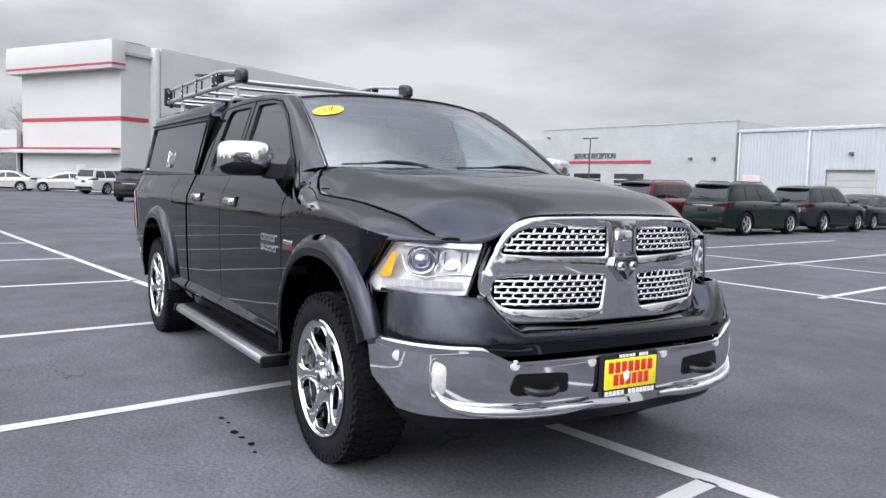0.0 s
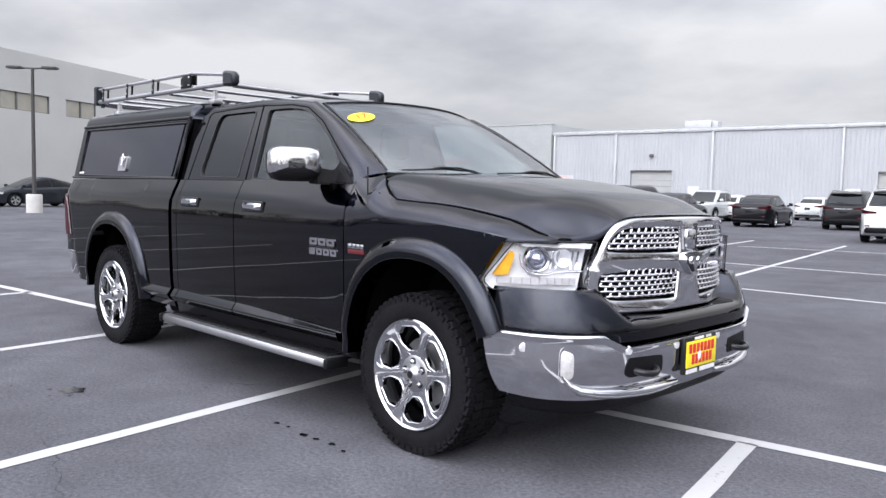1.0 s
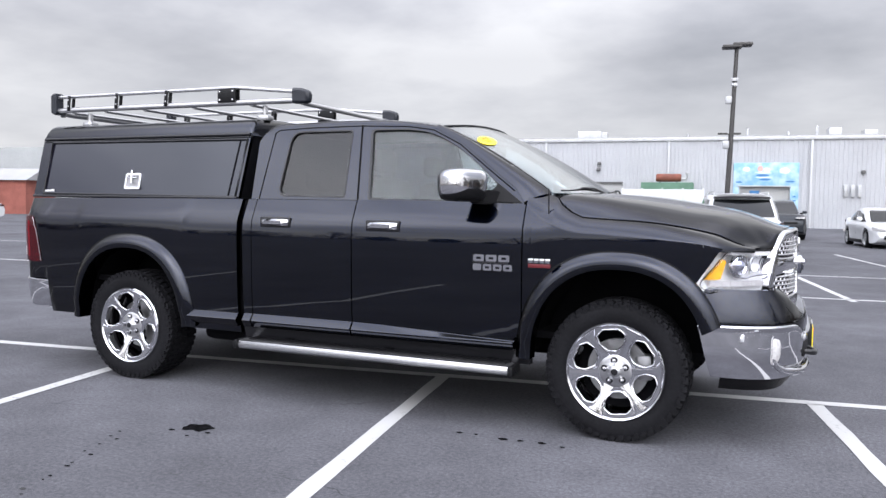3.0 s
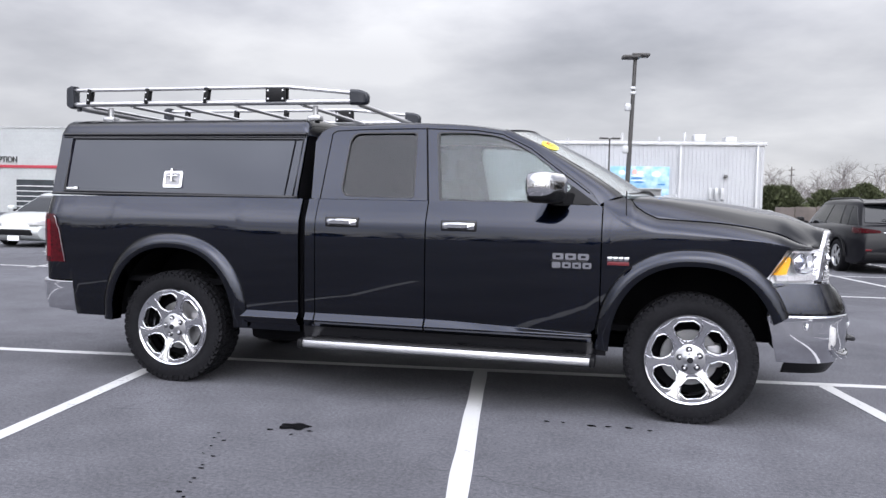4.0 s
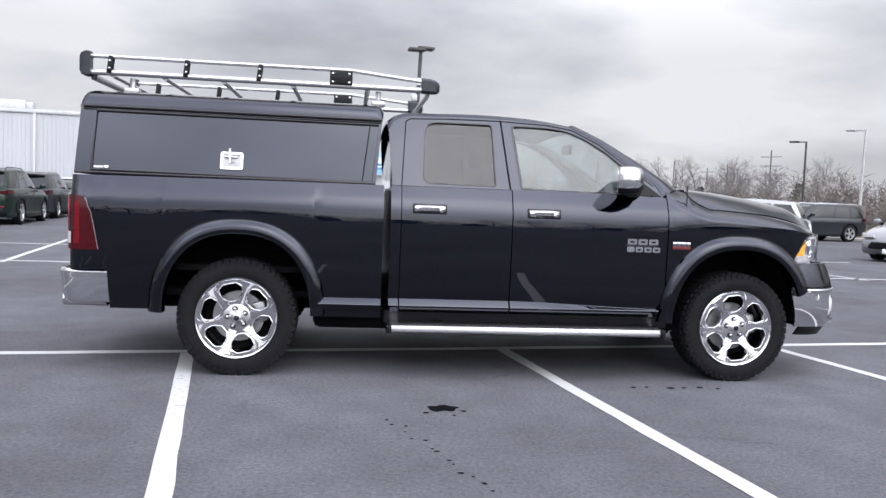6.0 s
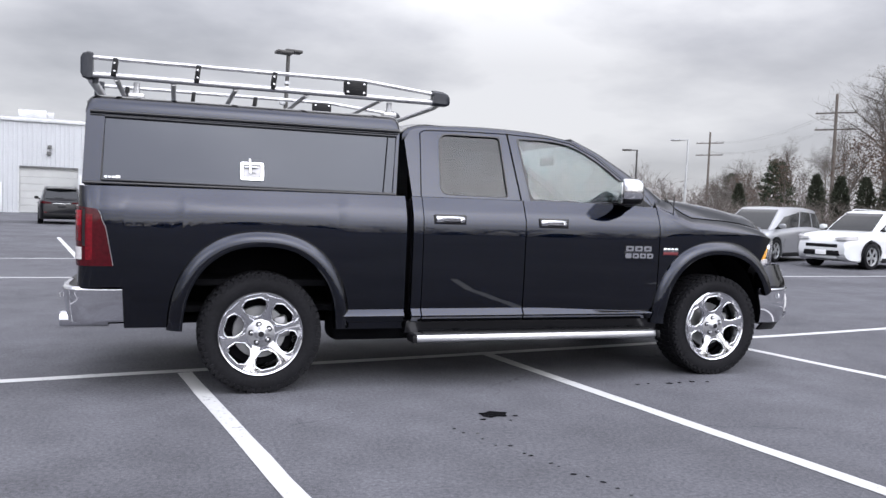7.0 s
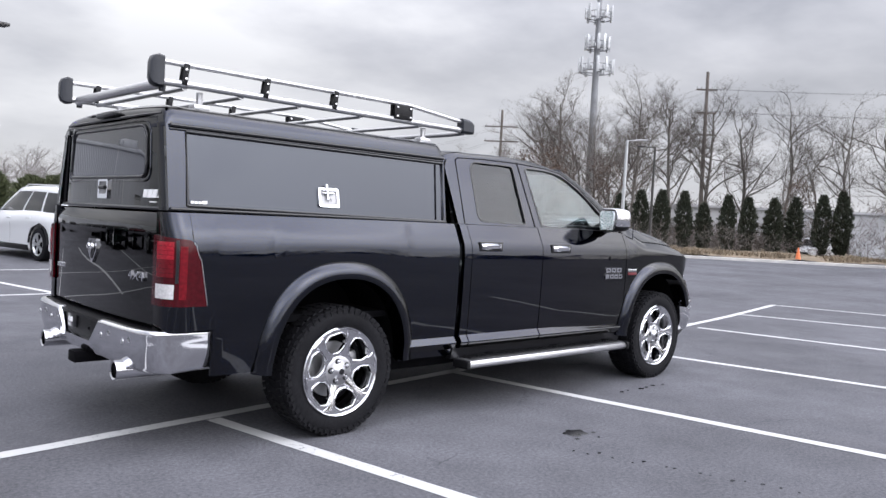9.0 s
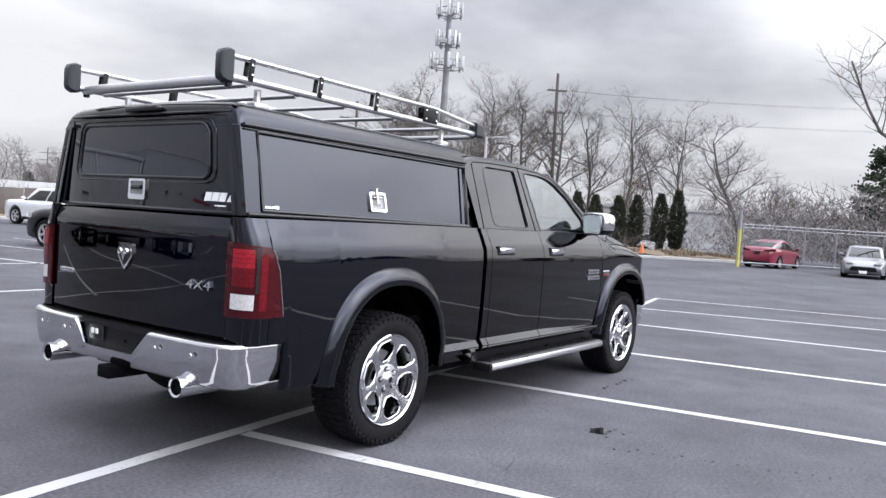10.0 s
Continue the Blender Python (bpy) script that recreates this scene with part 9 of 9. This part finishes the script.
# the large ones that stand out by themselves
for ang, dist, i, sc in ((41.0, 66, 1, 0.88), (39.2, 66, 0, 1.06), (37.2, 70, 3, 0.92), (35.6, 64, 2, 1.0), (33.8, 68, 1, 1.05), (31.5, 60, 0, 0.92), (28.8, 60, 0, 0.90), (26.6, 62, 2, 0.88),
                         (24.0, 60, 1, 0.78), (21.6, 62, 3, 0.62), (19.8, 60, 1, 0.74), (16.0, 55, 2, 0.86), (13.5, 74, 1, 0.5), (2.0, 46, 0, 1.15)):
    plant("bare", BARE, i, polar(ang, dist), sc, BL, "bare trees")
wide_a, wide_b, _ = branch_mesh(6, 13, 1.0, 4, 0.22, levels=(17, 8, 6, 4))
tree_thing("tree", "large spreading bare tree beside the gate", [("trunk", wide_a, VM["bark"]), ("crown", wide_b, VM["twig"])], polar(6.6, 43), 40, 1.12, "bare trees")
for _ in range(10):
    plant("bare", BARE, rnd.randrange(4), polar(rnd.uniform(11, 34), rnd.uniform(80, 112)), rnd.uniform(0.42, 0.58), BL, "bare trees")
for _ in range(18):
    ang = rnd.uniform(42.5, 55)
    plant("bare", BARE, rnd.randrange(4), polar(ang, rnd.uniform(74, 100)), rnd.uniform(0.6, 0.82) * interp([(42, 1.0), (46, 0.85), (50, 0.6), (55, 0.42)], ang), BL, "bare trees")
for _ in range(8):
    plant("bare", BARE, rnd.randrange(4), polar(rnd.uniform(33, 42), rnd.uniform(80, 105)), rnd.uniform(0.8, 1.05), BL, "bare trees")
for ang, dist, i, sc in [(40, 60, 0, 1.0), (43, 64, 1, 1.05), (38.5, 58, 1, 0.85), (46, 66, 0, 0.85), (48.5, 72, 1, 0.7), (51, 80, 0, 0.6), (35.5, 60, 0, 0.8), (24, 58, 1, 0.7), (53.5, 86, 1, 0.5), (56, 95, 0, 0.5)]:
    plant("oak", OAK, i, polar(ang, dist), sc, "small oak with brown winter leaves", "oaks")
for ang, dist, i, sc in ((46.8, 78, 1, 0.8), (7.3, 56, 0, 0.85), (57.5, 120, 1, 0.6), (50, 100, 0, 0.7), (64, 140, 1, 0.6), (69, 140, 0, 0.7)):
    plant("pine", PINE, i, polar(ang, dist), sc, "dark pine with layered needles", "pines")
for k in range(11):
    f = k / 10
    at = (42.6 + 7.0 * f + rnd.uniform(-0.12, 0.12), 26.0 - 12.0 * f + rnd.uniform(-0.12, 0.12), 0.2)
    plant("cedar", CEDAR, k % 3, at, rnd.uniform(0.86, 1.0), "narrow dark green arborvitae in a row", "arborvitae row")
for ang, dist in ((41, 57), (42.5, 58), (44, 60), (39.6, 56), (49.0, 70)):
    plant("cedar", CEDAR, rnd.randrange(3), polar(ang, dist), 1.0, "narrow dark green arborvitae in a row", "arborvitae row")
for _ in range(84):
    ang = rnd.uniform(56, 94)
    plant("far", FAR, rnd.randrange(3), polar(ang, rnd.uniform(118, 165)), rnd.uniform(0.55, 0.80), "bare tree in the distance, toned pale for haze", "far trees")
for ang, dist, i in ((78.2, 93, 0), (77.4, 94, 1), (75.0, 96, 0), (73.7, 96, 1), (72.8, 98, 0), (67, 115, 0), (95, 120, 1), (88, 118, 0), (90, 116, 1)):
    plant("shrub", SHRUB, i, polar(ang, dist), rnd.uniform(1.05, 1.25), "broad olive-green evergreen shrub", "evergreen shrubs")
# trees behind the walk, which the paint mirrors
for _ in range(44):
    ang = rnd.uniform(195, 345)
    plant("far", FAR, rnd.randrange(3), polar(ang, rnd.uniform(55, 80)), rnd.uniform(0.45, 0.75), "bare tree in the distance, toned pale for haze", "far trees")
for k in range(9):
    plant("far", FAR, k % 3, (-80 - rnd.uniform(0, 20), -14 + 2.2 * k, 0), 0.8, "bare tree in the distance, toned pale for haze", "far trees")
for k in range(26):
    plant("wood", SHRUB, k % 2, polar(192 + 6.1 * k + rnd.uniform(-3, 3), rnd.uniform(60, 84)), rnd.uniform(0.5, 1.05), "dense evergreen tree along the lot's edge", "evergreen screen")
rnd2 = random.Random(9)
spots = [(polar(a, d), 5.0, rnd2.uniform(3.0, 6.5)) for a, d in ((rnd2.uniform(56, 100), rnd2.uniform(135, 175)) for _ in range(130))] + [(polar(a, d), 4.0, rnd2.uniform(2.0, 4.0)) for a, d in ((rnd2.uniform(190, 350), rnd2.uniform(62, 85)) for _ in range(130))] + [(polar(a, d), 4.0, rnd2.uniform(2.5, 5.5)) for a, d in ((rnd2.uniform(5, 57), rnd2.uniform(80, 120)) for _ in range(120))]
near = [(polar(a, d), 3.0, rnd2.uniform(2.2, 4.6)) for a, d in ((rnd2.uniform(-2, 17), rnd2.uniform(51, 58)) for _ in range(55))]
# both brush belts take the haze-paled twig colour
tagged(blades("brush", near, VM["hazetwig"], 220, 0.9, 0.9, 18, 0.9, 0.030), "dense leafless brush behind the gate", "undergrowth", kind="stuff")
tagged(blades("far_brush", spots, VM["hazetwig"], 200, 1.0, 0.9, 8, 0.9, 0.045), "distant woodland undergrowth, toned grey for haze", "undergrowth", kind="stuff")
